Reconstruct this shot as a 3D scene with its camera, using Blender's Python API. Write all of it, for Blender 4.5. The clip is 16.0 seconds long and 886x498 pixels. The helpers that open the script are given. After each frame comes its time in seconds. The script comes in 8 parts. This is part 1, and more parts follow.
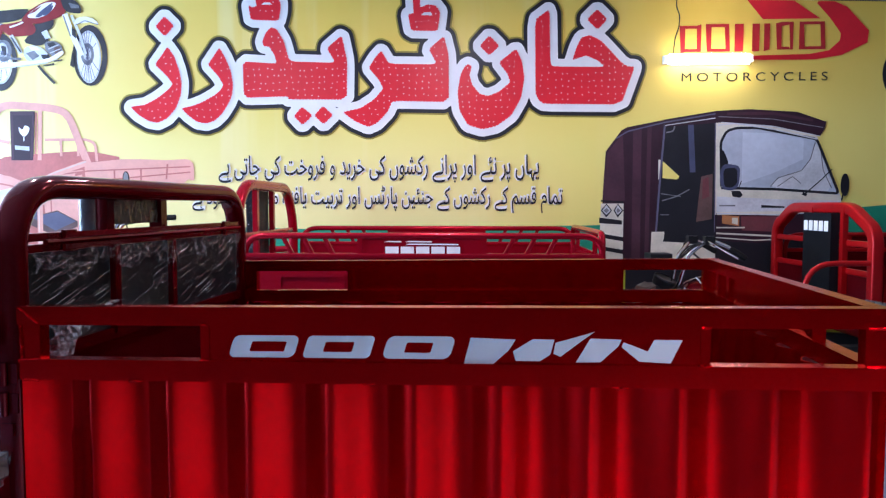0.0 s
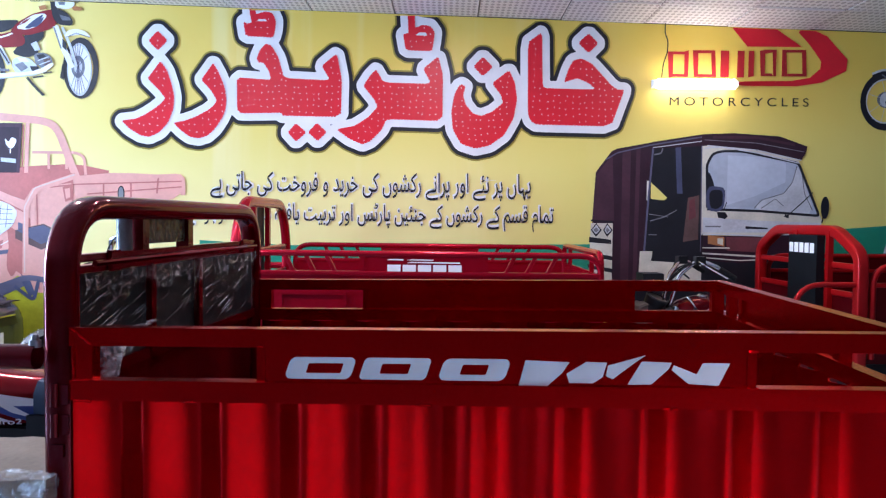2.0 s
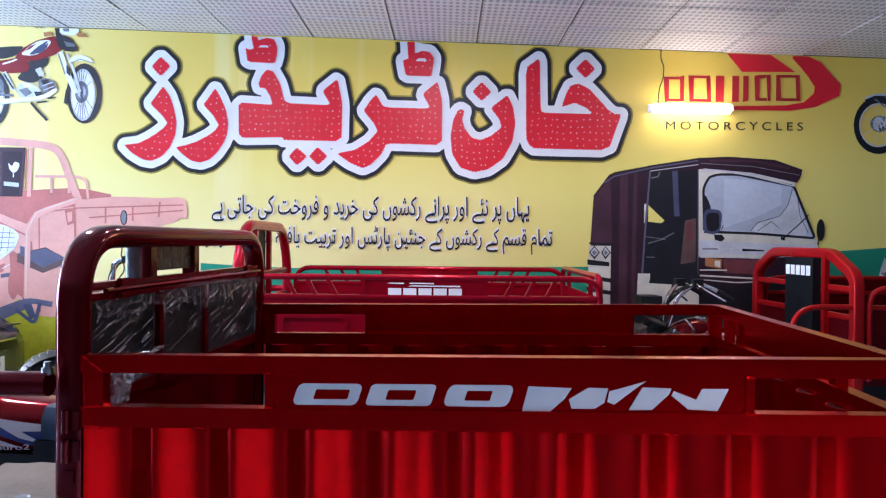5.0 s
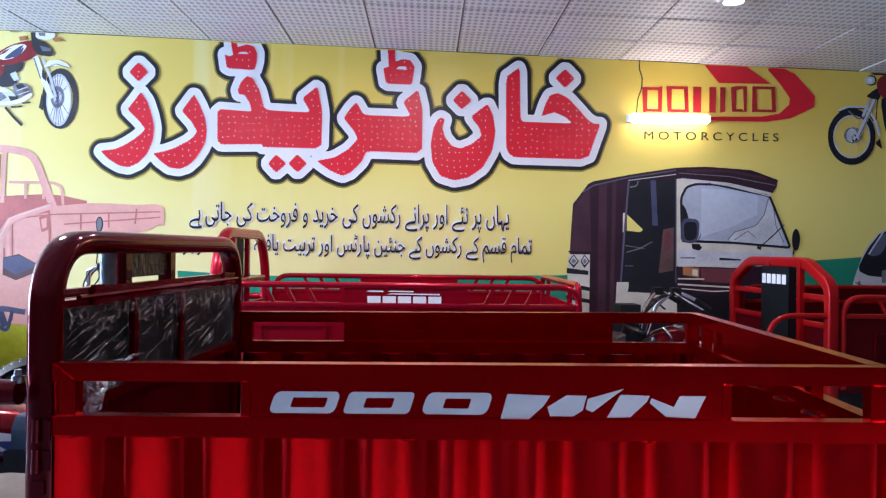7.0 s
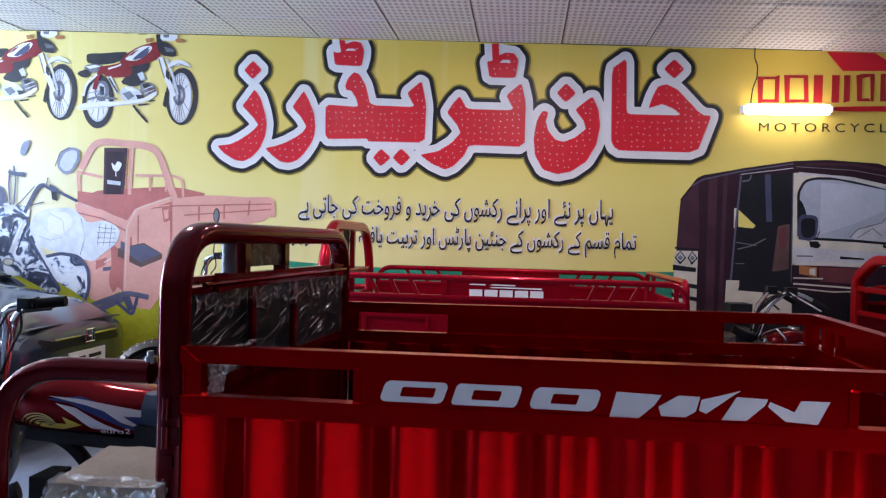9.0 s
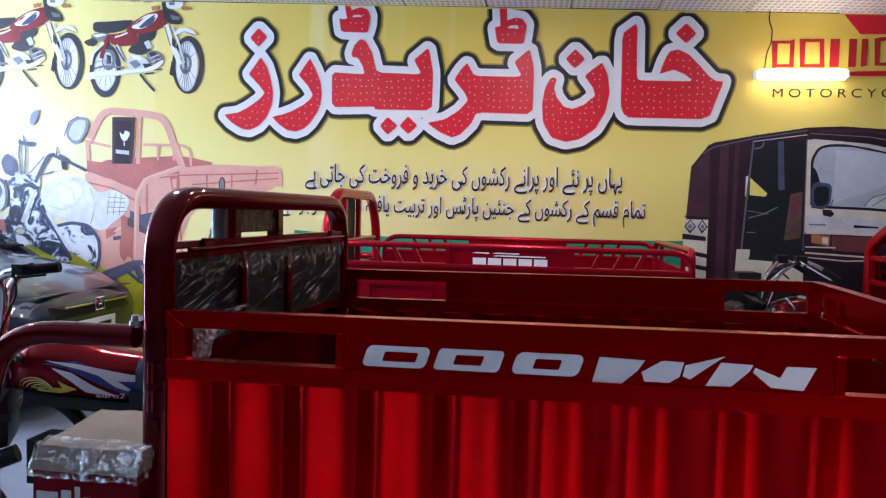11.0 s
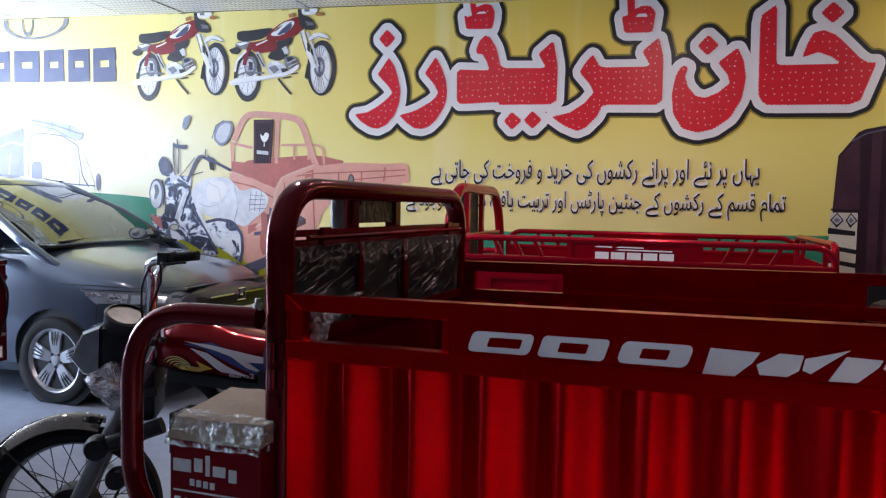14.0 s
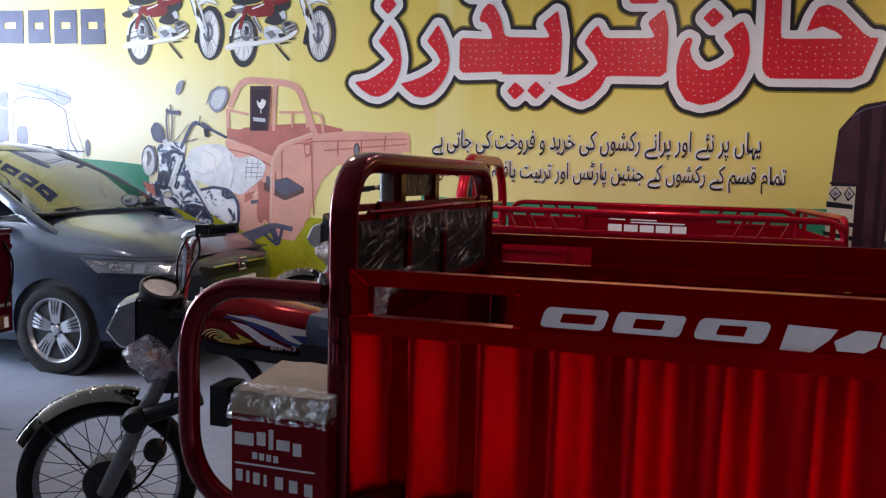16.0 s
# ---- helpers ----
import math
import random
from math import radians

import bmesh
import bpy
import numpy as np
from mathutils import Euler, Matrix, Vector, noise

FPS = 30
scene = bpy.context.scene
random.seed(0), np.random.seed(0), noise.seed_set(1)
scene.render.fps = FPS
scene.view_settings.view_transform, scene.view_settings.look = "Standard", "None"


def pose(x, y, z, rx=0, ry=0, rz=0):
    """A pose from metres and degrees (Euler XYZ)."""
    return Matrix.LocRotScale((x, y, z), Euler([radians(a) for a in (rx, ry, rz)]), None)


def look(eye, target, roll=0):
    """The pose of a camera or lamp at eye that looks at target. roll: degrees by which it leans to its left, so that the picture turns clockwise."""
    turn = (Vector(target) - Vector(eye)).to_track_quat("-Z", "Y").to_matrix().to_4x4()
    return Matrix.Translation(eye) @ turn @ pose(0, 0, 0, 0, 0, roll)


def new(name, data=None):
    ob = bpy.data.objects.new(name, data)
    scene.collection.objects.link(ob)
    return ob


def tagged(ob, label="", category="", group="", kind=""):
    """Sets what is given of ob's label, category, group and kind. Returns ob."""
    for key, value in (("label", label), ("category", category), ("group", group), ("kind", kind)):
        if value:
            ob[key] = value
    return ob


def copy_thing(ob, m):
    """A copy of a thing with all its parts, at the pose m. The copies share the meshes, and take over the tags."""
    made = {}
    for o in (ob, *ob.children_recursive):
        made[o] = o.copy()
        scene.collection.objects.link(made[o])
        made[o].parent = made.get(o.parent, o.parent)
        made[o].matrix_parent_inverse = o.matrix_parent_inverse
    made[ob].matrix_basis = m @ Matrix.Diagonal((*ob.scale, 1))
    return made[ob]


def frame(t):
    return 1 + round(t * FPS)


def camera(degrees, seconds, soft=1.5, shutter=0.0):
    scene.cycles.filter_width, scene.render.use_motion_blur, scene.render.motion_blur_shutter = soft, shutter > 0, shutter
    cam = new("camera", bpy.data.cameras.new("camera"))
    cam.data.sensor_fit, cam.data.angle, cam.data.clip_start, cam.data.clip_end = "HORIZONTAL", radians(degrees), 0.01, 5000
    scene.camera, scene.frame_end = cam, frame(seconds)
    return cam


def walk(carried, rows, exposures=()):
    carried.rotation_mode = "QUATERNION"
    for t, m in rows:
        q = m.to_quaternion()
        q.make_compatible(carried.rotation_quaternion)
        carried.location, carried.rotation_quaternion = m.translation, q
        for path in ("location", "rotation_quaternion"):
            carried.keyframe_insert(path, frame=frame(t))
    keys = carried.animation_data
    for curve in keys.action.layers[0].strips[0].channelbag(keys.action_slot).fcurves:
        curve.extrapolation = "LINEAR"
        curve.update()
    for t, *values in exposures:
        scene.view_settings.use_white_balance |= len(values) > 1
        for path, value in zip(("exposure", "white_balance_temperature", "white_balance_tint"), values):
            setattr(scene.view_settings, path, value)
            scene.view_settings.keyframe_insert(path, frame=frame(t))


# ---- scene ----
# camera and its walk
cam = camera(61.84, 16.0, soft=1.25)
ROWS = [
    (0, 0.0, 0.0, 1.342, 86.571, -0.0, 2.978),
    (0.5, -0.0726, -0.0068, 1.3661, 87.653, 0.123, 0.579),
    (1, -0.1315, -0.0231, 1.3651, 86.938, 0.074, 0.827),
    (1.5, -0.1584, -0.035, 1.3696, 87.422, -0.319, 0.531),
    (2, -0.1825, -0.0475, 1.3645, 87.709, -0.642, 0.441),
    (2.5, -0.1993, -0.0517, 1.3556, 86.79, -0.721, 0.467),
    (3, -0.2071, -0.0728, 1.3554, 87.551, -0.232, 0.589),
    (3.5, -0.1941, -0.0833, 1.3756, 89.073, 0.131, -0.165),
    (4, -0.1974, -0.0895, 1.3871, 89.273, -0.435, 0.415),
    (6.5, -0.1967, -0.0803, 1.3757, 89.426, -0.831, -0.813),
    (7, -0.1948, -0.0812, 1.3796, 89.969, -0.756, -1.291),
    (7.5, -0.2123, -0.0851, 1.3832, 90.529, -0.841, 1.232),
    (8, -0.2254, -0.0956, 1.3816, 91.038, -1.339, 5.511),
    (8.5, -0.2325, -0.0968, 1.3802, 90.154, -1.021, 6.867),
    (9, -0.2193, -0.0904, 1.3801, 89.323, -1.493, 6.273),
    (11.5, -0.1015, -0.0545, 1.362, 86.824, -1.331, 8.741),
    (12, -0.0555, -0.0493, 1.359, 86.806, -0.468, 10.745),
    (12.5, -0.0502, -0.0433, 1.355, 86.251, -0.286, 11.87),
    (13, -0.0578, -0.0389, 1.3508, 85.669, -0.539, 13.531),
    (13.5, -0.0658, -0.0447, 1.3482, 86.45, -0.65, 15.065),
    (14, -0.0861, -0.0621, 1.3435, 86.699, -1.053, 17.794),
    (14.5, -0.1466, -0.0948, 1.3486, 86.433, -1.919, 20.513),
    (15, -0.2147, -0.116, 1.3559, 85.135, -0.416, 20.889),
    (15.5, -0.2538, -0.1161, 1.3536, 85.013, -0.712, 17.098),
    (16, -0.3033, -0.1294, 1.3578, 84.236, -1.554, 15.6),
]
EXPOSURES = [(0.0, 0.27, 6050, 27), (3.5, 0.20, 6100, 27), (7.2, 0.14, 6150, 27), (8.5, -0.33, 6600, 29), (11.5, -0.15, 6650, 27), (11.9, -0.34, 6850, 28), (12.5, -0.40, 7000, 30), (13.5, -0.50, 7250, 30), (14.5, -0.73, 7600, 31), (15.2, -0.81, 7800, 31), (16.0, -0.66, 7900, 31)]
walk(cam, [(t, pose(x, y, z, rx, ry, rz)) for t, x, y, z, rx, ry, rz in ROWS],
     EXPOSURES)

# world and large lights
world = bpy.data.worlds.new("world")
scene.world = world
world.use_nodes = True
wn = world.node_tree
sky = wn.nodes.new("ShaderNodeTexSky")
sky.sky_type, sky.sun_disc = "NISHITA", False
sky.sun_elevation, sky.sun_rotation = radians(48), radians(200)
wn.links.new(sky.outputs[0], wn.nodes["Background"].inputs[0])
wn.nodes["Background"].inputs[1].default_value = 0.10


def area(name, m, sx, sy, watts, colour):
    data = bpy.data.lights.new(name, "AREA")
    data.shape, data.size, data.size_y = "RECTANGLE", sx, sy
    data.energy, data.color = watts, colour
    ob = new(name, data)
    ob.matrix_world = m
    return ob


# daylight through the open shop front, which lies beyond the car
area("shopfront_daylight", look((-8.25, 2.85, 1.5), (0, 2.85, 1.4)), 3.5, 2.7, 1190, (0.50, 0.78, 1.05))


# materials
def material(name, colour, rough=0.5, metal=0.0, coat=0.0, vary=0.12, scale=6.0, bump=0.0, bump_scale=60.0,
             rough_vary=0.1, emit=0.0, spec=0.5, second=None, trans=0.0, drawn=None):
    m = bpy.data.materials.new(name)
    m.use_nodes = True
    nt = m.node_tree
    b = nt.nodes["Principled BSDF"]
    co = nt.nodes.new("ShaderNodeTexCoord")
    n1 = nt.nodes.new("ShaderNodeTexNoise")
    n1.inputs["Scale"].default_value, n1.inputs["Detail"].default_value = scale, 6
    n2 = nt.nodes.new("ShaderNodeTexNoise")
    n2.inputs["Scale"].default_value, n2.inputs["Detail"].default_value = scale * 9, 4
    for n in (n1, n2):
        nt.links.new(co.outputs["Object"], n.inputs["Vector"])
    both = nt.nodes.new("ShaderNodeMath")
    both.operation = "MULTIPLY_ADD"
    nt.links.new(n2.outputs["Fac"], both.inputs[0])
    both.inputs[1].default_value = 0.4
    nt.links.new(n1.outputs["Fac"], both.inputs[2])
    ramp = nt.nodes.new("ShaderNodeMapRange")
    ramp.inputs["From Min"].default_value, ramp.inputs["From Max"].default_value = 0.45, 0.95
    nt.links.new(both.outputs[0], ramp.inputs["Value"])
    mc = nt.nodes.new("ShaderNodeMix")
    mc.data_type = "RGBA"
    c2 = second or tuple(c * (1 - vary) for c in colour)
    mc.inputs["A"].default_value = (*colour, 1)
    mc.inputs["B"].default_value = (*c2, 1)
    nt.links.new(ramp.outputs[0], mc.inputs["Factor"])
    nt.links.new(mc.outputs["Result"], b.inputs["Base Color"])
    rr = nt.nodes.new("ShaderNodeMapRange")
    rr.inputs["To Min"].default_value = max(0.02, rough * (1 - rough_vary))
    rr.inputs["To Max"].default_value = min(1, rough * (1 + rough_vary))
    nt.links.new(n1.outputs["Fac"], rr.inputs["Value"])
    nt.links.new(rr.outputs[0], b.inputs["Roughness"])
    b.inputs["Metallic"].default_value = metal
    b.inputs["Coat Weight"].default_value = coat
    b.inputs["Coat Roughness"].default_value = 0.06
    b.inputs["Specular IOR Level"].default_value = spec
    b.inputs["Transmission Weight"].default_value = trans
    if bump:
        nb = nt.nodes.new("ShaderNodeTexNoise")
        nb.inputs["Scale"].default_value, nb.inputs["Detail"].default_value = bump_scale, 5
        mp = nt.nodes.new("ShaderNodeMapping")
        mp.inputs["Scale"].default_value = drawn or (1, 1, 1)
        nt.links.new(co.outputs["Object"], mp.inputs["Vector"])
        nt.links.new(mp.outputs[0], nb.inputs["Vector"])
        bp = nt.nodes.new("ShaderNodeBump")
        bp.inputs["Strength"].default_value, bp.inputs["Distance"].default_value = bump, 0.01
        nt.links.new(nb.outputs["Fac"], bp.inputs["Height"])
        nt.links.new(bp.outputs[0], b.inputs["Normal"])
    if emit:
        b.inputs["Emission Color"].default_value = (*colour, 1)
        b.inputs["Emission Strength"].default_value = emit
    return m


RED = material("red_enamel", (0.70, 0.0020, 0.0026), 0.24, metal=0.98, coat=0.04, spec=0.06, vary=0.22, scale=3, bump=0.10, bump_scale=24, drawn=(1, 1, 0.10))
# darker copy of the loader's crimson, its dark reflections put into the colour
ARCH = material("darkened_crimson_enamel", (0.14, 0.0015, 0.005), 0.12, metal=0.55, coat=0.2, spec=0.12, vary=0.2, scale=4, bump=0.02, bump_scale=20)
MAROON = material("maroon_enamel", (0.13, 0.0018, 0.005), 0.30, metal=0.3, coat=0.10, spec=0.1, vary=0.2, scale=4, bump=0.03, bump_scale=25)
BRIGHT = material("bright_red_enamel", (0.46, 0.006, 0.007), 0.3, metal=0.2, coat=0.15, spec=0.2, vary=0.2, scale=4)
TANK = material("tank_red", (0.26, 0.002, 0.004), 0.12, metal=0.5, coat=0.2, spec=0.15, vary=0.1)
DECAL = material("white_vinyl", (0.93, 0.90, 0.88), 0.4, vary=0.05, scale=20)
YELLOW_DECAL = material("yellow_vinyl", (0.75, 0.55, 0.06), 0.4, vary=0.05)
BLUE_DECAL = material("blue_vinyl", (0.03, 0.06, 0.25), 0.4, vary=0.05)
GOLD = material("gold_emblem", (0.75, 0.55, 0.2), 0.25, metal=1.0)
CHROME = material("chrome", (0.74, 0.73, 0.73), 0.10, metal=1.0, vary=0.05, rough_vary=0.4)
STEEL = material("dull_steel", (0.33, 0.33, 0.34), 0.42, metal=0.9, vary=0.3, scale=14)
ALLOY = material("silver_alloy", (0.46, 0.47, 0.50), 0.30, metal=0.7, vary=0.1)
RUBBER = material("rubber", (0.014, 0.014, 0.015), 0.8, spec=0.2, vary=0.3, scale=25, bump=0.1, bump_scale=120)
BLACK = material("black_plastic", (0.010, 0.010, 0.012), 0.42, spec=0.3, vary=0.2, scale=12)
RIM = material("dull_chrome", (0.16, 0.16, 0.17), 0.25, metal=1.0, vary=0.2, scale=14)
DARK = material("dark_metal", (0.02, 0.02, 0.022), 0.55, metal=0.3, vary=0.3, scale=20)
SEAT = material("blue_grey_vinyl", (0.020, 0.042, 0.085), 0.5, vary=0.2, scale=20, bump=0.15, bump_scale=200)
CARD = material("worn_cardboard", (0.37, 0.27, 0.19), 0.8, vary=0.35, scale=9, bump=0.2, bump_scale=40)


# mesh helpers
def obj(name, bm, mat, smooth=False, bevel=0.0):
    if bevel:
        sharp = [e for e in bm.edges if len(e.link_faces) == 2 and e.calc_face_angle(0) > 0.5]
        bmesh.ops.bevel(bm, geom=sharp, offset=bevel, segments=2, affect="EDGES", profile=0.6)
    bmesh.ops.recalc_face_normals(bm, faces=bm.faces[:])
    me = bpy.data.meshes.new(name)
    bm.to_mesh(me)
    bm.free()
    for m in (mat if isinstance(mat, (list, tuple)) else [mat]):
        me.materials.append(m)
    if smooth:
        me.shade_smooth()
        me.set_sharp_from_angle(angle=radians(38))
    return new(name, me)


def part(name, bm, mat, parent, label="", smooth=True, bevel=0.0):
    ob = obj(name, bm, mat, smooth, bevel)
    ob.parent = parent
    if label:
        tagged(ob, label)
    return ob


def thing(name, m, label, category, group="", kind=""):
    ob = new(name)
    ob.empty_display_size = 0.1
    ob.matrix_world = m
    return tagged(ob, label, category, group, kind)


def B():
    return bmesh.new()


def box(bm, x0, x1, y0, y1, z0, z1, m=None):
    vs = [bm.verts.new((x, y, z)) for x in (x0, x1) for y in (y0, y1) for z in (z0, z1)]
    for f in ((0, 1, 3, 2), (4, 6, 7, 5), (0, 4, 5, 1), (2, 3, 7, 6), (0, 2, 6, 4), (1, 5, 7, 3)):
        bm.faces.new([vs[i] for i in f])
    if m is not None:
        bmesh.ops.transform(bm, matrix=m, verts=vs)
    return bm


def skin(bm, rings, closed=True, caps=True):
    n = len(rings[0])
    for r0, r1 in zip(rings, rings[1:]):
        for i in range(n if closed else n - 1):
            j = (i + 1) % n
            bm.faces.new((r0[i], r0[j], r1[j], r1[i]))
    if caps and closed:
        bm.faces.new(rings[0][::-1])
        bm.faces.new(rings[-1])
    return bm


def circle(r, n=12, start=0.0):
    return [(r * math.cos(start + 2 * math.pi * i / n), r * math.sin(start + 2 * math.pi * i / n)) for i in range(n)]


def squarish(a, b, c=0.25, n=3):
    """Rounded rectangle a by b, corner radius c times the shorter side."""
    r, out = min(a, b) * c, []
    for cx, cy, s in ((1, 1, 0), (-1, 1, 90), (-1, -1, 180), (1, -1, 270)):
        for i in range(n + 1):
            t = radians(s + 90 * i / n)
            out.append((cx * (a / 2 - r) + r * math.cos(t), cy * (b / 2 - r) + r * math.sin(t)))
    return out


def sweep(bm, pts, prof, scales=None, closed=False, up=None):
    pts = [Vector(p) for p in pts]
    rings, u = [], None
    n = len(pts)
    for i, p in enumerate(pts):
        a = pts[(i - 1) % n] if closed or i else p
        c = pts[(i + 1) % n] if closed or i < n - 1 else p
        d = (c - a).normalized()
        if u is None:
            ref = Vector(up) if up else (Vector((0, 0, 1)) if abs(d.z) < 0.9 else Vector((0, 1, 0)))
            u = d.cross(ref).normalized()
        u = (u - d * u.dot(d)).normalized()
        s = scales[i] if scales else 1.0
        v = d.cross(u)
        rings.append([bm.verts.new(p + u * (a1 * s) + v * (b1 * s)) for a1, b1 in prof])
    if closed:
        return skin(bm, rings + [rings[0]], caps=False)
    return skin(bm, rings)


def bend(pts, r, n=6):
    """A polyline with its corners rounded."""
    pts = [Vector(p) for p in pts]
    out = [pts[0]]
    for a, b, c in zip(pts, pts[1:], pts[2:]):
        ra, rc = min(r, (a - b).length * 0.49), min(r, (c - b).length * 0.49)
        p, q = b + (a - b).normalized() * ra, b + (c - b).normalized() * rc
        for i in range(n + 1):
            t = i / n
            out.append(p * (1 - t) ** 2 + b * 2 * t * (1 - t) + q * t ** 2)
    return out + [pts[-1]]


def tube(bm, pts, r, n=10, corner=0.0, closed=False):
    return sweep(bm, bend(pts, corner) if corner else pts, circle(r, n), closed=closed)


def bar(bm, a, b, w, h, c=0.2):
    return sweep(bm, [a, b], squarish(w, h, c, 2))


def lathe(bm, prof, n=24, m=None, closed=False):
    """A profile of (radius, along) turned about the y axis."""
    rings = []
    for i in range(n):
        t = 2 * math.pi * i / n
        rings.append([bm.verts.new((r * math.cos(t), y, r * math.sin(t))) for r, y in prof])
    k = len(prof)
    for i in range(n):
        r0, r1 = rings[i], rings[(i + 1) % n]
        for j in range(k if closed else k - 1):
            a, b = j, (j + 1) % k
            bm.faces.new((r0[a], r1[a], r1[b], r0[b]))
    if m is not None:
        bmesh.ops.transform(bm, matrix=m, verts=[v for r in rings for v in r])
    return bm


def loft(bm, rings):
    return skin(bm, [[bm.verts.new(p) for p in r] for r in rings])


def flat(bm, pts, y):
    """A flat polygon of (x, z) points in the plane y, seen from -y."""
    bm.faces.new([bm.verts.new((x, y, z)) for x, z in pts])
    return bm


def shear(bm, k):
    for v in bm.verts:
        v.co.z += k * v.co.x
    return bm


# ---- the room ----
WALL = 5.342          # face of the banner
SLOPE = -0.029        # the ceiling drops towards the tailgate end
X0, X1, Y0 = -8.2, 6.6, -5.5


def ceil_z(x):
    return 2.826 + SLOPE * x


def concrete():
    m = material("stained_concrete", (0.25, 0.295, 0.375), 0.55, vary=0.35, scale=1.6, bump=0.12, bump_scale=30, rough_vary=0.35)
    nt = m.node_tree
    b = nt.nodes["Principled BSDF"]
    base = b.inputs["Base Color"].links[0].from_socket
    co = nt.nodes.new("ShaderNodeTexCoord")
    spots = nt.nodes.new("ShaderNodeTexNoise")
    spots.inputs["Scale"].default_value, spots.inputs["Detail"].default_value, spots.inputs["Distortion"].default_value = 2.3, 5, 0.6
    nt.links.new(co.outputs["Object"], spots.inputs["Vector"])
    ramp = nt.nodes.new("ShaderNodeMapRange")
    ramp.inputs["From Min"].default_value, ramp.inputs["From Max"].default_value = 0.67, 0.70
    nt.links.new(spots.outputs["Fac"], ramp.inputs["Value"])
    mx = nt.nodes.new("ShaderNodeMix")
    mx.data_type = "RGBA"
    mx.inputs["B"].default_value = (0.05, 0.05, 0.055, 1)
    nt.links.new(base, mx.inputs["A"])
    nt.links.new(ramp.outputs[0], mx.inputs["Factor"])
    nt.links.new(mx.outputs["Result"], b.inputs["Base Color"])
    return m


def tile_material():
    """White PVC tile with an embossed lattice of small dashes."""
    m = material("embossed_tile", (0.85, 0.82, 0.79), 0.42, vary=0.05, scale=5, spec=0.35)
    nt = m.node_tree
    b = nt.nodes["Principled BSDF"]
    base = b.inputs["Base Color"].links[0].from_socket
    co = nt.nodes.new("ShaderNodeTexCoord")
    sep = nt.nodes.new("ShaderNodeSeparateXYZ")
    nt.links.new(co.outputs["Object"], sep.inputs[0])

    def op(kind, a, b2=None, c=None):
        n = nt.nodes.new("ShaderNodeMath")
        n.operation = kind
        for i, v in enumerate((a, b2, c)):
            if v is None:
                continue
            if isinstance(v, (int, float)):
                n.inputs[i].default_value = v
            else:
                nt.links.new(v, n.inputs[i])
        return n.outputs[0]

    ys = op("MULTIPLY", sep.outputs[1], 0.62)
    s = op("ADD", sep.outputs[0], ys)
    d = op("SUBTRACT", sep.outputs[0], ys)
    k = 2 * math.pi / 0.080
    lat = op("MULTIPLY", op("SINE", op("MULTIPLY", s, k)), op("SINE", op("MULTIPLY", d, k)))
    ramp = nt.nodes.new("ShaderNodeMapRange")
    ramp.inputs["From Min"].default_value, ramp.inputs["From Max"].default_value = 0.05, 0.35
    nt.links.new(lat, ramp.inputs["Value"])
    mx = nt.nodes.new("ShaderNodeMix")
    mx.data_type = "RGBA"
    mx.inputs["B"].default_value = (0.47, 0.44, 0.42, 1)
    nt.links.new(base, mx.inputs["A"])
    nt.links.new(ramp.outputs[0], mx.inputs["Factor"])
    nt.links.new(mx.outputs["Result"], b.inputs["Base Color"])
    bp = nt.nodes.new("ShaderNodeBump")
    bp.inputs["Strength"].default_value, bp.inputs["Distance"].default_value = 0.35, 0.003
    bp.invert = True
    nt.links.new(ramp.outputs[0], bp.inputs["Height"])
    nt.links.new(bp.outputs[0], b.inputs["Normal"])
    return m


PLASTER = material("painted_plaster", (0.11, 0.10, 0.095), 0.7, vary=0.15, scale=1.5, bump=0.05)
TILE = tile_material()
GRID = material("ceiling_grid", (0.16, 0.155, 0.15), 0.45, vary=0.1)
tagged(obj("floor", box(B(), X0 - 6, X1, Y0, WALL + 0.25, -0.2, 0), concrete()), "grey concrete showroom floor with oil stains", "floor", kind="structure")
tagged(obj("wall_north", box(B(), X0, X1, WALL + 0.03, WALL + 0.25, 0, 3.4), PLASTER), "plain wall behind the printed banner", "wall", kind="structure")
tagged(obj("wall_south", box(B(), X0, X1, Y0 - 0.2, Y0, 0, 3.4), PLASTER), "plain painted wall closing the showroom", "wall", kind="structure")
tagged(obj("wall_east", box(B(), X1, X1 + 0.2, Y0 - 0.2, WALL + 0.25, 0, 3.4), PLASTER), "plain painted end wall of showroom", "wall", kind="structure")
# the west side is the open shop front: two piers and a lintel
bm = B()
box(bm, X0 - 0.2, X0, 4.65, WALL + 0.25, 0, 3.4)
box(bm, X0 - 0.2, X0, Y0 - 0.2, 1.08, 0, 3.4)
box(bm, X0 - 0.2, X0, 1.08, 4.65, 2.95, 3.4)
tagged(obj("wall_west", bm, PLASTER), "front wall with wide open shutter doorway", "wall", kind="structure")


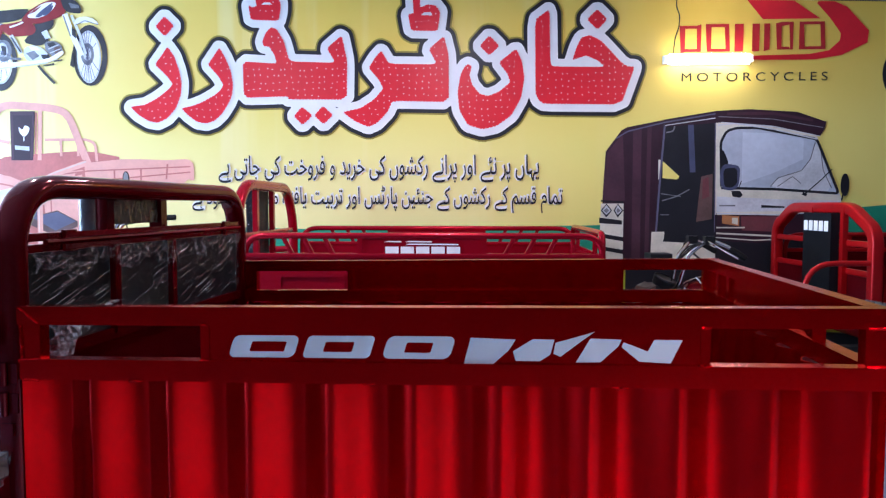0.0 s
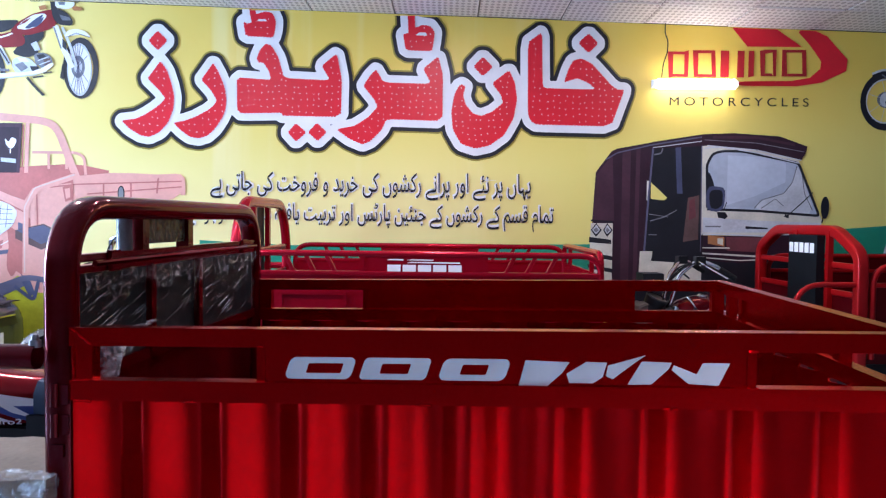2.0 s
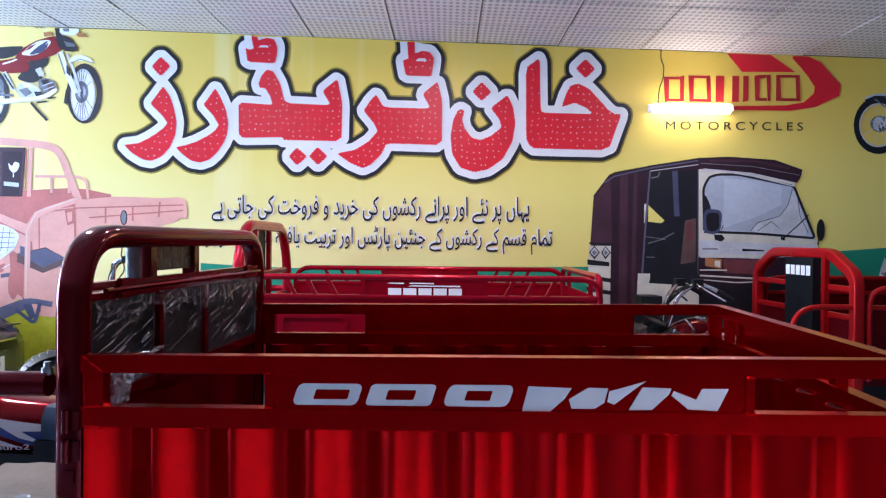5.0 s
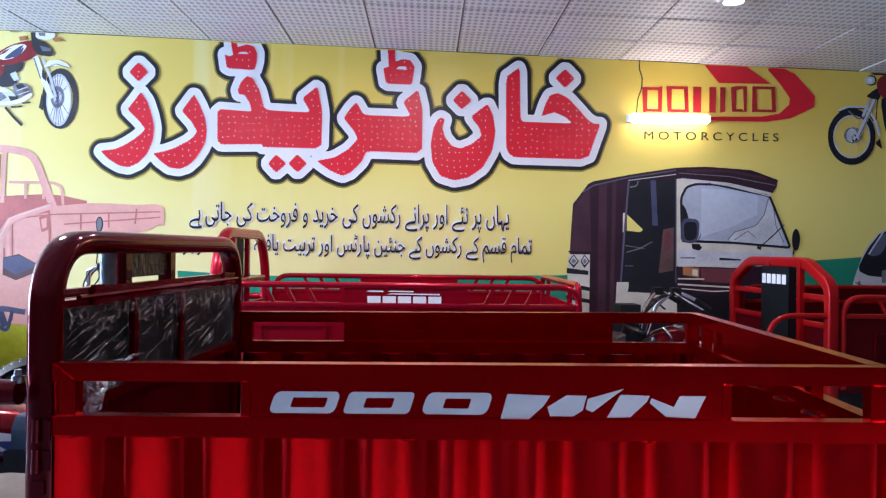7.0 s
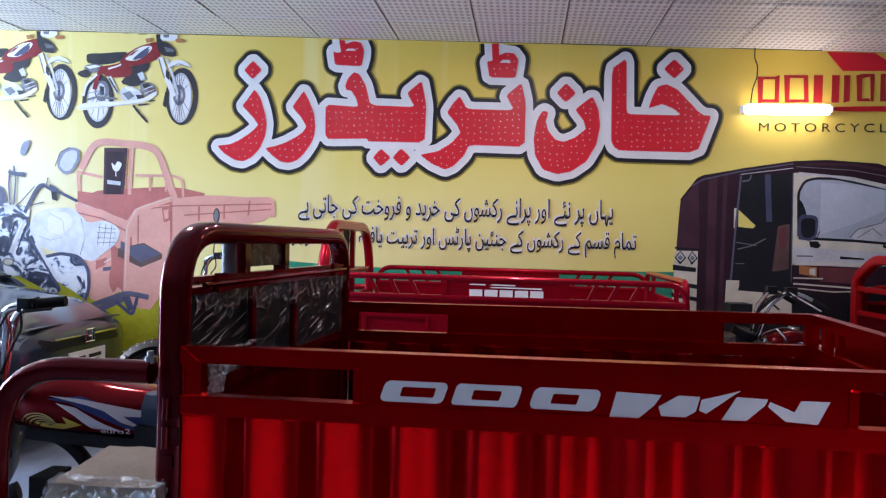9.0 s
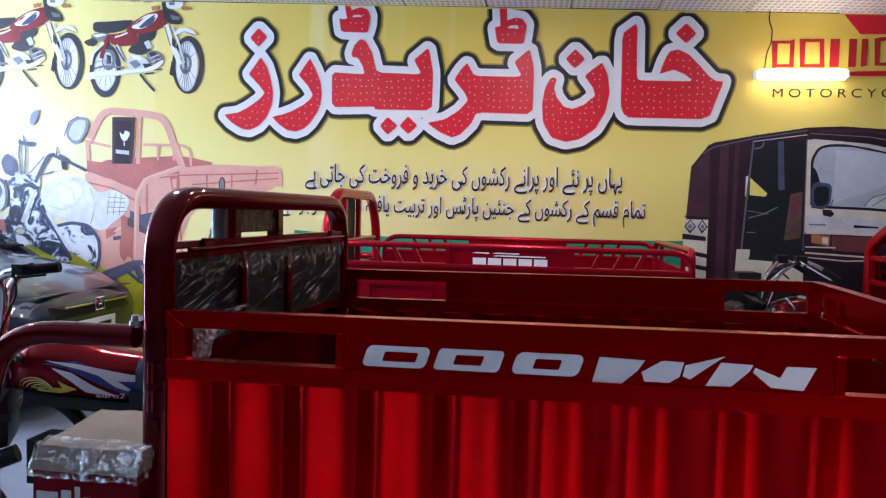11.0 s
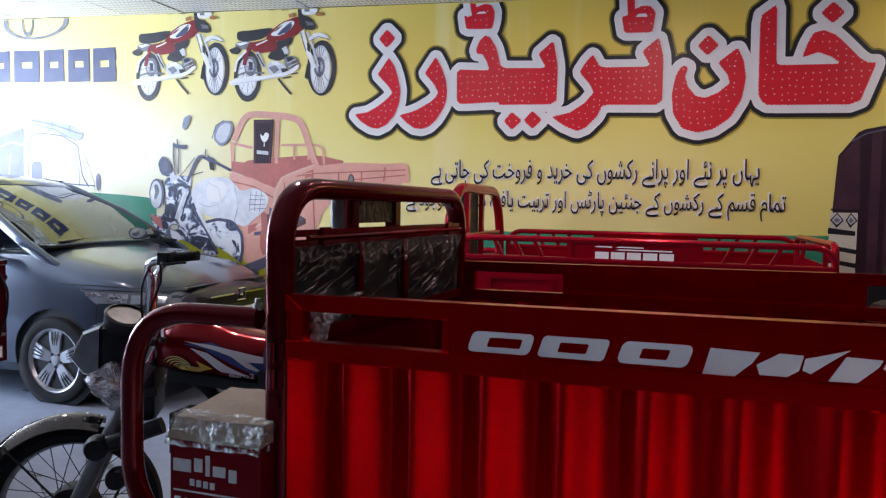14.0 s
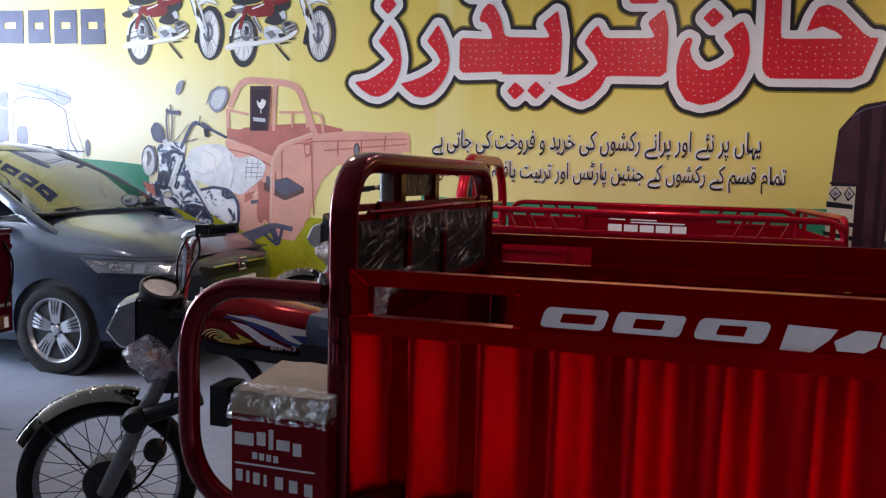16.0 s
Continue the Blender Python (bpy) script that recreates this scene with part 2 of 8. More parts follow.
def ceiling():
    bm = B()
    px, py, g, gy = 0.597, 0.495, 0.006, 0.011
    xs = [0.0105 + px * k for k in range(-14, 12)]
    ys = [WALL + 0.03 - 0.02 - py * k for k in range(0, 23)]
    for xa, xb in zip(xs, xs[1:]):
        for ya, yb in zip(ys, ys[1:]):
            sag = random.uniform(-0.003, 0.003)
            box(bm, xa + g, xb - g, yb + gy, ya - gy, sag, 0.02)
    for v in bm.verts:
        v.co.z += ceil_z(v.co.x)
    n = len(bm.faces)
    m2 = B()
    box(m2, X0, X1, Y0, WALL + 0.03, 0.008, 0.12)
    for v in m2.verts:
        v.co.z += ceil_z(v.co.x)
    bm.faces.ensure_lookup_table()
    me = bpy.data.meshes.new("tmp")
    m2.to_mesh(me)
    m2.free()
    bm.from_mesh(me)
    bpy.data.meshes.remove(me)
    bm.faces.ensure_lookup_table()
    for f in bm.faces[n:]:
        f.material_index = 1
    ob = obj("ceiling", bm, [TILE, GRID])
    return tagged(ob, "suspended ceiling of white embossed tiles", "ceiling", kind="structure")


ceiling()
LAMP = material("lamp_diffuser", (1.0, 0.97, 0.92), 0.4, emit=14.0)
TUBE_GLOW = material("tube_glow", (1.0, 0.98, 0.90), 0.4, emit=15.0)
WHITE_PLASTIC = material("white_plastic", (0.75, 0.75, 0.73), 0.4, vary=0.08)


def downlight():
    root = thing("ceiling_light", pose(0, 0, 0), "round recessed white ceiling downlight, lit; two seen, five added as fill", "ceiling light", "ceiling downlights")
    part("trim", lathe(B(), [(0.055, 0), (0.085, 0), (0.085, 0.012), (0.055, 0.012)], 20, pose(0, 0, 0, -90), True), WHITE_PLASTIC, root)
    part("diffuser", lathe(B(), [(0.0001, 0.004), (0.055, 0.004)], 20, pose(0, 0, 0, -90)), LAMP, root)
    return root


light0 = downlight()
# only the first two are seen; the other five are unseen fill, added
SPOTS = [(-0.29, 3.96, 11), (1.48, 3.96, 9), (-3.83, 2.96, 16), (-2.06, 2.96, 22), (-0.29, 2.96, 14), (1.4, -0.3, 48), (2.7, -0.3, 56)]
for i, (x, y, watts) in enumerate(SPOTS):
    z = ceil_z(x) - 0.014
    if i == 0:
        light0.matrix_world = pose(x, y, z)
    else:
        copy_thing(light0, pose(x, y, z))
    data = bpy.data.lights.new("downlight_fill_glow", "AREA")
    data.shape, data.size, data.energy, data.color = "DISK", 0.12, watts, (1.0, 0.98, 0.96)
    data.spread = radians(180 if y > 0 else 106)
    new("downlight_fill_glow", data).matrix_world = pose(x, y, z - 0.02)


def tube_light():
    root = thing("tube_light", pose(1.565, 5.30, 2.35), "short fluorescent tube batten, lit, on the banner wall", "tube light")
    part("batten", box(B(), -0.30, 0.30, 0.0, 0.035, -0.025, 0.03), WHITE_PLASTIC, root, bevel=0.004)
    part("tube", tube(B(), [(-0.272, -0.034, -0.004), (0.272, -0.034, -0.004)], 0.036, 14), TUBE_GLOW, root, "glowing tube cover")
    for s in (-1, 1):
        part("holder", box(B(), s * 0.285 - 0.014, s * 0.285 + 0.014, -0.04, 0.0, -0.022, 0.022), WHITE_PLASTIC, root, bevel=0.003)
    return root


tube_light()
data = bpy.data.lights.new("tube_light_glow", "AREA")
data.shape, data.size, data.size_y, data.energy, data.color = "RECTANGLE", 0.52, 0.03, 2.4, (1.0, 0.98, 0.9)
new("tube_light_glow", data).matrix_world = look((1.565, 5.255, 2.35), (1.565, 0, 1.2))
root = thing("cable", pose(0, 0, 0), "thin dark cable hanging from the ceiling to the tube light", "cable")
part("wire", tube(B(), [(1.355, 5.325, 2.79), (1.352, 5.322, 2.72), (1.375, 5.32, 2.66), (1.372, 5.32, 2.58), (1.345, 5.32, 2.50), (1.335, 5.32, 2.40), (1.34, 5.31, 2.36)], 0.004, 6, 0.02), BLACK, root)

# ---- the printed banner ----
VINYL = material("yellow_vinyl_print", (0.84, 0.565, 0.075), 0.36, vary=0.10, scale=0.5, bump=0.08, bump_scale=1.1, second=(0.85, 0.62, 0.13), spec=0.36)


def pale_and_glare(m):
    """Pales the print lower left, glare put into its colour; faint upright streaks."""
    nt = m.node_tree
    b = nt.nodes["Principled BSDF"]
    base = b.inputs["Base Color"].links[0].from_socket
    co = nt.nodes.new("ShaderNodeTexCoord")
    sep = nt.nodes.new("ShaderNodeSeparateXYZ")
    nt.links.new(co.outputs["Object"], sep.inputs[0])

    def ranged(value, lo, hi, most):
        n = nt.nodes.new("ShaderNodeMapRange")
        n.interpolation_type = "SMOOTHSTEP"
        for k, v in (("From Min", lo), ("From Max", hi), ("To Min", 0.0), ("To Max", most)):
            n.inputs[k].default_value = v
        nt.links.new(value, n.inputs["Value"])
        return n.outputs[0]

    def join(kind, a, c):
        n = nt.nodes.new("ShaderNodeMath")
        n.operation, n.use_clamp = kind, True
        nt.links.new(a, n.inputs[0])
        nt.links.new(c, n.inputs[1])
        return n.outputs[0]

    mp = nt.nodes.new("ShaderNodeMapping")
    mp.inputs["Scale"].default_value = (2.2, 1.0, 0.10)
    nz = nt.nodes.new("ShaderNodeTexNoise")
    nz.inputs["Scale"].default_value, nz.inputs["Detail"].default_value = 2.0, 4
    nt.links.new(co.outputs["Object"], mp.inputs["Vector"])
    nt.links.new(mp.outputs[0], nz.inputs["Vector"])
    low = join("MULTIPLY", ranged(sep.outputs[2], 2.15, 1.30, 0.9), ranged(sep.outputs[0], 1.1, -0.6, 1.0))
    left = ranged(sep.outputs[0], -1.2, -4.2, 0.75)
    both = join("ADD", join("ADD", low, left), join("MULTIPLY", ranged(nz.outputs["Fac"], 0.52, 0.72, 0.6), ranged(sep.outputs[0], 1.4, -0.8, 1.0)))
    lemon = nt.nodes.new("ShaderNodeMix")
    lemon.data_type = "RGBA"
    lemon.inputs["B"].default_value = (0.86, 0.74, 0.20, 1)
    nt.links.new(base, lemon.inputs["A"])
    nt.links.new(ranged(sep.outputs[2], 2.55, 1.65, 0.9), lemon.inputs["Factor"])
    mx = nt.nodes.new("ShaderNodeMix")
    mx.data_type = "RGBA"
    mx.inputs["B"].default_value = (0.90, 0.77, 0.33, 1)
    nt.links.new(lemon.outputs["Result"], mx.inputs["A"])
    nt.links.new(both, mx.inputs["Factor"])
    # whitened round the pale bike print: shop-front glare put into the colour
    glare = join("MULTIPLY", ranged(sep.outputs[0], -3.2, -4.4, 0.75), ranged(sep.outputs[2], 2.45, 1.75, 1.0))
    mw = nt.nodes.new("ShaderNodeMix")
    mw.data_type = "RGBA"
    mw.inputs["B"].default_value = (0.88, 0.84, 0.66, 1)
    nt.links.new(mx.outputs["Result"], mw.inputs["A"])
    nt.links.new(glare, mw.inputs["Factor"])
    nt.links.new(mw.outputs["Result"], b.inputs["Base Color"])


pale_and_glare(VINYL)
GREEN = material("green_print", (0.008, 0.29, 0.17), 0.33, vary=0.1)
LIME = material("lime_print", (0.56, 0.54, 0.03), 0.33, vary=0.45, scale=2.6)
bm = B()
BL, BR = -7.6, 6.4
n = 40
top = [(BL + (BR - BL) * i / n) for i in range(n + 1)]
bm.faces.new([bm.verts.new((x, WALL, ceil_z(x) - 0.004)) for x in top] + [bm.verts.new((BR, WALL, 0.3)), bm.verts.new((BL, WALL, 0.3))])
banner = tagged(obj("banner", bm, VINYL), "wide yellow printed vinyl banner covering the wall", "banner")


def green_top(x):
    if x < -1.3:
        return 1.16 + 0.25 * min(1, max(0, (-1.3 - x) / 3.7)) ** 1.2
    return 1.165 + 0.02 * (x + 1.3) * 0.7 + 0.05 * max(0, x - 0.8) ** 1.2


bm = B()
for xa, xb in zip(top, top[1:]):
    if -4.45 < xa < -2.1:
        if bm.faces:
            part("green_band", bm, GREEN, banner, "green wave printed along the banner", smooth=False)
            bm = B()
        continue
    flat(bm, [(xa, green_top(xa) - 0.27), (xb, green_top(xb) - 0.27), (xb, green_top(xb)), (xa, green_top(xa))], WALL - 0.002)
part("green_band", bm, GREEN, banner, "green wave printed along the banner", smooth=False)
bm = B()
for xa, xb in zip(top, top[1:]):
    flat(bm, [(xa, 0.31), (xb, 0.31), (xb, green_top(xb) - 0.27), (xa, green_top(xa) - 0.27)], WALL - 0.0015)
part("lime_field", bm, LIME, banner, "yellow-green printed grass at the banner foot", smooth=False)


# prints on the banner
from mathutils.geometry import tessellate_polygon

def print_ink(name, colour, vary=0.15, scale=7.0):
    return material(name, colour, 0.38, vary=vary, scale=scale, spec=0.37)


PLUM = print_ink("plum_print", (0.042, 0.014, 0.026), 0.4)
INK = print_ink("black_print", (0.016, 0.016, 0.022), 0.3)
CREAM = print_ink("cream_print", (0.78, 0.73, 0.60), 0.25)
GREYP = print_ink("grey_print", (0.25, 0.25, 0.27), 0.5, 20)
SKYP = print_ink("pale_blue_print", (0.52, 0.57, 0.66), 0.25, 3)
PALEP = print_ink("pale_grey_print", (0.70, 0.71, 0.74), 0.3)
BROWNP = print_ink("brown_print", (0.16, 0.09, 0.08), 0.4)
ORANGEP = print_ink("orange_print", (0.55, 0.22, 0.08), 0.3)
REDP = print_ink("red_print", (0.84, 0.018, 0.032), 0.12)
MARKRED = print_ink("dull_red_print", (0.52, 0.022, 0.026), 0.2)
WHITEP = print_ink("white_print", (0.88, 0.85, 0.83), 0.10)
NAVYP = print_ink("navy_print", (0.085, 0.095, 0.17), 0.3)
SALMON = print_ink("salmon_print", (0.90, 0.43, 0.34), 0.2, 4)
ROSE = print_ink("rose_print", (0.66, 0.20, 0.165), 0.3, 4)
LILACP = print_ink("lilac_print", (0.30, 0.32, 0.42), 0.3, 9)
MAUVEP = print_ink("mauve_print", (0.13, 0.125, 0.19), 0.25, 9)
PLUMLIT = print_ink("light_plum_print", (0.085, 0.032, 0.050), 0.35, 5)
ROSEDARK = print_ink("dark_rose_print", (0.20, 0.055, 0.065), 0.35, 6)
DEEPREDP = print_ink("deep_red_print", (0.30, 0.020, 0.022), 0.3, 8)
SKYLIT = print_ink("light_sky_print", (0.60, 0.65, 0.74), 0.2, 3)
MISTP = print_ink("mist_print", (0.84, 0.85, 0.88), 0.28, 14)
# black ink of the bike, lifted by the glare put into its colour
HAZEDP = print_ink("hazed_black_print", (0.045, 0.040, 0.045), 0.4, 10)
OLIVEP = print_ink("olive_print", (0.36, 0.27, 0.035), 0.2, 3)


def clutter_ink(name, shift):
    """Print of a jumble of bright and dark metal pieces."""
    m = print_ink(name, (0.55, 0.58, 0.66), 0.3, 10)
    nt = m.node_tree
    b = nt.nodes["Principled BSDF"]
    co = nt.nodes.new("ShaderNodeTexCoord")
    nz = nt.nodes.new("ShaderNodeTexNoise")
    nz.inputs["Scale"].default_value, nz.inputs["Detail"].default_value, nz.inputs["Distortion"].default_value = 9, 4, 1.6
    nt.links.new(co.outputs["Object"], nz.inputs["Vector"])
    ramp = nt.nodes.new("ShaderNodeValToRGB")
    for pos, col in ((0.36, (0.035, 0.04, 0.07, 1)), (0.40, (0.10, 0.13, 0.21, 1)), (0.44, (0.20, 0.25, 0.36, 1)), (0.455, (0.62, 0.66, 0.73, 1)), (0.56, (0.84, 0.85, 0.88, 1))):
        e = ramp.color_ramp.elements.new(pos + shift)
        e.color = col
    ramp.color_ramp.elements.remove(ramp.color_ramp.elements[0])
    ramp.color_ramp.elements.remove(ramp.color_ramp.elements[-1])
    nt.links.new(nz.outputs["Fac"], ramp.inputs[0])
    nt.links.new(ramp.outputs[0], b.inputs["Base Color"])
    return m


CLUTTERP = clutter_ink("engine_print", 0.0)
CLUTTERD = clutter_ink("frame_print", 0.085)
YELLOWP = VINYL
PINKP = print_ink("pink_wash_print", (0.80, 0.56, 0.46), 0.2, 3)
NAMES = {"rickshaw": ("printed_rickshaw", "printed plum and cream auto rickshaw"), "united": ("printed_arrow_mark", "red printed arrow mark and bars"),
         "sazgar": ("printed_maker_mark", "grey printed oval and navy block bars"), "bike": ("printed_motorcycle", "printed red motorcycle"),
         "right_bike": ("printed_motorcycle_wheel", "printed motorcycle front"), "far_rickshaw": ("printed_rickshaw_front", "printed pale rickshaw front"),
         "cart": ("printed_cargo_cart", "printed salmon cargo tricycle"), "pale_rickshaw": ("printed_pale_rickshaw", "printed rickshaw in pale inks, glare put into them")}
SHEETS = {}
GLYPHS = []


def patch(group, mat, bm):
    """One flat printed patch; the first of a picture carries the others."""
    got = SHEETS.setdefault(group, [])
    y = WALL - 0.004 - 0.00006 * (len(got) + 1)
    for v in bm.verts:
        v.co.y, v.co.z = y, min(v.co.z, ceil_z(v.co.x) - 0.01)
    name, label = NAMES[group]
    got.append(part("colour_patch" if got else name, bm, mat, got[0] if got else banner, "" if got else label, smooth=False))


def ink(group, mat, pts, soft=True):
    if soft and len(pts) > 4:
        out = []
        for (x0, z0), (x1, z1) in zip(pts, pts[1:] + pts[:1]):
            out += [(x0 * 0.8 + x1 * 0.2, z0 * 0.8 + z1 * 0.2), (x0 * 0.2 + x1 * 0.8, z0 * 0.2 + z1 * 0.8)]
        pts = out
    bm = B()
    vs = [bm.verts.new((x, 0, z)) for x, z in pts]
    for tri in tessellate_polygon([[Vector((x, z, 0)) for x, z in pts]]):
        bm.faces.new([vs[k] for k in tri])
    patch(group, mat, bm)


def stroke(group, mat, width, pts):
    bm = B()
    p = [Vector(q) for q in bend([(x, 0, z) for x, z in pts], width * 1.5, 3)] if len(pts) > 2 else [Vector((x, 0, z)) for x, z in pts]
    left, right = [], []
    for i, c in enumerate(p):
        d0 = (c - p[i - 1]).normalized() if i else (p[1] - c).normalized()
        d1 = (p[i + 1] - c).normalized() if i < len(p) - 1 else d0
        d = (d0 + d1).normalized()
        nrm = Vector((-d.z, 0, d.x)) * (width / 2 / max(0.5, d.dot(d0)))
        left.append(bm.verts.new((c.x + nrm.x, 0, c.z + nrm.z)))
        right.append(bm.verts.new((c.x - nrm.x, 0, c.z - nrm.z)))
    for i in range(len(p) - 1):
        bm.faces.new((left[i], left[i + 1], right[i + 1], right[i]))
    patch(group, mat, bm)


def oval(group, mat, cx, cz, rx, rz, inner=0.0):
    bm = B()
    n = 28
    outer = [bm.verts.new((cx + rx * math.cos(2 * math.pi * i / n), 0, cz + rz * math.sin(2 * math.pi * i / n))) for i in range(n)]
    if not inner:
        bm.faces.new(outer)
    else:
        ins = [bm.verts.new((cx + (v.co.x - cx) * inner, 0, cz + (v.co.z - cz) * inner)) for v in outer]
        for i in range(n):
            j = (i + 1) % n
            bm.faces.new((outer[i], outer[j], ins[j], ins[i]))
    patch(group, mat, bm)


HOLES = []


def glyph(pts, hole=False):
    # soften the outline once by cutting its corners slightly
    out = []
    for (x0, z0), (x1, z1) in zip(pts, pts[1:] + pts[:1]):
        out += [(x0 * 0.90 + x1 * 0.10, z0 * 0.90 + z1 * 0.10), (x0 * 0.10 + x1 * 0.90, z0 * 0.10 + z1 * 0.90)]
    (HOLES if hole else GLYPHS).append(out)


def glyph_field(x0, x1, z0, z1, cell):
    """Signed distance to the glyphs on a grid, negative inside."""
    nx, nz = int((x1 - x0) / cell) + 1, int((z1 - z0) / cell) + 1
    gx, gz = np.meshgrid(x0 + cell * np.arange(nx), z0 + cell * np.arange(nz), indexing="ij")
    best = np.full(gx.shape, 9.0)
    for pts, hole in [(g, False) for g in GLYPHS] + [(g, True) for g in HOLES]:
        p = np.array(pts)
        q = np.roll(p, -1, 0)
        lo, hi = p.min(0) - 0.13, p.max(0) + 0.13
        ia, ib = max(0, int((lo[0] - x0) / cell)), min(nx, int((hi[0] - x0) / cell) + 2)
        ja, jb = max(0, int((lo[1] - z0) / cell)), min(nz, int((hi[1] - z0) / cell) + 2)
        X, Z = gx[ia:ib, ja:jb], gz[ia:ib, ja:jb]
        dist = np.full(X.shape, 9.0)
        inside = np.zeros(X.shape, bool)
        for (ax, az), (bx, bz) in zip(p, q):
            ex, ez = bx - ax, bz - az
            t = np.clip(((X - ax) * ex + (Z - az) * ez) / (ex * ex + ez * ez + 1e-12), 0, 1)
            dist = np.minimum(dist, np.hypot(X - ax - t * ex, Z - az - t * ez))
            if az != bz:
                inside ^= ((az > Z) != (bz > Z)) & (X < (bx - ax) * (Z - az) / (bz - az) + ax)
        signed = np.where(inside, -dist, dist)
        best[ia:ib, ja:jb] = np.where(inside, dist, best[ia:ib, ja:jb]) if hole else np.minimum(best[ia:ib, ja:jb], signed)
    return best


def contour(name, f, x0, z0, cell, level, y, mat, top=None):
    """The flat shape where the field lies under a level, cut smoothly at its edge."""
    verts, faces = [], []
    g = f - level
    full = (g[:-1, :-1] < 0) & (g[1:, :-1] < 0) & (g[1:, 1:] < 0) & (g[:-1, 1:] < 0)
    some = (g[:-1, :-1] < 0) | (g[1:, :-1] < 0) | (g[1:, 1:] < 0) | (g[:-1, 1:] < 0)

    def add(pts):
        k = len(verts)
        verts.extend((x, y, z) for x, z in pts)
        faces.append(tuple(range(k, k + len(pts))))

    for j in range(g.shape[1] - 1):
        i = 0
        za, zb = z0 + cell * j, z0 + cell * (j + 1)
        if top and zb > top:
            break
        while i < g.shape[0] - 1:
            if full[i, j]:
                k = i
                while k < g.shape[0] - 1 and full[k, j]:
                    k += 1
                add([(x0 + cell * i, za), (x0 + cell * k, za), (x0 + cell * k, zb), (x0 + cell * i, zb)])
                i = k
                continue
            if some[i, j]:
                xa, xb = x0 + cell * i, x0 + cell * (i + 1)
                c = [(xa, za, g[i, j]), (xb, za, g[i + 1, j]), (xb, zb, g[i + 1, j + 1]), (xa, zb, g[i, j + 1])]
                poly = []
                for (px, pz, pv), (qx, qz, qv) in zip(c, c[1:] + c[:1]):
                    if pv < 0:
                        poly.append((px, pz))
                    if (pv < 0) != (qv < 0):
                        t = pv / (pv - qv)
                        poly.append((px + t * (qx - px), pz + t * (qz - pz)))
                if len(poly) > 2:
                    add(poly)
            i += 1
    me = bpy.data.meshes.new(name)
    me.from_pydata(verts, [], faces)
    me.materials.append(mat)
    ob = new(name, me)
    ob.parent = banner
    return ob


# joined forms of the letters, in the order alone, end, start, middle
FORMS = {}
for ch, code, count in (("ا", 0xFE8D, 2), ("ب", 0xFE8F, 4), ("پ", 0xFB56, 4), ("ت", 0xFE95, 4), ("ٹ", 0xFB66, 4), ("ج", 0xFE9D, 4),
                        ("خ", 0xFEA5, 4), ("د", 0xFEA9, 2), ("ر", 0xFEAD, 2), ("س", 0xFEB1, 4), ("ش", 0xFEB5, 4), ("ف", 0xFED1, 4),
                        ("ق", 0xFED5, 4), ("ک", 0xFB8E, 4), ("م", 0xFEE1, 4), ("ن", 0xFEE5, 4), ("و", 0xFEED, 2), ("ہ", 0xFBA6, 4),
                        ("ی", 0xFBFC, 4), ("ے", 0xFBAE, 2), ("ئ", 0xFE89, 4), ("ں", 0xFB9E, 2)):
    FORMS[ch] = [chr(code + i) for i in range(count)]


def joined(text):
    """Right-to-left words as joined letter forms, set from left to right."""
    out = []
    for i, ch in enumerate(text):
        f = FORMS.get(ch)
        if not f:
            out.append(ch)
            continue
        before = i > 0 and len(FORMS.get(text[i - 1], ())) == 4
        after = len(f) == 4 and i + 1 < len(text) and text[i + 1] in FORMS
        out.append(f[(3 if before else 2) if after else (1 if before else 0)])
    return "".join(reversed(out))


def lettering(name, text, parent, mat, m, width, size=0.1, fat=0.0, label="", spacing=1.0, sx=0.0, height=0.0):
    """Flat lettering in the plane of m, stretched to the width (and height), its left foot at m."""
    cu = bpy.data.curves.new(name, "FONT")
    cu.body, cu.size, cu.offset, cu.space_character, cu.shear = text, size, fat, spacing, sx
    tmp = bpy.data.objects.new("tmp", cu)
    scene.collection.objects.link(tmp)
    me = bpy.data.meshes.new_from_object(tmp.evaluated_get(bpy.context.evaluated_depsgraph_get()))
    bpy.data.objects.remove(tmp)
    bpy.data.curves.remove(cu)
    xs = [v.co.x for v in me.vertices] or [0, 1]
    ys = [v.co.y for v in me.vertices] or [0, 1]
    k = width / max(1e-6, max(xs) - min(xs))
    kz = height / max(1e-6, max(ys) - min(ys)) if height else k
    me.transform(m @ Matrix.Diagonal((k, kz, 1, 1)) @ Matrix.Translation((-min(xs), -min(ys), 0)))
    me.materials.clear()
    me.materials.append(mat)
    ob = new(name, me)
    ob.parent = parent
    return tagged(ob, label)




def split_letters(ob, name):
    """Each separate piece of a word becomes a mesh of its own under the same parent."""
    bm = bmesh.new()
    bm.from_mesh(ob.data)
    bm.verts.ensure_lookup_table()
    seen, groups = set(), []
    for v in bm.verts:
        if v.index in seen:
            continue
        stack, group = [v], []
        while stack:
            q = stack.pop()
            if q.index in seen:
                continue
            seen.add(q.index)
            group.append(q)
            stack += [e.other_vert(q) for e in q.link_edges]
        groups.append(group)
    for group in groups:
        at = {v: i for i, v in enumerate(group)}
        faces = {f for v in group for f in v.link_faces}
        if not faces:
            continue
        me = bpy.data.meshes.new(name)
        me.from_pydata([v.co[:] for v in group], [], [[at[v] for v in f.verts] for f in faces])
        me.materials.append(ob.data.materials[0])
        new(name, me).parent = ob.parent
    bm.free()
    bpy.data.objects.remove(ob)

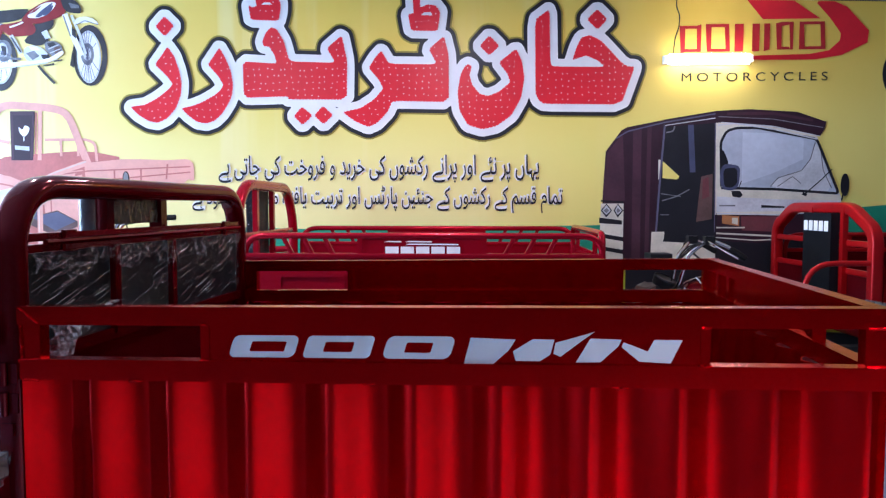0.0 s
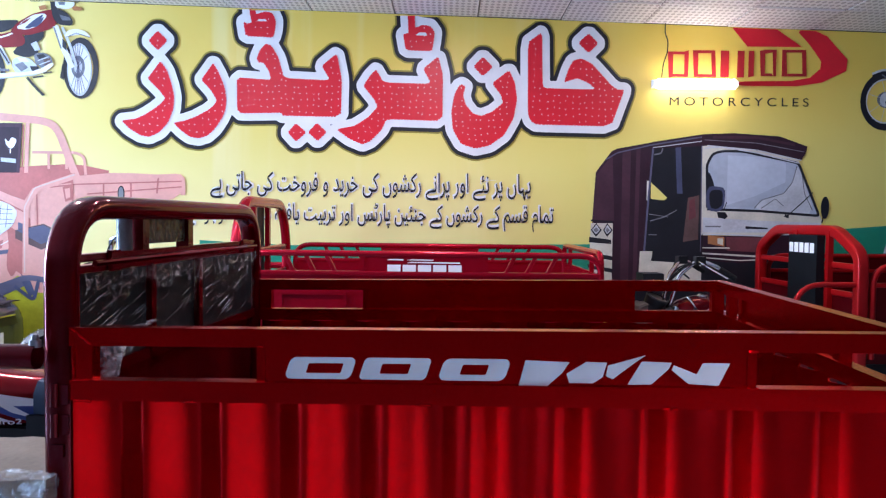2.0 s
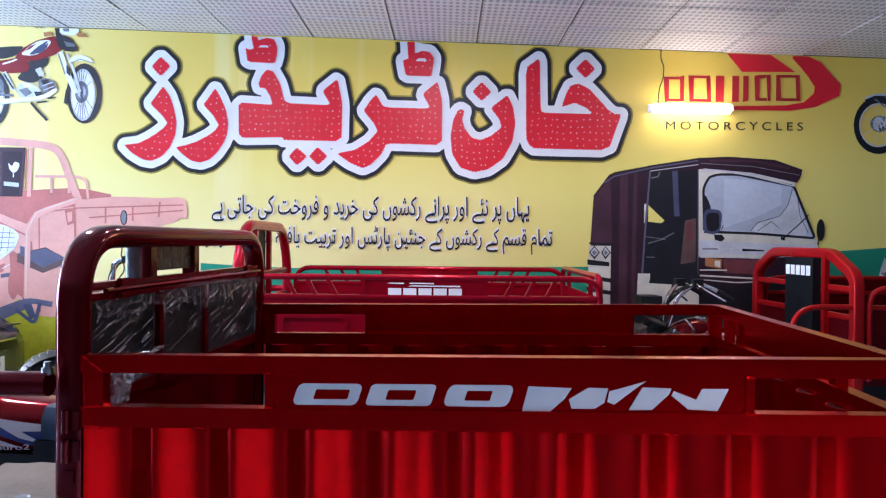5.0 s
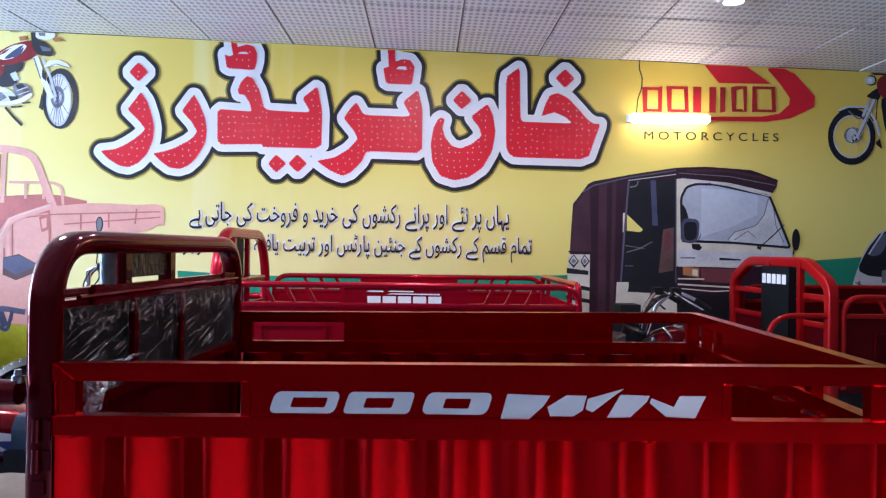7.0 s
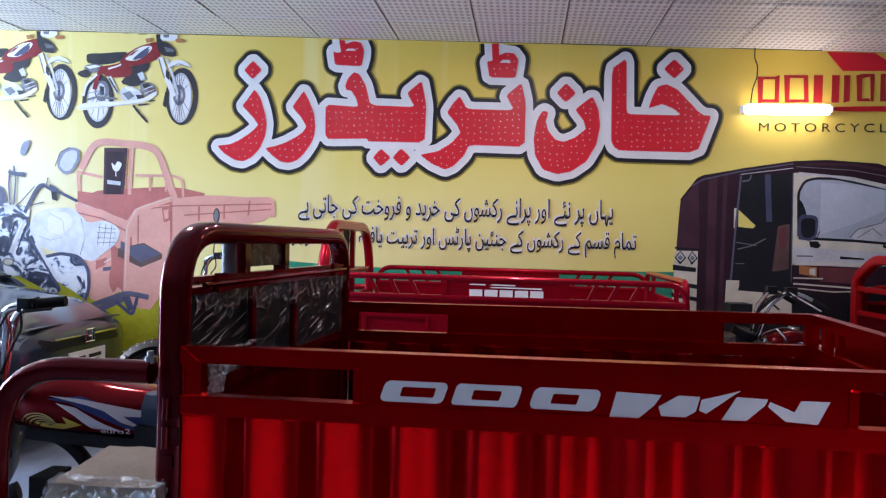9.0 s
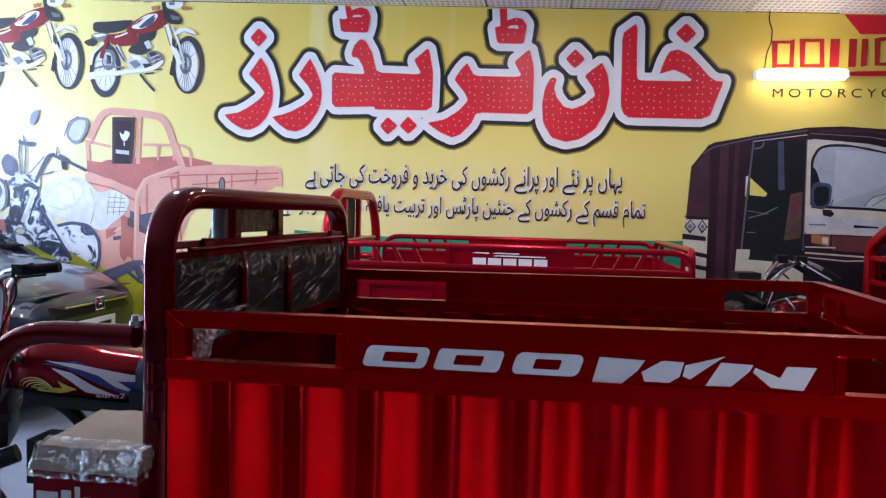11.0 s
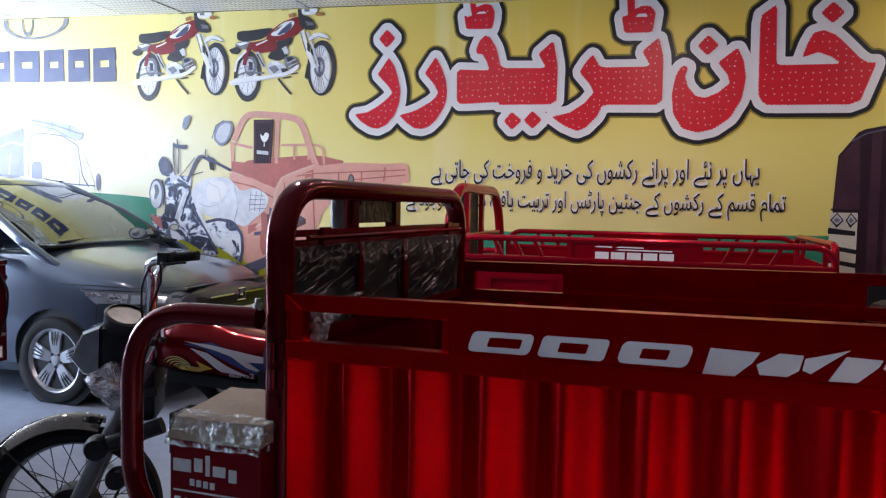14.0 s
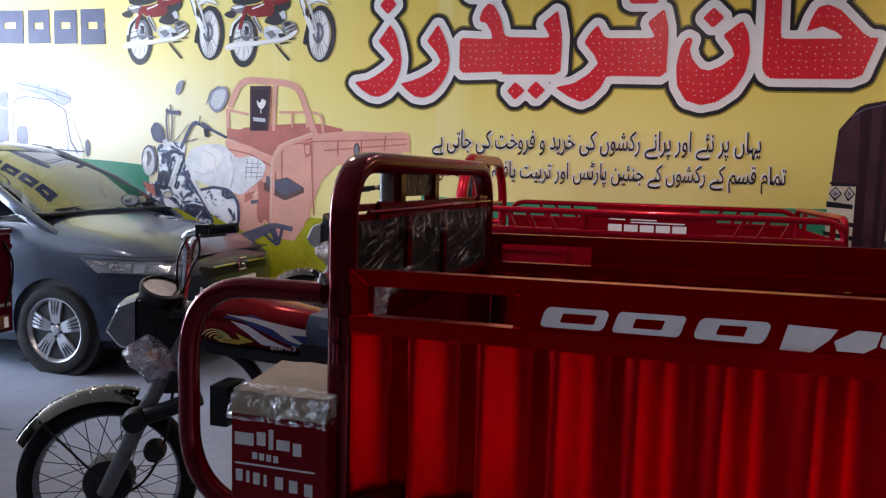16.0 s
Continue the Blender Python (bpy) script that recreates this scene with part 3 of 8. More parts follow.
# large red shapes of the sign, with white and black borders
glyph([(-2.28, 2.489), (-2.231, 2.42), (-2.197, 2.318), (-2.179, 2.228), (-2.186, 2.142), (-2.226, 2.042), (-2.29, 1.972), (-2.363, 1.938), (-2.428, 1.949), (-2.51, 1.997), (-2.568, 2.057), (-2.458, 2.071), (-2.389, 2.105), (-2.329, 2.143), (-2.276, 2.185), (-2.248, 2.219), (-2.286, 2.271), (-2.376, 2.36), (-2.328, 2.423)])
glyph([(-2.299, 2.706), (-2.225, 2.634), (-2.298, 2.559), (-2.368, 2.631)])
glyph([(-1.897, 2.479), (-1.851, 2.398), (-1.813, 2.304), (-1.8, 2.218), (-1.807, 2.14), (-1.831, 2.082), (-1.883, 2.003), (-1.939, 1.952), (-2, 1.931), (-2.07, 1.942), (-2.136, 1.99), (-2.189, 2.043), (-2.104, 2.061), (-2.031, 2.087), (-1.938, 2.137), (-1.893, 2.175), (-1.873, 2.208), (-1.911, 2.274), (-1.985, 2.355), (-1.941, 2.417)])
glyph([(-1.728, 2.376), (-1.478, 2.359), (-1.496, 2.421), (-1.533, 2.478), (-1.574, 2.483), (-1.583, 2.514), (-1.559, 2.576), (-1.517, 2.618), (-1.473, 2.602), (-1.423, 2.517), (-1.384, 2.373), (-1.052, 2.36), (-1.114, 2.463), (-1.003, 2.555), (-0.965, 2.37), (-0.97, 2.096), (-1.397, 2.101), (-1.401, 2.122), (-1.696, 2.115), (-1.725, 2.143)])
glyph([(-1.641, 2.9), (-1.592, 2.901), (-1.587, 2.827), (-1.522, 2.849), (-1.468, 2.837), (-1.443, 2.784), (-1.446, 2.722), (-1.462, 2.66), (-1.663, 2.669), (-1.68, 2.776), (-1.651, 2.76), (-1.619, 2.769), (-1.632, 2.826)])
glyph([(-0.719, 2.443), (-0.664, 2.349), (-0.321, 2.342), (-0.381, 2.449), (-0.27, 2.542), (-0.235, 2.402), (-0.235, 2.074), (-0.64, 2.084), (-0.676, 2.005), (-0.754, 1.926), (-0.815, 1.9), (-0.91, 1.94), (-1.006, 2.008), (-0.874, 2.035), (-0.772, 2.099), (-0.707, 2.174), (-0.737, 2.232), (-0.812, 2.321), (-0.764, 2.396)])
glyph([(-0.497, 2.848), (-0.444, 2.849), (-0.438, 2.741), (-0.389, 2.763), (-0.331, 2.756), (-0.297, 2.711), (-0.305, 2.64), (-0.316, 2.574), (-0.506, 2.579), (-0.528, 2.694), (-0.487, 2.703), (-0.492, 2.769)])
glyph([(-0.098, 2.342), (-0.071, 2.326), (-0.088, 2.263), (-0.069, 2.197), (-0.016, 2.132), (0.045, 2.116), (0.121, 2.146), (0.199, 2.21), (0.181, 2.268), (0.118, 2.35), (0.241, 2.447), (0.284, 2.357), (0.302, 2.237), (0.279, 2.099), (0.21, 1.976), (0.107, 1.902), (0.004, 1.879), (-0.1, 1.911), (-0.161, 2.013), (-0.174, 2.142), (-0.155, 2.262), (-0.122, 2.329)])
glyph([(0.051, 2.541), (0.125, 2.466), (0.051, 2.398), (-0.018, 2.468)])
glyph([(0.372, 2.645), (0.475, 2.721), (0.484, 2.343), (0.501, 2.319), (0.866, 2.313), (0.813, 2.357), (0.733, 2.391), (0.674, 2.372), (0.636, 2.36), (0.664, 2.45), (0.698, 2.518), (0.759, 2.535), (0.836, 2.497), (0.9, 2.43), (0.979, 2.344), (1.023, 2.315), (1.075, 2.312), (0.983, 2.048), (0.442, 2.056), (0.4, 2.083), (0.379, 2.134)])
glyph([(0.808, 2.715), (0.88, 2.641), (0.81, 2.57), (0.734, 2.643)])
glyph([(-1.298, 2.051), (-1.219, 1.984), (-1.296, 1.915), (-1.359, 1.982)])
glyph([(-1.146, 2.056), (-1.071, 1.987), (-1.14, 1.92), (-1.211, 1.984)])
glyph([(-1.598, 2.773), (-1.566, 2.794), (-1.525, 2.799), (-1.5, 2.775)], True)
glyph([(-0.446, 2.687), (-0.413, 2.709), (-0.363, 2.714), (-0.346, 2.681)], True)

# printed pictures
ink('rickshaw', PLUM, [(0.86, 1.34), (0.87, 1.56), (0.88, 1.72), (0.99, 1.87), (1.03, 1.89), (1.29, 1.94), (1.27, 0.89), (1.01, 0.89), (1, 1.35)], False)
ink('rickshaw', PLUMLIT, [(0.86, 1.37), (0.87, 1.56), (0.89, 1.71), (0.99, 1.84), (1, 1.83), (1.02, 1.37)], False)
ink('rickshaw', PLUMLIT, [(1.07, 1.87), (1.13, 1.89), (1.13, 0.91), (1.07, 0.91)], False)
ink('rickshaw', PLUMLIT, [(1.17, 1.9), (1.2, 1.9), (1.19, 0.91), (1.16, 0.91)], False)
ink('rickshaw', CREAM, [(0.85, 1.35), (1.01, 1.35), (1.01, 0.89), (0.84, 0.89)], False)
stroke('rickshaw', INK, 0.012, [(0.85, 1.37), (1.01, 1.36)])
ink('rickshaw', INK, [(0.84, 1.25), (1, 1.23), (1, 1.2), (0.84, 1.21)], False)
ink('rickshaw', INK, [(0.84, 1.14), (1.01, 1.11), (1.01, 1.08), (0.84, 1.11)], False)
ink('rickshaw', INK, [(0.83, 1.05), (1.01, 1.02), (1.01, 0.99), (0.84, 1.02)], False)
ink('rickshaw', INK, [(0.85, 1.3), (0.89, 1.35), (0.93, 1.3), (0.89, 1.25)], False)
ink('rickshaw', PALEP, [(0.86, 1.3), (0.89, 1.34), (0.92, 1.3), (0.89, 1.27)], False)
ink('rickshaw', GREYP, [(0.87, 1.3), (0.89, 1.32), (0.91, 1.3), (0.89, 1.28)], False)
ink('rickshaw', INK, [(0.94, 1.3), (0.97, 1.35), (1.01, 1.3), (0.97, 1.25)], False)
ink('rickshaw', PALEP, [(0.95, 1.3), (0.97, 1.34), (1, 1.3), (0.97, 1.27)], False)
ink('rickshaw', GREYP, [(0.96, 1.3), (0.97, 1.32), (0.99, 1.3), (0.97, 1.28)], False)
ink('rickshaw', INK, [(1.28, 1.9), (1.64, 1.95), (1.66, 1.12), (1.24, 1.11)], False)
ink('rickshaw', NAVYP, [(1.45, 1.91), (1.49, 1.91), (1.51, 1.57), (1.47, 1.57)], False)
ink('rickshaw', CREAM, [(1.25, 1.66), (1.27, 1.66), (1.27, 1.52), (1.25, 1.52)], False)
ink('rickshaw', YELLOWP, [(1.28, 1.65), (1.4, 1.54), (1.38, 1.52), (1.28, 1.53)], False)
ink('rickshaw', BROWNP, [(1.55, 1.54), (1.63, 1.56), (1.63, 1.24), (1.52, 1.22)], False)
ink('rickshaw', ROSEDARK, [(1.56, 1.52), (1.6, 1.54), (1.61, 1.4), (1.56, 1.38)], False)
stroke('rickshaw', GREYP, 0.008, [(1.28, 1.37), (1.38, 1.4), (1.47, 1.45)])
stroke('rickshaw', GREYP, 0.006, [(1.27, 1.42), (1.41, 1.4)])
stroke('rickshaw', GREYP, 0.006, [(1.27, 1.27), (1.33, 1.27)])
stroke('rickshaw', MAUVEP, 0.014, [(1.29, 1.9), (1.26, 1.48), (1.24, 1.13)])
stroke('rickshaw', GREYP, 0.01, [(1.3, 1.85), (1.35, 1.86), (1.36, 1.9)])
ink('rickshaw', CREAM, [(1.21, 1.15), (1.3, 1.15), (1.29, 0.89), (1.2, 0.89)], False)
ink('rickshaw', CREAM, [(1.29, 1.1), (1.66, 1.07), (1.66, 0.89), (1.28, 0.89)], False)
ink('rickshaw', INK, [(1.31, 1.15), (1.66, 1.12), (1.66, 1.06), (1.29, 1.08)], False)
ink('rickshaw', CREAM, [(1.64, 1.92), (2.04, 1.89), (2.34, 1.82), (2.43, 1.6), (2.52, 1.39), (2.52, 1.28), (1.65, 1.27)], False)
ink('rickshaw', PALEP, [(1.66, 1.4), (2.09, 1.38), (2.51, 1.37), (2.51, 1.3), (1.66, 1.29)], False)
ink('rickshaw', SKYP, [(1.69, 1.47), (1.68, 1.78), (1.72, 1.86), (1.79, 1.88), (1.93, 1.88), (2.34, 1.8), (2.5, 1.41), (2.08, 1.45)], False)
ink('rickshaw', SKYLIT, [(1.83, 1.85), (2.08, 1.84), (2.25, 1.8), (2.25, 1.66), (2.04, 1.56), (1.83, 1.49)], False)
ink('rickshaw', PALEP, [(2.03, 1.46), (2.08, 1.53), (2.24, 1.58), (2.3, 1.66), (2.33, 1.78), (2.36, 1.73), (2.47, 1.43), (2.25, 1.44)])
stroke('rickshaw', GREYP, 0.007, [(2.03, 1.47), (2.08, 1.53), (2.24, 1.58), (2.3, 1.66), (2.33, 1.78)])
stroke('rickshaw', GREYP, 0.006, [(2.08, 1.47), (2.18, 1.54), (2.24, 1.49)])
stroke('rickshaw', GREYP, 0.006, [(2.37, 1.71), (2.39, 1.58), (2.45, 1.46)])
ink('rickshaw', INK, [(1.68, 1.74), (1.71, 1.71), (1.74, 1.63), (1.73, 1.55), (1.69, 1.55)])
stroke('rickshaw', INK, 0.018, [(1.69, 1.47), (1.68, 1.78), (1.72, 1.86), (1.79, 1.88), (1.93, 1.88), (2.34, 1.8), (2.5, 1.42), (2.08, 1.45), (1.69, 1.46)])
stroke('rickshaw', PALEP, 0.008, [(1.66, 1.9), (1.78, 1.91), (2.04, 1.87), (2.34, 1.8)])
stroke('rickshaw', MAUVEP, 0.008, [(1.64, 1.94), (1.65, 1.15)])
ink('rickshaw', PLUM, [(1.28, 1.94), (1.65, 2), (1.87, 2.01), (2.2, 1.99), (2.4, 1.92), (2.39, 1.87), (2.36, 1.82), (2.02, 1.89), (1.7, 1.92), (1.29, 1.89)], False)
stroke('rickshaw', MAUVEP, 0.01, [(0.95, 1.81), (1.03, 1.86), (1.28, 1.92), (1.64, 1.98)])
stroke('rickshaw', GREYP, 0.006, [(1.66, 1.96), (2.04, 1.94), (2.38, 1.88)])
stroke('rickshaw', PALEP, 0.006, [(1.68, 1.92), (2.04, 1.89), (2.36, 1.82)])
stroke('rickshaw', PLUMLIT, 0.02, [(1.72, 1.98), (2.04, 1.98), (2.31, 1.93)])
stroke('rickshaw', PALEP, 0.006, [(1.29, 1.9), (1.64, 1.95)])
ink('rickshaw', PLUM, [(1.65, 1.27), (2.09, 1.27), (2.52, 1.3), (2.51, 0.96), (2.22, 0.9), (1.66, 0.89)], False)
ink('rickshaw', ROSEDARK, [(1.83, 1.26), (2.09, 1.26), (2.09, 1.15), (1.84, 1.16)], False)
stroke('rickshaw', PALEP, 0.008, [(1.66, 1.28), (2.09, 1.27), (2.52, 1.3)])
stroke('rickshaw', CREAM, 0.01, [(1.66, 1.18), (1.86, 1.18)])
stroke('rickshaw', CREAM, 0.012, [(1.66, 1.14), (2.09, 1.12), (2.51, 1.16)])
stroke('rickshaw', CREAM, 0.008, [(1.66, 1.11), (1.93, 1.09), (2.13, 1.1)])
ink('rickshaw', INK, [(1.66, 1.09), (1.93, 1.07), (2.51, 1.13), (2.52, 0.74), (2.22, 0.57), (1.03, 0.56), (1.03, 0.89), (1.66, 0.89)], False)
ink('rickshaw', ORANGEP, [(1.7, 1.27), (1.82, 1.26), (1.82, 1.19), (1.7, 1.21)], False)
ink('rickshaw', CREAM, [(1.77, 1.25), (1.81, 1.25), (1.81, 1.2), (1.77, 1.21)], False)
stroke('rickshaw', INK, 0.006, [(1.66, 1.28), (1.66, 1.13)])
ink('rickshaw', NAVYP, [(1.68, 1.59), (1.71, 1.63), (1.8, 1.62), (1.82, 1.59), (1.81, 1.47), (1.77, 1.44), (1.7, 1.45), (1.68, 1.5)])
ink('rickshaw', INK, [(1.7, 1.57), (1.72, 1.6), (1.79, 1.6), (1.8, 1.57), (1.8, 1.49), (1.76, 1.46), (1.71, 1.47)])
ink('rickshaw', INK, [(1.76, 1.44), (1.82, 1.44), (1.84, 1.41), (1.82, 1.39), (1.77, 1.4)], False)
stroke('rickshaw', INK, 0.006, [(1.81, 1.46), (1.83, 1.51)])
oval('rickshaw', INK, 2.54, 1.48, 0.03, 0.08, 0)
stroke('rickshaw', INK, 0.01, [(2.53, 1.42), (2.52, 1.37)])
stroke('rickshaw', INK, 0.008, [(2.26, 1.41), (2.37, 1.51), (2.45, 1.59)])
stroke('rickshaw', INK, 0.02, [(2.25, 1.42), (2.28, 1.41)])
ink('rickshaw', INK, [(1.97, 1.34), (2.13, 1.33), (2.13, 1.32), (1.97, 1.32)], False)
ink('rickshaw', GREYP, [(1.68, 1.34), (1.79, 1.34), (1.79, 1.33), (1.68, 1.33)], False)
ink('united', REDP, [(1.84, 2.77), (2.16, 2.76), (2.34, 2.63), (1.95, 2.63)], False)
ink('united', REDP, [(2.29, 2.76), (2.47, 2.76), (2.72, 2.49), (2.43, 2.35), (1.84, 2.35), (1.84, 2.38), (2.38, 2.39), (2.5, 2.5), (2.41, 2.63)])
ink('united', MARKRED, [(1.38, 2.59), (1.42, 2.59), (1.42, 2.41), (1.39, 2.4)], False)
ink('united', MARKRED, [(1.5, 2.59), (1.53, 2.6), (1.53, 2.41), (1.5, 2.41)], False)
ink('united', MARKRED, [(1.42, 2.59), (1.5, 2.59), (1.5, 2.57), (1.42, 2.57)], False)
ink('united', MARKRED, [(1.42, 2.43), (1.5, 2.43), (1.5, 2.41), (1.42, 2.41)], False)
ink('united', MARKRED, [(1.56, 2.6), (1.6, 2.6), (1.6, 2.41), (1.57, 2.41)], False)
ink('united', MARKRED, [(1.69, 2.6), (1.72, 2.6), (1.73, 2.41), (1.7, 2.41)], False)
ink('united', MARKRED, [(1.6, 2.6), (1.69, 2.6), (1.69, 2.58), (1.6, 2.58)], False)
ink('united', MARKRED, [(1.6, 2.43), (1.7, 2.43), (1.7, 2.41), (1.6, 2.41)], False)
ink('united', MARKRED, [(2.04, 2.6), (2.08, 2.61), (2.08, 2.42), (2.05, 2.42)], False)
ink('united', MARKRED, [(2.13, 2.61), (2.16, 2.61), (2.16, 2.42), (2.14, 2.42)], False)
ink('united', MARKRED, [(2.08, 2.61), (2.13, 2.61), (2.13, 2.59), (2.08, 2.58)], False)
ink('united', MARKRED, [(2.08, 2.44), (2.13, 2.44), (2.14, 2.42), (2.08, 2.42)], False)
ink('united', MARKRED, [(2.2, 2.61), (2.23, 2.61), (2.24, 2.42), (2.2, 2.42)], False)
ink('united', MARKRED, [(2.34, 2.61), (2.37, 2.61), (2.38, 2.42), (2.35, 2.42)], False)
ink('united', MARKRED, [(2.23, 2.61), (2.34, 2.61), (2.34, 2.59), (2.23, 2.59)], False)
ink('united', MARKRED, [(2.24, 2.44), (2.35, 2.44), (2.35, 2.42), (2.24, 2.42)], False)
ink('united', MARKRED, [(1.76, 2.6), (1.82, 2.6), (1.82, 2.41), (1.76, 2.41)], False)
ink('united', MARKRED, [(1.88, 2.6), (1.93, 2.6), (1.93, 2.41), (1.88, 2.41)], False)
ink('united', MARKRED, [(1.96, 2.6), (2, 2.6), (2, 2.42), (1.96, 2.41)], False)
ink('sazgar', NAVYP, [(-6.67, 2.72), (-6.38, 2.71), (-6.38, 2.61), (-6.67, 2.61)])
ink('sazgar', NAVYP, [(-6.67, 2.56), (-6.38, 2.56), (-6.38, 2.43), (-6.67, 2.44)])
ink('sazgar', NAVYP, [(-6.33, 2.71), (-6.08, 2.71), (-6.08, 2.6), (-6.33, 2.61)])
ink('sazgar', NAVYP, [(-6.33, 2.56), (-6.08, 2.55), (-6.08, 2.42), (-6.33, 2.43)])
ink('sazgar', NAVYP, [(-6.03, 2.71), (-5.73, 2.7), (-5.73, 2.6), (-6.03, 2.6)])
ink('sazgar', NAVYP, [(-6.03, 2.55), (-5.73, 2.54), (-5.73, 2.41), (-6.03, 2.42)])
ink('sazgar', NAVYP, [(-5.68, 2.7), (-5.45, 2.7), (-5.45, 2.59), (-5.68, 2.59)])
ink('sazgar', NAVYP, [(-5.68, 2.54), (-5.45, 2.53), (-5.44, 2.41), (-5.68, 2.41)])
ink('sazgar', NAVYP, [(-5.4, 2.69), (-5.16, 2.69), (-5.16, 2.58), (-5.4, 2.59)])
ink('sazgar', NAVYP, [(-5.4, 2.53), (-5.16, 2.53), (-5.16, 2.4), (-5.4, 2.4)])
ink('sazgar', NAVYP, [(-5.12, 2.69), (-4.88, 2.69), (-4.87, 2.58), (-5.12, 2.58)])
ink('sazgar', NAVYP, [(-5.12, 2.52), (-4.87, 2.52), (-4.87, 2.39), (-5.12, 2.39)])
ink('sazgar', NAVYP, [(-6.670, 2.62), (-6.583, 2.62), (-6.583, 2.55), (-6.670, 2.55)], False)
ink('sazgar', NAVYP, [(-6.461, 2.62), (-6.380, 2.62), (-6.380, 2.55), (-6.461, 2.55)], False)
ink('sazgar', NAVYP, [(-6.330, 2.61), (-6.255, 2.61), (-6.255, 2.55), (-6.330, 2.55)], False)
ink('sazgar', NAVYP, [(-6.150, 2.61), (-6.080, 2.61), (-6.080, 2.55), (-6.150, 2.55)], False)
ink('sazgar', NAVYP, [(-6.030, 2.61), (-5.940, 2.61), (-5.940, 2.54), (-6.030, 2.54)], False)
ink('sazgar', NAVYP, [(-5.814, 2.61), (-5.730, 2.61), (-5.730, 2.54), (-5.814, 2.54)], False)
ink('sazgar', NAVYP, [(-5.680, 2.60), (-5.611, 2.60), (-5.611, 2.53), (-5.680, 2.53)], False)
ink('sazgar', NAVYP, [(-5.514, 2.60), (-5.450, 2.60), (-5.450, 2.53), (-5.514, 2.53)], False)
ink('sazgar', NAVYP, [(-5.400, 2.59), (-5.328, 2.59), (-5.328, 2.52), (-5.400, 2.52)], False)
ink('sazgar', NAVYP, [(-5.227, 2.59), (-5.160, 2.59), (-5.160, 2.52), (-5.227, 2.52)], False)
ink('sazgar', NAVYP, [(-5.120, 2.59), (-5.048, 2.59), (-5.048, 2.51), (-5.120, 2.51)], False)
ink('sazgar', NAVYP, [(-4.947, 2.59), (-4.880, 2.59), (-4.880, 2.51), (-4.947, 2.51)], False)
oval('sazgar', GREYP, -5.77, 2.96, 0.38, 0.16, 0.86)
oval('sazgar', GREYP, -5.86, 2.96, 0.07, 0.13, 0.7)
oval('bike', HAZEDP, -2.86, 2.43, 0.13, 0.22, 0.7)
oval('bike', WHITEP, -2.87, 2.42, 0.09, 0.19, 0)
oval('bike', PALEP, -2.87, 2.42, 0.09, 0.19, 0.9)
oval('bike', GREYP, -2.88, 2.44, 0.05, 0.08, 0)
oval('bike', PALEP, -2.88, 2.44, 0.03, 0.05, 0)
oval('bike', HAZEDP, -2.88, 2.44, 0.01, 0.02, 0)
oval('bike', HAZEDP, -3.54, 2.39, 0.13, 0.21, 0.74)
oval('bike', WHITEP, -3.54, 2.39, 0.09, 0.16, 0)
oval('bike', PALEP, -3.54, 2.39, 0.09, 0.16, 0.9)
oval('bike', GREYP, -3.51, 2.47, 0.06, 0.08, 0)
oval('bike', PALEP, -3.52, 2.47, 0.04, 0.06, 0)
ink('bike', HAZEDP, [(-3.53, 2.51), (-3.49, 2.5), (-3.49, 2.44), (-3.52, 2.44)])
stroke('bike', MAUVEP, 0.004, [(-2.88, 2.44), (-2.94, 2.55)])
stroke('bike', MAUVEP, 0.004, [(-2.88, 2.44), (-2.93, 2.3)])
stroke('bike', MAUVEP, 0.004, [(-2.88, 2.44), (-2.92, 2.59)])
stroke('bike', MAUVEP, 0.004, [(-2.88, 2.44), (-2.91, 2.26)])
stroke('bike', MAUVEP, 0.004, [(-2.88, 2.44), (-2.9, 2.6)])
stroke('bike', MAUVEP, 0.004, [(-2.88, 2.44), (-2.89, 2.24)])
stroke('bike', MAUVEP, 0.004, [(-2.88, 2.44), (-2.88, 2.61)])
stroke('bike', MAUVEP, 0.004, [(-2.88, 2.44), (-2.87, 2.24)])
stroke('bike', MAUVEP, 0.004, [(-2.88, 2.44), (-2.86, 2.6)])
stroke('bike', MAUVEP, 0.004, [(-2.88, 2.44), (-2.85, 2.25)])
stroke('bike', MAUVEP, 0.004, [(-2.88, 2.44), (-2.84, 2.58)])
stroke('bike', MAUVEP, 0.004, [(-2.88, 2.44), (-2.83, 2.27)])
stroke('bike', MAUVEP, 0.004, [(-2.88, 2.44), (-2.81, 2.52)])
stroke('bike', MAUVEP, 0.004, [(-2.88, 2.44), (-2.8, 2.32)])
stroke('bike', MAUVEP, 0.004, [(-3.52, 2.47), (-3.63, 2.45)])
stroke('bike', MAUVEP, 0.004, [(-3.52, 2.47), (-3.62, 2.35)])
stroke('bike', MAUVEP, 0.004, [(-3.52, 2.47), (-3.59, 2.28)])
stroke('bike', MAUVEP, 0.004, [(-3.52, 2.47), (-3.54, 2.25)])
stroke('bike', MAUVEP, 0.004, [(-3.52, 2.47), (-3.49, 2.29)])
stroke('bike', MAUVEP, 0.004, [(-3.52, 2.47), (-3.46, 2.34)])
stroke('bike', MAUVEP, 0.004, [(-3.52, 2.47), (-3.46, 2.43)])
ink('bike', HAZEDP, [(-3.28, 2.66), (-3.12, 2.7), (-3.13, 2.64), (-3.19, 2.6), (-3.16, 2.53), (-3.25, 2.5), (-3.36, 2.53), (-3.31, 2.59)])
ink('bike', HAZEDP, [(-3.64, 2.69), (-3.64, 2.75), (-3.61, 2.76), (-3.51, 2.76), (-3.39, 2.77), (-3.3, 2.77), (-3.35, 2.71), (-3.43, 2.68), (-3.56, 2.67)])
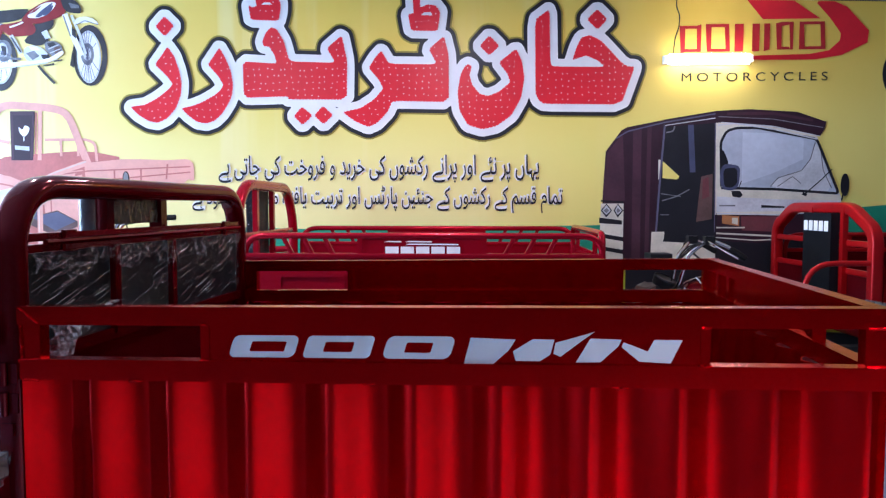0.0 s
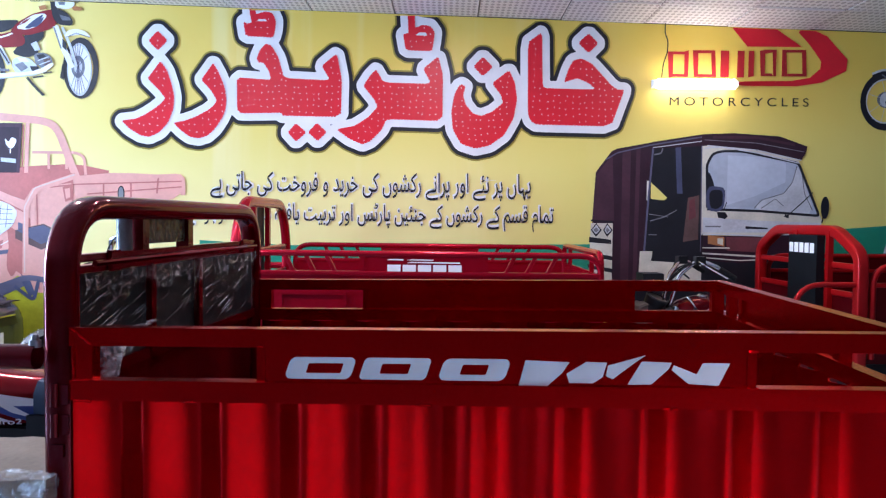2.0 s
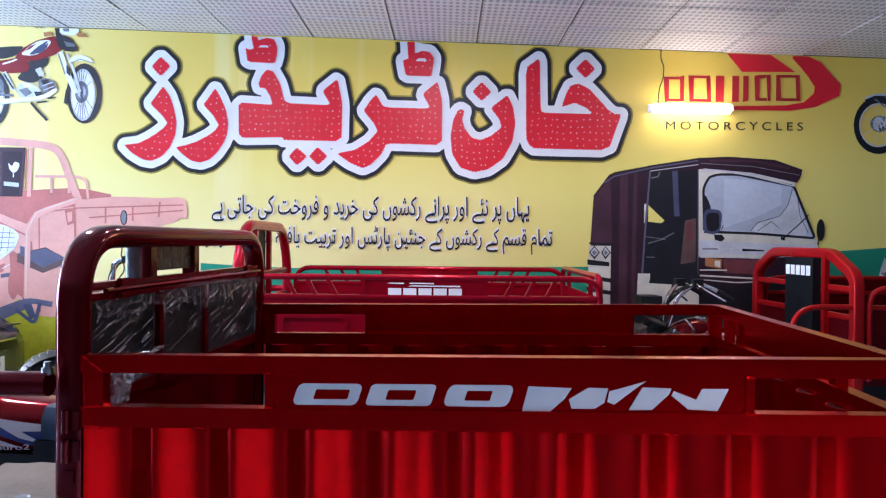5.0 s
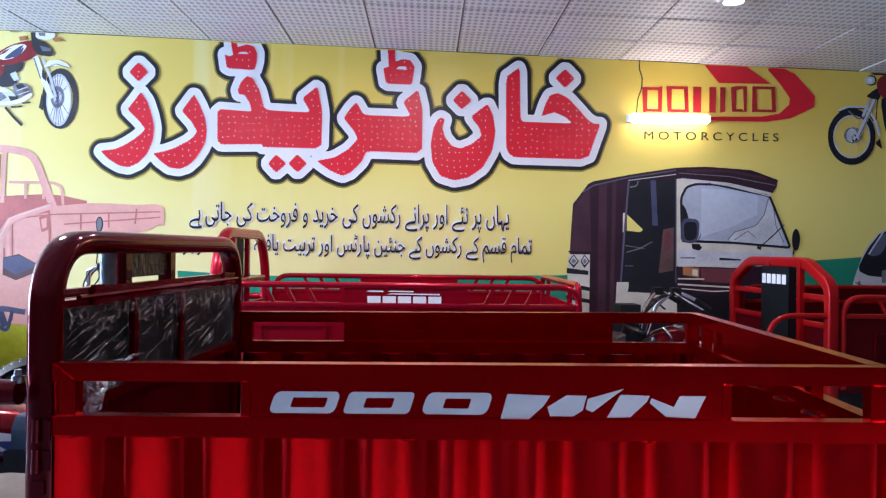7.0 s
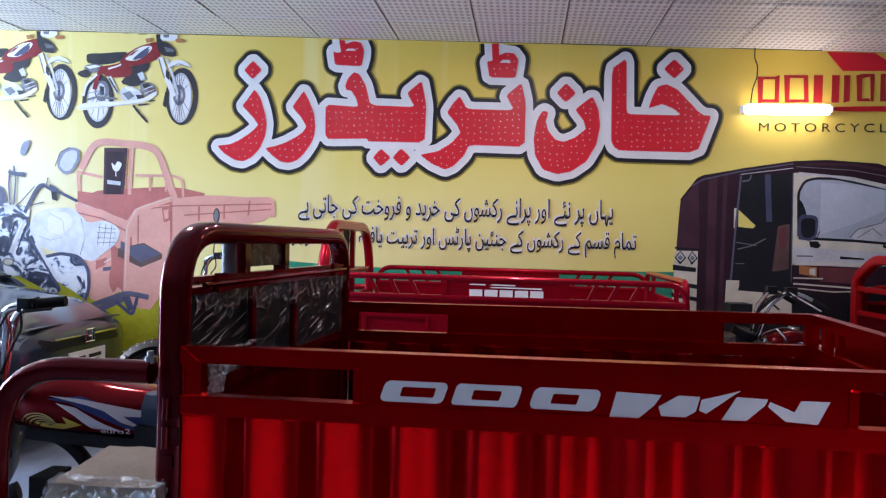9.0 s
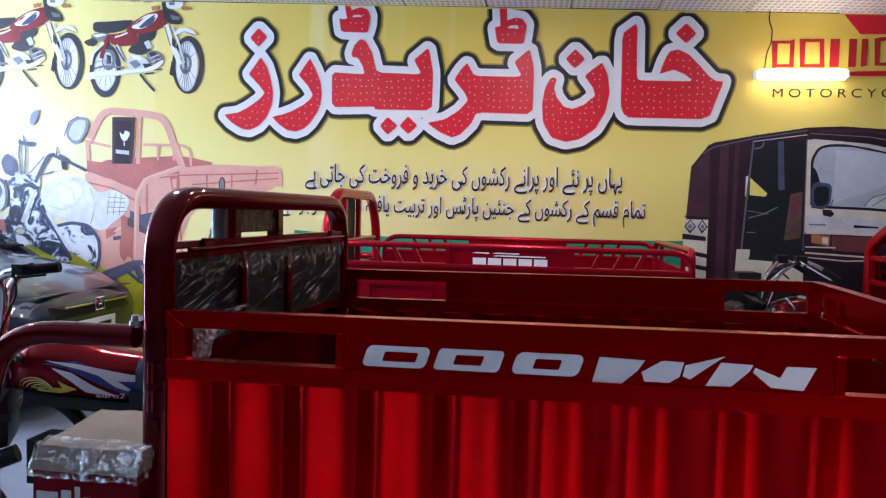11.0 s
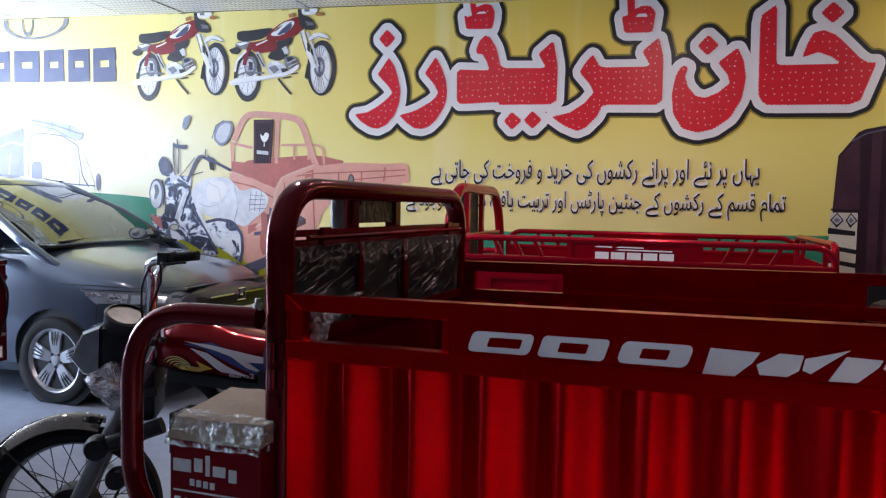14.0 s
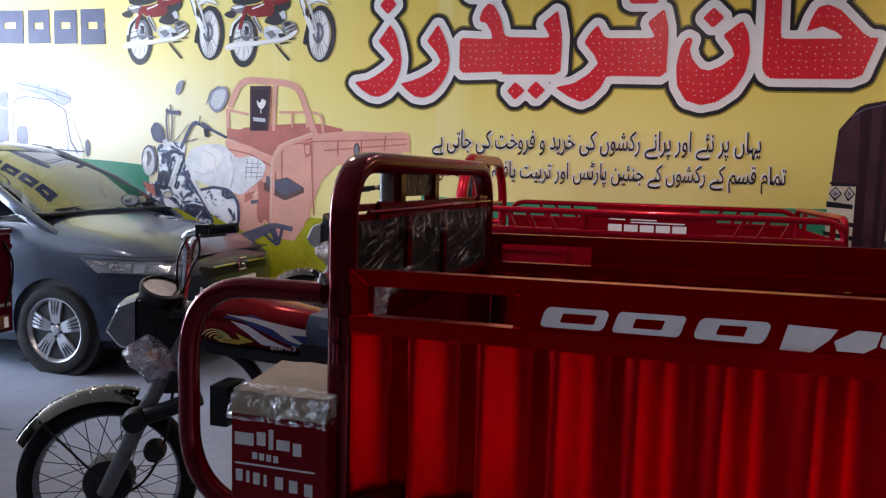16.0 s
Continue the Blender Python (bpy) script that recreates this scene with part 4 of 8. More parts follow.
ink('bike', GREYP, [(-3.65, 2.67), (-3.56, 2.68), (-3.49, 2.66), (-3.51, 2.61), (-3.6, 2.61), (-3.66, 2.63)])
ink('bike', HAZEDP, [(-3.72, 2.61), (-3.64, 2.64), (-3.6, 2.61), (-3.63, 2.57), (-3.69, 2.58)])
ink('bike', WHITEP, [(-3.65, 2.66), (-3.57, 2.67), (-3.52, 2.66), (-3.61, 2.64)])
ink('bike', DEEPREDP, [(-3.53, 2.66), (-3.43, 2.67), (-3.35, 2.69), (-3.27, 2.66), (-3.26, 2.61), (-3.29, 2.58), (-3.42, 2.57), (-3.52, 2.61)])
ink('bike', DEEPREDP, [(-3.48, 2.6), (-3.41, 2.59), (-3.3, 2.6), (-3.29, 2.58), (-3.42, 2.57), (-3.49, 2.59)])
stroke('bike', WHITEP, 0.012, [(-3.46, 2.64), (-3.39, 2.66), (-3.3, 2.7)])
ink('bike', DEEPREDP, [(-3.37, 2.69), (-3.32, 2.75), (-3.22, 2.81), (-3.12, 2.84), (-3.05, 2.85), (-3.03, 2.73), (-3.13, 2.69), (-3.24, 2.66), (-3.35, 2.67)])
ink('bike', DEEPREDP, [(-3.14, 2.83), (-3.06, 2.84), (-3.05, 2.74), (-3.13, 2.71), (-3.19, 2.72)])
ink('bike', WHITEP, [(-3.33, 2.71), (-3.28, 2.76), (-3.2, 2.81), (-3.12, 2.82), (-3.1, 2.8), (-3.16, 2.73), (-3.25, 2.7)])
ink('bike', NAVYP, [(-3.27, 2.71), (-3.2, 2.77), (-3.12, 2.82), (-3.15, 2.77), (-3.22, 2.71)])
ink('bike', NAVYP, [(-3.21, 2.72), (-3.16, 2.77), (-3.12, 2.8), (-3.14, 2.75), (-3.18, 2.72)])
ink('bike', DEEPREDP, [(-3.31, 2.73), (-3.26, 2.77), (-3.21, 2.79), (-3.26, 2.75)])
stroke('bike', DEEPREDP, 0.035, [(-3.51, 2.65), (-3.55, 2.57), (-3.57, 2.48)])
stroke('bike', PALEP, 0.03, [(-3.45, 2.58), (-3.42, 2.53), (-3.38, 2.45)])
stroke('bike', HAZEDP, 0.012, [(-3.45, 2.57), (-3.38, 2.46)])
stroke('bike', WHITEP, 0.02, [(-3.66, 2.43), (-3.64, 2.52), (-3.55, 2.6)])
stroke('bike', GREYP, 0.016, [(-3.63, 2.4), (-3.56, 2.42), (-3.38, 2.41)])
ink('bike', PALEP, [(-3.35, 2.49), (-3.29, 2.51), (-3.22, 2.49), (-3.17, 2.44), (-3.21, 2.39), (-3.33, 2.39), (-3.36, 2.44)])
ink('bike', GREYP, [(-3.34, 2.45), (-3.28, 2.47), (-3.24, 2.43), (-3.29, 2.4)])
ink('bike', WHITEP, [(-3.32, 2.5), (-3.26, 2.5), (-3.23, 2.47), (-3.3, 2.47)])
ink('bike', HAZEDP, [(-3.23, 2.44), (-3.17, 2.44), (-3.15, 2.41), (-3.21, 2.4)])
ink('bike', GREYP, [(-3.2, 2.53), (-3.13, 2.54), (-3.07, 2.51), (-3.06, 2.45), (-3.13, 2.42), (-3.19, 2.46)])
ink('bike', HAZEDP, [(-3.18, 2.52), (-3.13, 2.53), (-3.11, 2.51), (-3.16, 2.49)])
ink('bike', BROWNP, [(-3.13, 2.49), (-3.08, 2.5), (-3.07, 2.45), (-3.12, 2.43)])
stroke('bike', PALEP, 0.006, [(-3.17, 2.48), (-3.09, 2.51)])
stroke('bike', PALEP, 0.006, [(-3.16, 2.45), (-3.08, 2.48)])
ink('bike', PALEP, [(-3.22, 2.6), (-3.18, 2.62), (-3.15, 2.56), (-3.19, 2.55)])
ink('bike', WHITEP, [(-3.71, 2.35), (-3.64, 2.38), (-3.34, 2.39), (-3.17, 2.41), (-3.07, 2.47), (-3.05, 2.45), (-3.13, 2.39), (-3.34, 2.36), (-3.64, 2.32), (-3.7, 2.32)])
stroke('bike', PALEP, 0.008, [(-3.69, 2.33), (-3.45, 2.35), (-3.18, 2.38)])
stroke('bike', HAZEDP, 0.018, [(-3.25, 2.36), (-3.2, 2.3), (-3.13, 2.23)])
stroke('bike', HAZEDP, 0.012, [(-3.21, 2.36), (-3.13, 2.37)])
stroke('bike', HAZEDP, 0.01, [(-3.13, 2.39), (-3.07, 2.4)])
stroke('bike', WHITEP, 0.04, [(-3.04, 2.73), (-2.99, 2.59), (-2.92, 2.43)])
stroke('bike', PALEP, 0.02, [(-2.99, 2.72), (-2.93, 2.58), (-2.89, 2.44)])
stroke('bike', GREYP, 0.01, [(-3.05, 2.72), (-3, 2.57)])
ink('bike', HAZEDP, [(-2.99, 2.64), (-2.96, 2.61), (-2.96, 2.55), (-2.99, 2.58)])
ink('bike', HAZEDP, [(-3.01, 2.36), (-2.99, 2.47), (-2.98, 2.42), (-2.98, 2.34)])
ink('bike', WHITEP, [(-2.98, 2.65), (-2.95, 2.7), (-2.88, 2.71), (-2.82, 2.69), (-2.78, 2.65), (-2.85, 2.67), (-2.93, 2.66)])
stroke('bike', GREYP, 0.006, [(-2.96, 2.65), (-2.89, 2.68), (-2.79, 2.65)])
ink('bike', WHITEP, [(-3.04, 2.94), (-2.9, 2.93), (-2.9, 2.87), (-2.95, 2.85), (-3.04, 2.86)])
ink('bike', GREYP, [(-3.02, 2.9), (-2.97, 2.91), (-2.97, 2.88), (-3.01, 2.88)])
ink('bike', HAZEDP, [(-3.08, 2.93), (-3.04, 2.93), (-3.04, 2.86), (-2.96, 2.83), (-2.91, 2.77), (-2.92, 2.73), (-3.02, 2.74), (-3.06, 2.79)])
ink('bike', GREYP, [(-3.01, 2.81), (-2.93, 2.79), (-2.93, 2.77), (-2.99, 2.77)])
ink('bike', ORANGEP, [(-2.92, 2.87), (-2.87, 2.87), (-2.84, 2.85), (-2.85, 2.84), (-2.91, 2.84)])
ink('bike', ORANGEP, [(-3.16, 2.87), (-3.11, 2.88), (-3.1, 2.85), (-3.15, 2.84)])
ink('bike', HAZEDP, [(-3.35, 2.92), (-3.27, 2.93), (-3.25, 2.92), (-3.32, 2.91)])
stroke('bike', HAZEDP, 0.012, [(-3.22, 2.91), (-3.14, 2.91), (-3.08, 2.93)])
stroke('bike', HAZEDP, 0.012, [(-2.91, 2.93), (-2.87, 2.9)])
oval('right_bike', INK, 2.95, 2.25, 0.18, 0.21, 0.77)
oval('right_bike', PALEP, 2.95, 2.25, 0.14, 0.16, 0.94)
oval('right_bike', GREYP, 2.96, 2.26, 0.07, 0.06, 0)
oval('right_bike', PALEP, 2.95, 2.26, 0.04, 0.05, 0)
oval('right_bike', INK, 2.97, 2.24, 0.02, 0.03, 0.5)
stroke('right_bike', PALEP, 0.003, [(2.96, 2.26), (2.83, 2.3)])
stroke('right_bike', PALEP, 0.003, [(2.96, 2.26), (2.84, 2.17)])
stroke('right_bike', PALEP, 0.003, [(2.96, 2.26), (2.92, 2.09)])
stroke('right_bike', PALEP, 0.003, [(2.96, 2.26), (3.01, 2.1)])
stroke('right_bike', PALEP, 0.003, [(2.96, 2.26), (3.07, 2.19)])
stroke('right_bike', PALEP, 0.003, [(2.96, 2.26), (3.08, 2.31)])
stroke('right_bike', PALEP, 0.003, [(2.96, 2.26), (3, 2.4)])
stroke('right_bike', PALEP, 0.003, [(2.96, 2.26), (2.92, 2.4)])
stroke('right_bike', PALEP, 0.022, [(2.85, 2.44), (2.92, 2.47), (3.05, 2.47), (3.12, 2.38), (3.16, 2.26)])
stroke('right_bike', INK, 0.008, [(2.85, 2.43), (2.92, 2.46), (3.05, 2.46), (3.11, 2.37)])
ink('right_bike', INK, [(3.13, 2.21), (3.16, 2.24), (3.18, 2.16), (3.14, 2.19)])
stroke('right_bike', PALEP, 0.03, [(2.99, 2.24), (3.06, 2.39), (3.13, 2.55)])
stroke('right_bike', PALEP, 0.02, [(3.03, 2.4), (3.08, 2.53)])
stroke('right_bike', GREYP, 0.008, [(3, 2.24), (3.07, 2.39), (3.13, 2.53)])
stroke('right_bike', INK, 0.008, [(3.14, 2.54), (3.13, 2.38)])
stroke('right_bike', GREYP, 0.01, [(2.92, 2.44), (3, 2.38), (3.05, 2.4)])
ink('right_bike', INK, [(3.05, 2.55), (3.11, 2.6), (3.16, 2.62), (3.16, 2.53), (3.11, 2.53)])
oval('right_bike', INK, 3.09, 2.67, 0.04, 0.04, 0)
oval('right_bike', PALEP, 3.08, 2.67, 0.04, 0.03, 0)
oval('right_bike', WHITEP, 3.08, 2.67, 0.02, 0.02, 0)
ink('right_bike', INK, [(3.08, 2.74), (3.21, 2.74), (3.2, 2.71), (3.11, 2.71)])
ink('right_bike', DEEPREDP, [(3.13, 2.64), (3.15, 2.69), (3.2, 2.72), (3.34, 2.69), (3.33, 2.52), (3.21, 2.52), (3.15, 2.57)])
ink('right_bike', INK, [(3.16, 2.53), (3.21, 2.55), (3.34, 2.37), (3.26, 2.18), (3.2, 2.29)])
ink('far_rickshaw', PALEP, [(2.97, 1.14), (2.99, 1.22), (3.06, 1.42), (3.19, 1.57), (3.53, 1.62), (3.53, 1.05), (3.06, 1.05), (3, 1.09)])
ink('far_rickshaw', INK, [(3, 1.26), (3.08, 1.42), (3.19, 1.56), (3.53, 1.6), (3.53, 1.21), (3.11, 1.21)])
ink('far_rickshaw', MAUVEP, [(3.1, 1.42), (3.19, 1.53), (3.25, 1.54), (3.19, 1.38), (3.1, 1.36)])
stroke('far_rickshaw', PALEP, 0.012, [(3.09, 1.38), (3.2, 1.55)])
ink('far_rickshaw', GREYP, [(3.19, 1.26), (3.53, 1.3), (3.53, 1.15), (3.19, 1.17)])
oval('far_rickshaw', GREYP, 3.02, 1.16, 0.01, 0.02, 0)
stroke('far_rickshaw', GREYP, 0.01, [(2.99, 1.17), (3.11, 1.12), (3.53, 1.11)])
ink('cart', SALMON, [(-3.69, 1.67), (-3.45, 1.64), (-3.11, 1.66), (-2.85, 1.66), (-2.6, 1.68), (-2.12, 1.66), (-2.13, 1.51), (-2.42, 1.43), (-2.79, 1.4), (-3.04, 0.78), (-3.23, 0.8), (-3.32, 0.93), (-3.41, 0.87), (-3.56, 0.83), (-3.6, 0.94), (-3.58, 1.1), (-3.65, 1.18), (-3.56, 1.3), (-3.35, 1.35), (-3.42, 1.4), (-3.68, 1.5)])
ink('cart', ROSE, [(-3.6, 1.69), (-3.23, 1.72), (-2.9, 1.74), (-2.6, 1.68), (-2.9, 1.65), (-3.32, 1.61), (-3.46, 1.63)])
ink('cart', PINKP, [(-3.66, 1.6), (-3.32, 1.49), (-3.28, 1.43), (-3.42, 1.45), (-3.66, 1.54)], False)
ink('cart', ROSE, [(-3.33, 1.35), (-3.24, 1.34), (-3.23, 1.16), (-3.33, 1.19)])
ink('cart', ROSE, [(-3.41, 1.12), (-3.35, 1.16), (-3.33, 0.98), (-3.38, 0.9), (-3.42, 0.97)])
ink('cart', ROSE, [(-3.53, 1.15), (-3.44, 1.18), (-3.45, 1.12), (-3.53, 1.08)])
ink('cart', MAUVEP, [(-3.33, 1.35), (-3.28, 1.34), (-3.28, 1.22), (-3.33, 1.23)])
ink('cart', PLUMLIT, [(-3.48, 2.03), (-3.29, 2.03), (-3.32, 1.58), (-3.48, 1.61)], False)
ink('cart', PLUM, [(-3.46, 2), (-3.31, 2), (-3.34, 1.64), (-3.46, 1.66)], False)
ink('cart', WHITEP, [(-3.42, 1.92), (-3.39, 1.89), (-3.37, 1.93), (-3.33, 1.91), (-3.35, 1.86), (-3.38, 1.84), (-3.41, 1.87)])
stroke('cart', WHITEP, 0.008, [(-3.38, 1.84), (-3.38, 1.81)])
ink('cart', PALEP, [(-3.45, 1.78), (-3.34, 1.77), (-3.34, 1.74), (-3.45, 1.75)], False)
stroke('cart', SALMON, 0.055, [(-3.67, 1.86), (-3.58, 2.04), (-3.51, 2.08), (-3.14, 2.05), (-3.04, 2.01), (-2.96, 1.8), (-2.89, 1.62)])
stroke('cart', SALMON, 0.022, [(-3.69, 1.84), (-3.49, 1.8)])
stroke('cart', SALMON, 0.03, [(-3.69, 1.85), (-3.67, 1.53)])
stroke('cart', SALMON, 0.03, [(-3.25, 2.03), (-3.27, 1.57)])
stroke('cart', ROSE, 0.01, [(-3.28, 2.02), (-3.3, 1.57)])
stroke('cart', SALMON, 0.02, [(-3.22, 1.82), (-2.9, 1.82), (-2.84, 1.79), (-2.83, 1.66)])
stroke('cart', SALMON, 0.02, [(-3.1, 1.81), (-3.1, 1.7)])
stroke('cart', SALMON, 0.02, [(-2.97, 1.81), (-2.97, 1.7)])
stroke('cart', SALMON, 0.035, [(-3.68, 1.66), (-3.32, 1.58), (-2.9, 1.62), (-2.12, 1.66), (-2.12, 1.52)])
stroke('cart', ROSE, 0.01, [(-3.66, 1.63), (-3.32, 1.54), (-2.9, 1.59), (-2.13, 1.62)])
stroke('cart', SALMON, 0.035, [(-3.22, 1.58), (-3.21, 0.81)])
stroke('cart', ROSE, 0.01, [(-3.19, 1.55), (-3.18, 0.82)])
stroke('cart', ROSE, 0.01, [(-2.82, 1.52), (-2.13, 1.58)])
stroke('cart', ROSE, 0.012, [(-2.7, 1.6), (-2.7, 1.48)])
stroke('cart', ROSE, 0.012, [(-2.5, 1.61), (-2.5, 1.5)])
stroke('cart', ROSE, 0.012, [(-2.3, 1.64), (-2.31, 1.53)])
ink('cart', MAUVEP, [(-3.47, 1.1), (-3.4, 1.11), (-3.41, 1.08), (-3.47, 1.07)])
stroke('cart', WHITEP, 0.006, [(-3.46, 1.14), (-3.37, 1.19)])
ink('cart', MAUVEP, [(-3.56, 0.77), (-3.29, 0.9), (-3.27, 0.85), (-3.53, 0.73)], False)
ink('cart', NAVYP, [(-3.32, 0.9), (-3.26, 0.93), (-3.21, 0.79), (-3.25, 0.76)], False)
ink('cart', NAVYP, [(-3.37, 1.02), (-3.32, 1.01), (-3.24, 0.93), (-3.29, 0.89)], False)
ink('cart', ROSE, [(-3.69, 1.69), (-3.49, 1.67), (-2.91, 1.67), (-2.93, 1.60), (-3.22, 1.56), (-3.28, 1.47), (-3.69, 1.61)], False)
ink('cart', SALMON, [(-3.71, 1.59), (-3.49, 1.55), (-3.25, 1.45), (-3.27, 1.29), (-3.68, 1.43)], False)
stroke('cart', ROSE, 0.012, [(-3.69, 1.52), (-3.48, 1.48), (-3.27, 1.38)])
ink('cart', ROSE, [(-3.41, 1.29), (-3.28, 1.21), (-3.28, 0.91), (-3.39, 0.98)], False)
ink('cart', SALMON, [(-3.28, 1.18), (-3.16, 1.11), (-2.94, 1.18), (-2.94, 0.97), (-3.20, 0.89), (-3.29, 0.92)], False)
ink('cart', BROWNP, [(-3.35, 1.25), (-3.14, 1.30), (-2.99, 1.22), (-2.99, 1.18), (-3.16, 1.11), (-3.35, 1.19)], False)
ink('cart', MAUVEP, [(-3.34, 1.25), (-3.14, 1.29), (-3.00, 1.22), (-3.16, 1.15)], False)
stroke('cart', ROSE, 0.012, [(-2.93, 1.62), (-2.92, 1.30), (-2.90, 1.0)])
ink('cart', ROSE, [(-3.00, 1.57), (-2.93, 1.59), (-2.93, 1.48), (-2.98, 1.46)], False)
ink('cart', SALMON, [(-2.985, 1.555), (-2.945, 1.565), (-2.945, 1.495), (-2.975, 1.485)], False)
stroke('cart', SALMON, 0.042, [(-3.28, 0.92), (-3.27, 1.42), (-3.20, 1.55), (-2.91, 1.65)])
stroke('cart', PINKP, 0.010, [(-3.285, 0.94), (-3.28, 1.42), (-3.205, 1.56), (-2.91, 1.66)])
stroke('cart', SALMON, 0.036, [(-3.28, 0.93), (-3.19, 0.89), (-3.00, 0.94)])
stroke('cart', MAUVEP, 0.040, [(-3.59, 0.79), (-3.27, 0.91), (-3.09, 0.88)])
stroke('cart', NAVYP, 0.026, [(-3.36, 0.84), (-3.22, 0.735), (-3.18, 0.89)])
ink('cart', MISTP, [(-4.09, 1.42), (-4.03, 1.51), (-3.93, 1.55), (-3.73, 1.56), (-3.66, 1.5), (-3.6, 1.44), (-3.47, 1.47), (-3.37, 1.43), (-3.33, 1.38), (-3.37, 1.28), (-3.47, 1.21), (-3.55, 1.14), (-3.67, 1.17), (-3.81, 1.2), (-3.98, 1.24), (-4.08, 1.33)])
ink('cart', WHITEP, [(-3.93, 1.51), (-3.77, 1.53), (-3.72, 1.44), (-3.81, 1.34), (-3.94, 1.36)])
stroke('cart', LILACP, 0.006, [(-3.66, 1.48), (-3.62, 1.34), (-3.66, 1.19)])
stroke('cart', MAUVEP, 0.004, [(-3.52, 1.41), (-3.37, 1.4)])
stroke('cart', MAUVEP, 0.004, [(-3.52, 1.37), (-3.37, 1.37)])
stroke('cart', MAUVEP, 0.004, [(-3.52, 1.33), (-3.37, 1.33)])
stroke('cart', MAUVEP, 0.004, [(-3.52, 1.29), (-3.36, 1.3)])
stroke('cart', MAUVEP, 0.004, [(-3.5, 1.44), (-3.52, 1.27)])
stroke('cart', MAUVEP, 0.004, [(-3.45, 1.44), (-3.47, 1.27)])
stroke('cart', MAUVEP, 0.004, [(-3.4, 1.44), (-3.42, 1.27)])
stroke('cart', PALEP, 0.008, [(-4.01, 1.33), (-3.91, 1.3), (-3.81, 1.33)])
stroke('cart', PALEP, 0.008, [(-3.92, 1.51), (-3.81, 1.46), (-3.79, 1.34)])
stroke('cart', PALEP, 0.008, [(-3.65, 1.44), (-3.62, 1.34), (-3.64, 1.22)])
ink('cart', CLUTTERP, [(-3.99, 1.15), (-3.82, 1.2), (-3.67, 1.17), (-3.6, 1.08), (-3.58, 0.93), (-3.61, 0.84), (-3.71, 0.91), (-3.84, 0.97), (-3.92, 1.05)])
ink('cart', CLUTTERD, [(-4.37, 1.54), (-4.22, 1.57), (-4.08, 1.56), (-4.1, 1.42), (-4.05, 1.31), (-3.97, 1.15), (-3.8, 0.91), (-3.88, 0.88), (-4.03, 0.95), (-4.18, 1.02), (-4.27, 0.99), (-4.37, 1.05), (-4.49, 1.14), (-4.51, 1.23), (-4.37, 1.21), (-4.34, 1.38)])
stroke('cart', NAVYP, 0.026, [(-3.99, 1.16), (-3.82, 1.2), (-3.67, 1.18), (-3.59, 1.08), (-3.58, 0.94), (-3.61, 0.84)])
stroke('cart', NAVYP, 0.02, [(-4.08, 1.31), (-3.98, 1.16), (-3.82, 0.91)])
stroke('cart', MISTP, 0.03, [(-4.03, 1.28), (-3.92, 1.11), (-3.83, 0.98)])
stroke('cart', WHITEP, 0.01, [(-3.73, 1.12), (-3.66, 1.06), (-3.63, 0.98)])
oval('cart', MAUVEP, -4.44, 1.41, 0.08, 0.13, 0)
oval('cart', PALEP, -4.45, 1.4, 0.06, 0.12, 0)
ink('cart', GREYP, [(-4.49, 1.46), (-4.44, 1.5), (-4.41, 1.43), (-4.45, 1.35), (-4.48, 1.38)])
ink('cart', WHITEP, [(-4.51, 1.42), (-4.47, 1.48), (-4.46, 1.42), (-4.48, 1.34)])
stroke('cart', INK, 0.012, [(-4.39, 1.53), (-4.36, 1.43), (-4.37, 1.31)])
ink('cart', NAVYP, [(-4.43, 1.67), (-4.39, 1.73), (-4.35, 1.73), (-4.3, 1.68), (-4.28, 1.59), (-4.32, 1.55), (-4.4, 1.58)])
ink('cart', MAUVEP, [(-4.39, 1.66), (-4.36, 1.7), (-4.32, 1.66), (-4.33, 1.6), (-4.38, 1.6)])
ink('cart', PALEP, [(-4.31, 1.58), (-4.25, 1.6), (-4.22, 1.54), (-4.28, 1.51)])
stroke('cart', PALEP, 0.04, [(-4.14, 1.45), (-4.19, 1.32), (-4.24, 1.19)])
stroke('cart', INK, 0.014, [(-4.21, 1.44), (-4.24, 1.32)])
stroke('cart', INK, 0.012, [(-4.1, 1.43), (-4.15, 1.32), (-4.19, 1.19)])
stroke('cart', WHITEP, 0.01, [(-4.15, 1.43), (-4.22, 1.27)])
oval('cart', CREAM, -4.26, 1.12, 0.05, 0.03, 0)
oval('cart', GREYP, -4.26, 1.12, 0.05, 0.03, 0.75)
ink('cart', ROSE, [(-4.51, 1.23), (-4.4, 1.2), (-4.38, 1.1), (-4.47, 1.15)])
stroke('cart', NAVYP, 0.03, [(-4.13, 1.51), (-4.06, 1.65), (-4.01, 1.73), (-3.96, 1.73)])
stroke('cart', NAVYP, 0.022, [(-3.96, 1.72), (-3.85, 1.68), (-3.69, 1.61)])
stroke('cart', NAVYP, 0.045, [(-3.93, 1.72), (-3.86, 1.68)])
ink('cart', INK, [(-3.91, 1.68), (-3.86, 1.68), (-3.86, 1.61), (-3.9, 1.62)])
stroke('cart', NAVYP, 0.01, [(-3.95, 1.72), (-3.94, 1.79)])
stroke('cart', MAUVEP, 0.008, [(-4.05, 1.72), (-4.16, 1.6), (-4.21, 1.56)])
stroke('cart', MAUVEP, 0.008, [(-4.12, 1.56), (-3.97, 1.6)])
stroke('cart', MAUVEP, 0.016, [(-4.25, 1.57), (-4.27, 1.73), (-4.26, 1.85)])
stroke('cart', MAUVEP, 0.014, [(-4.22, 1.58), (-4.21, 1.77), (-4.23, 1.88)])
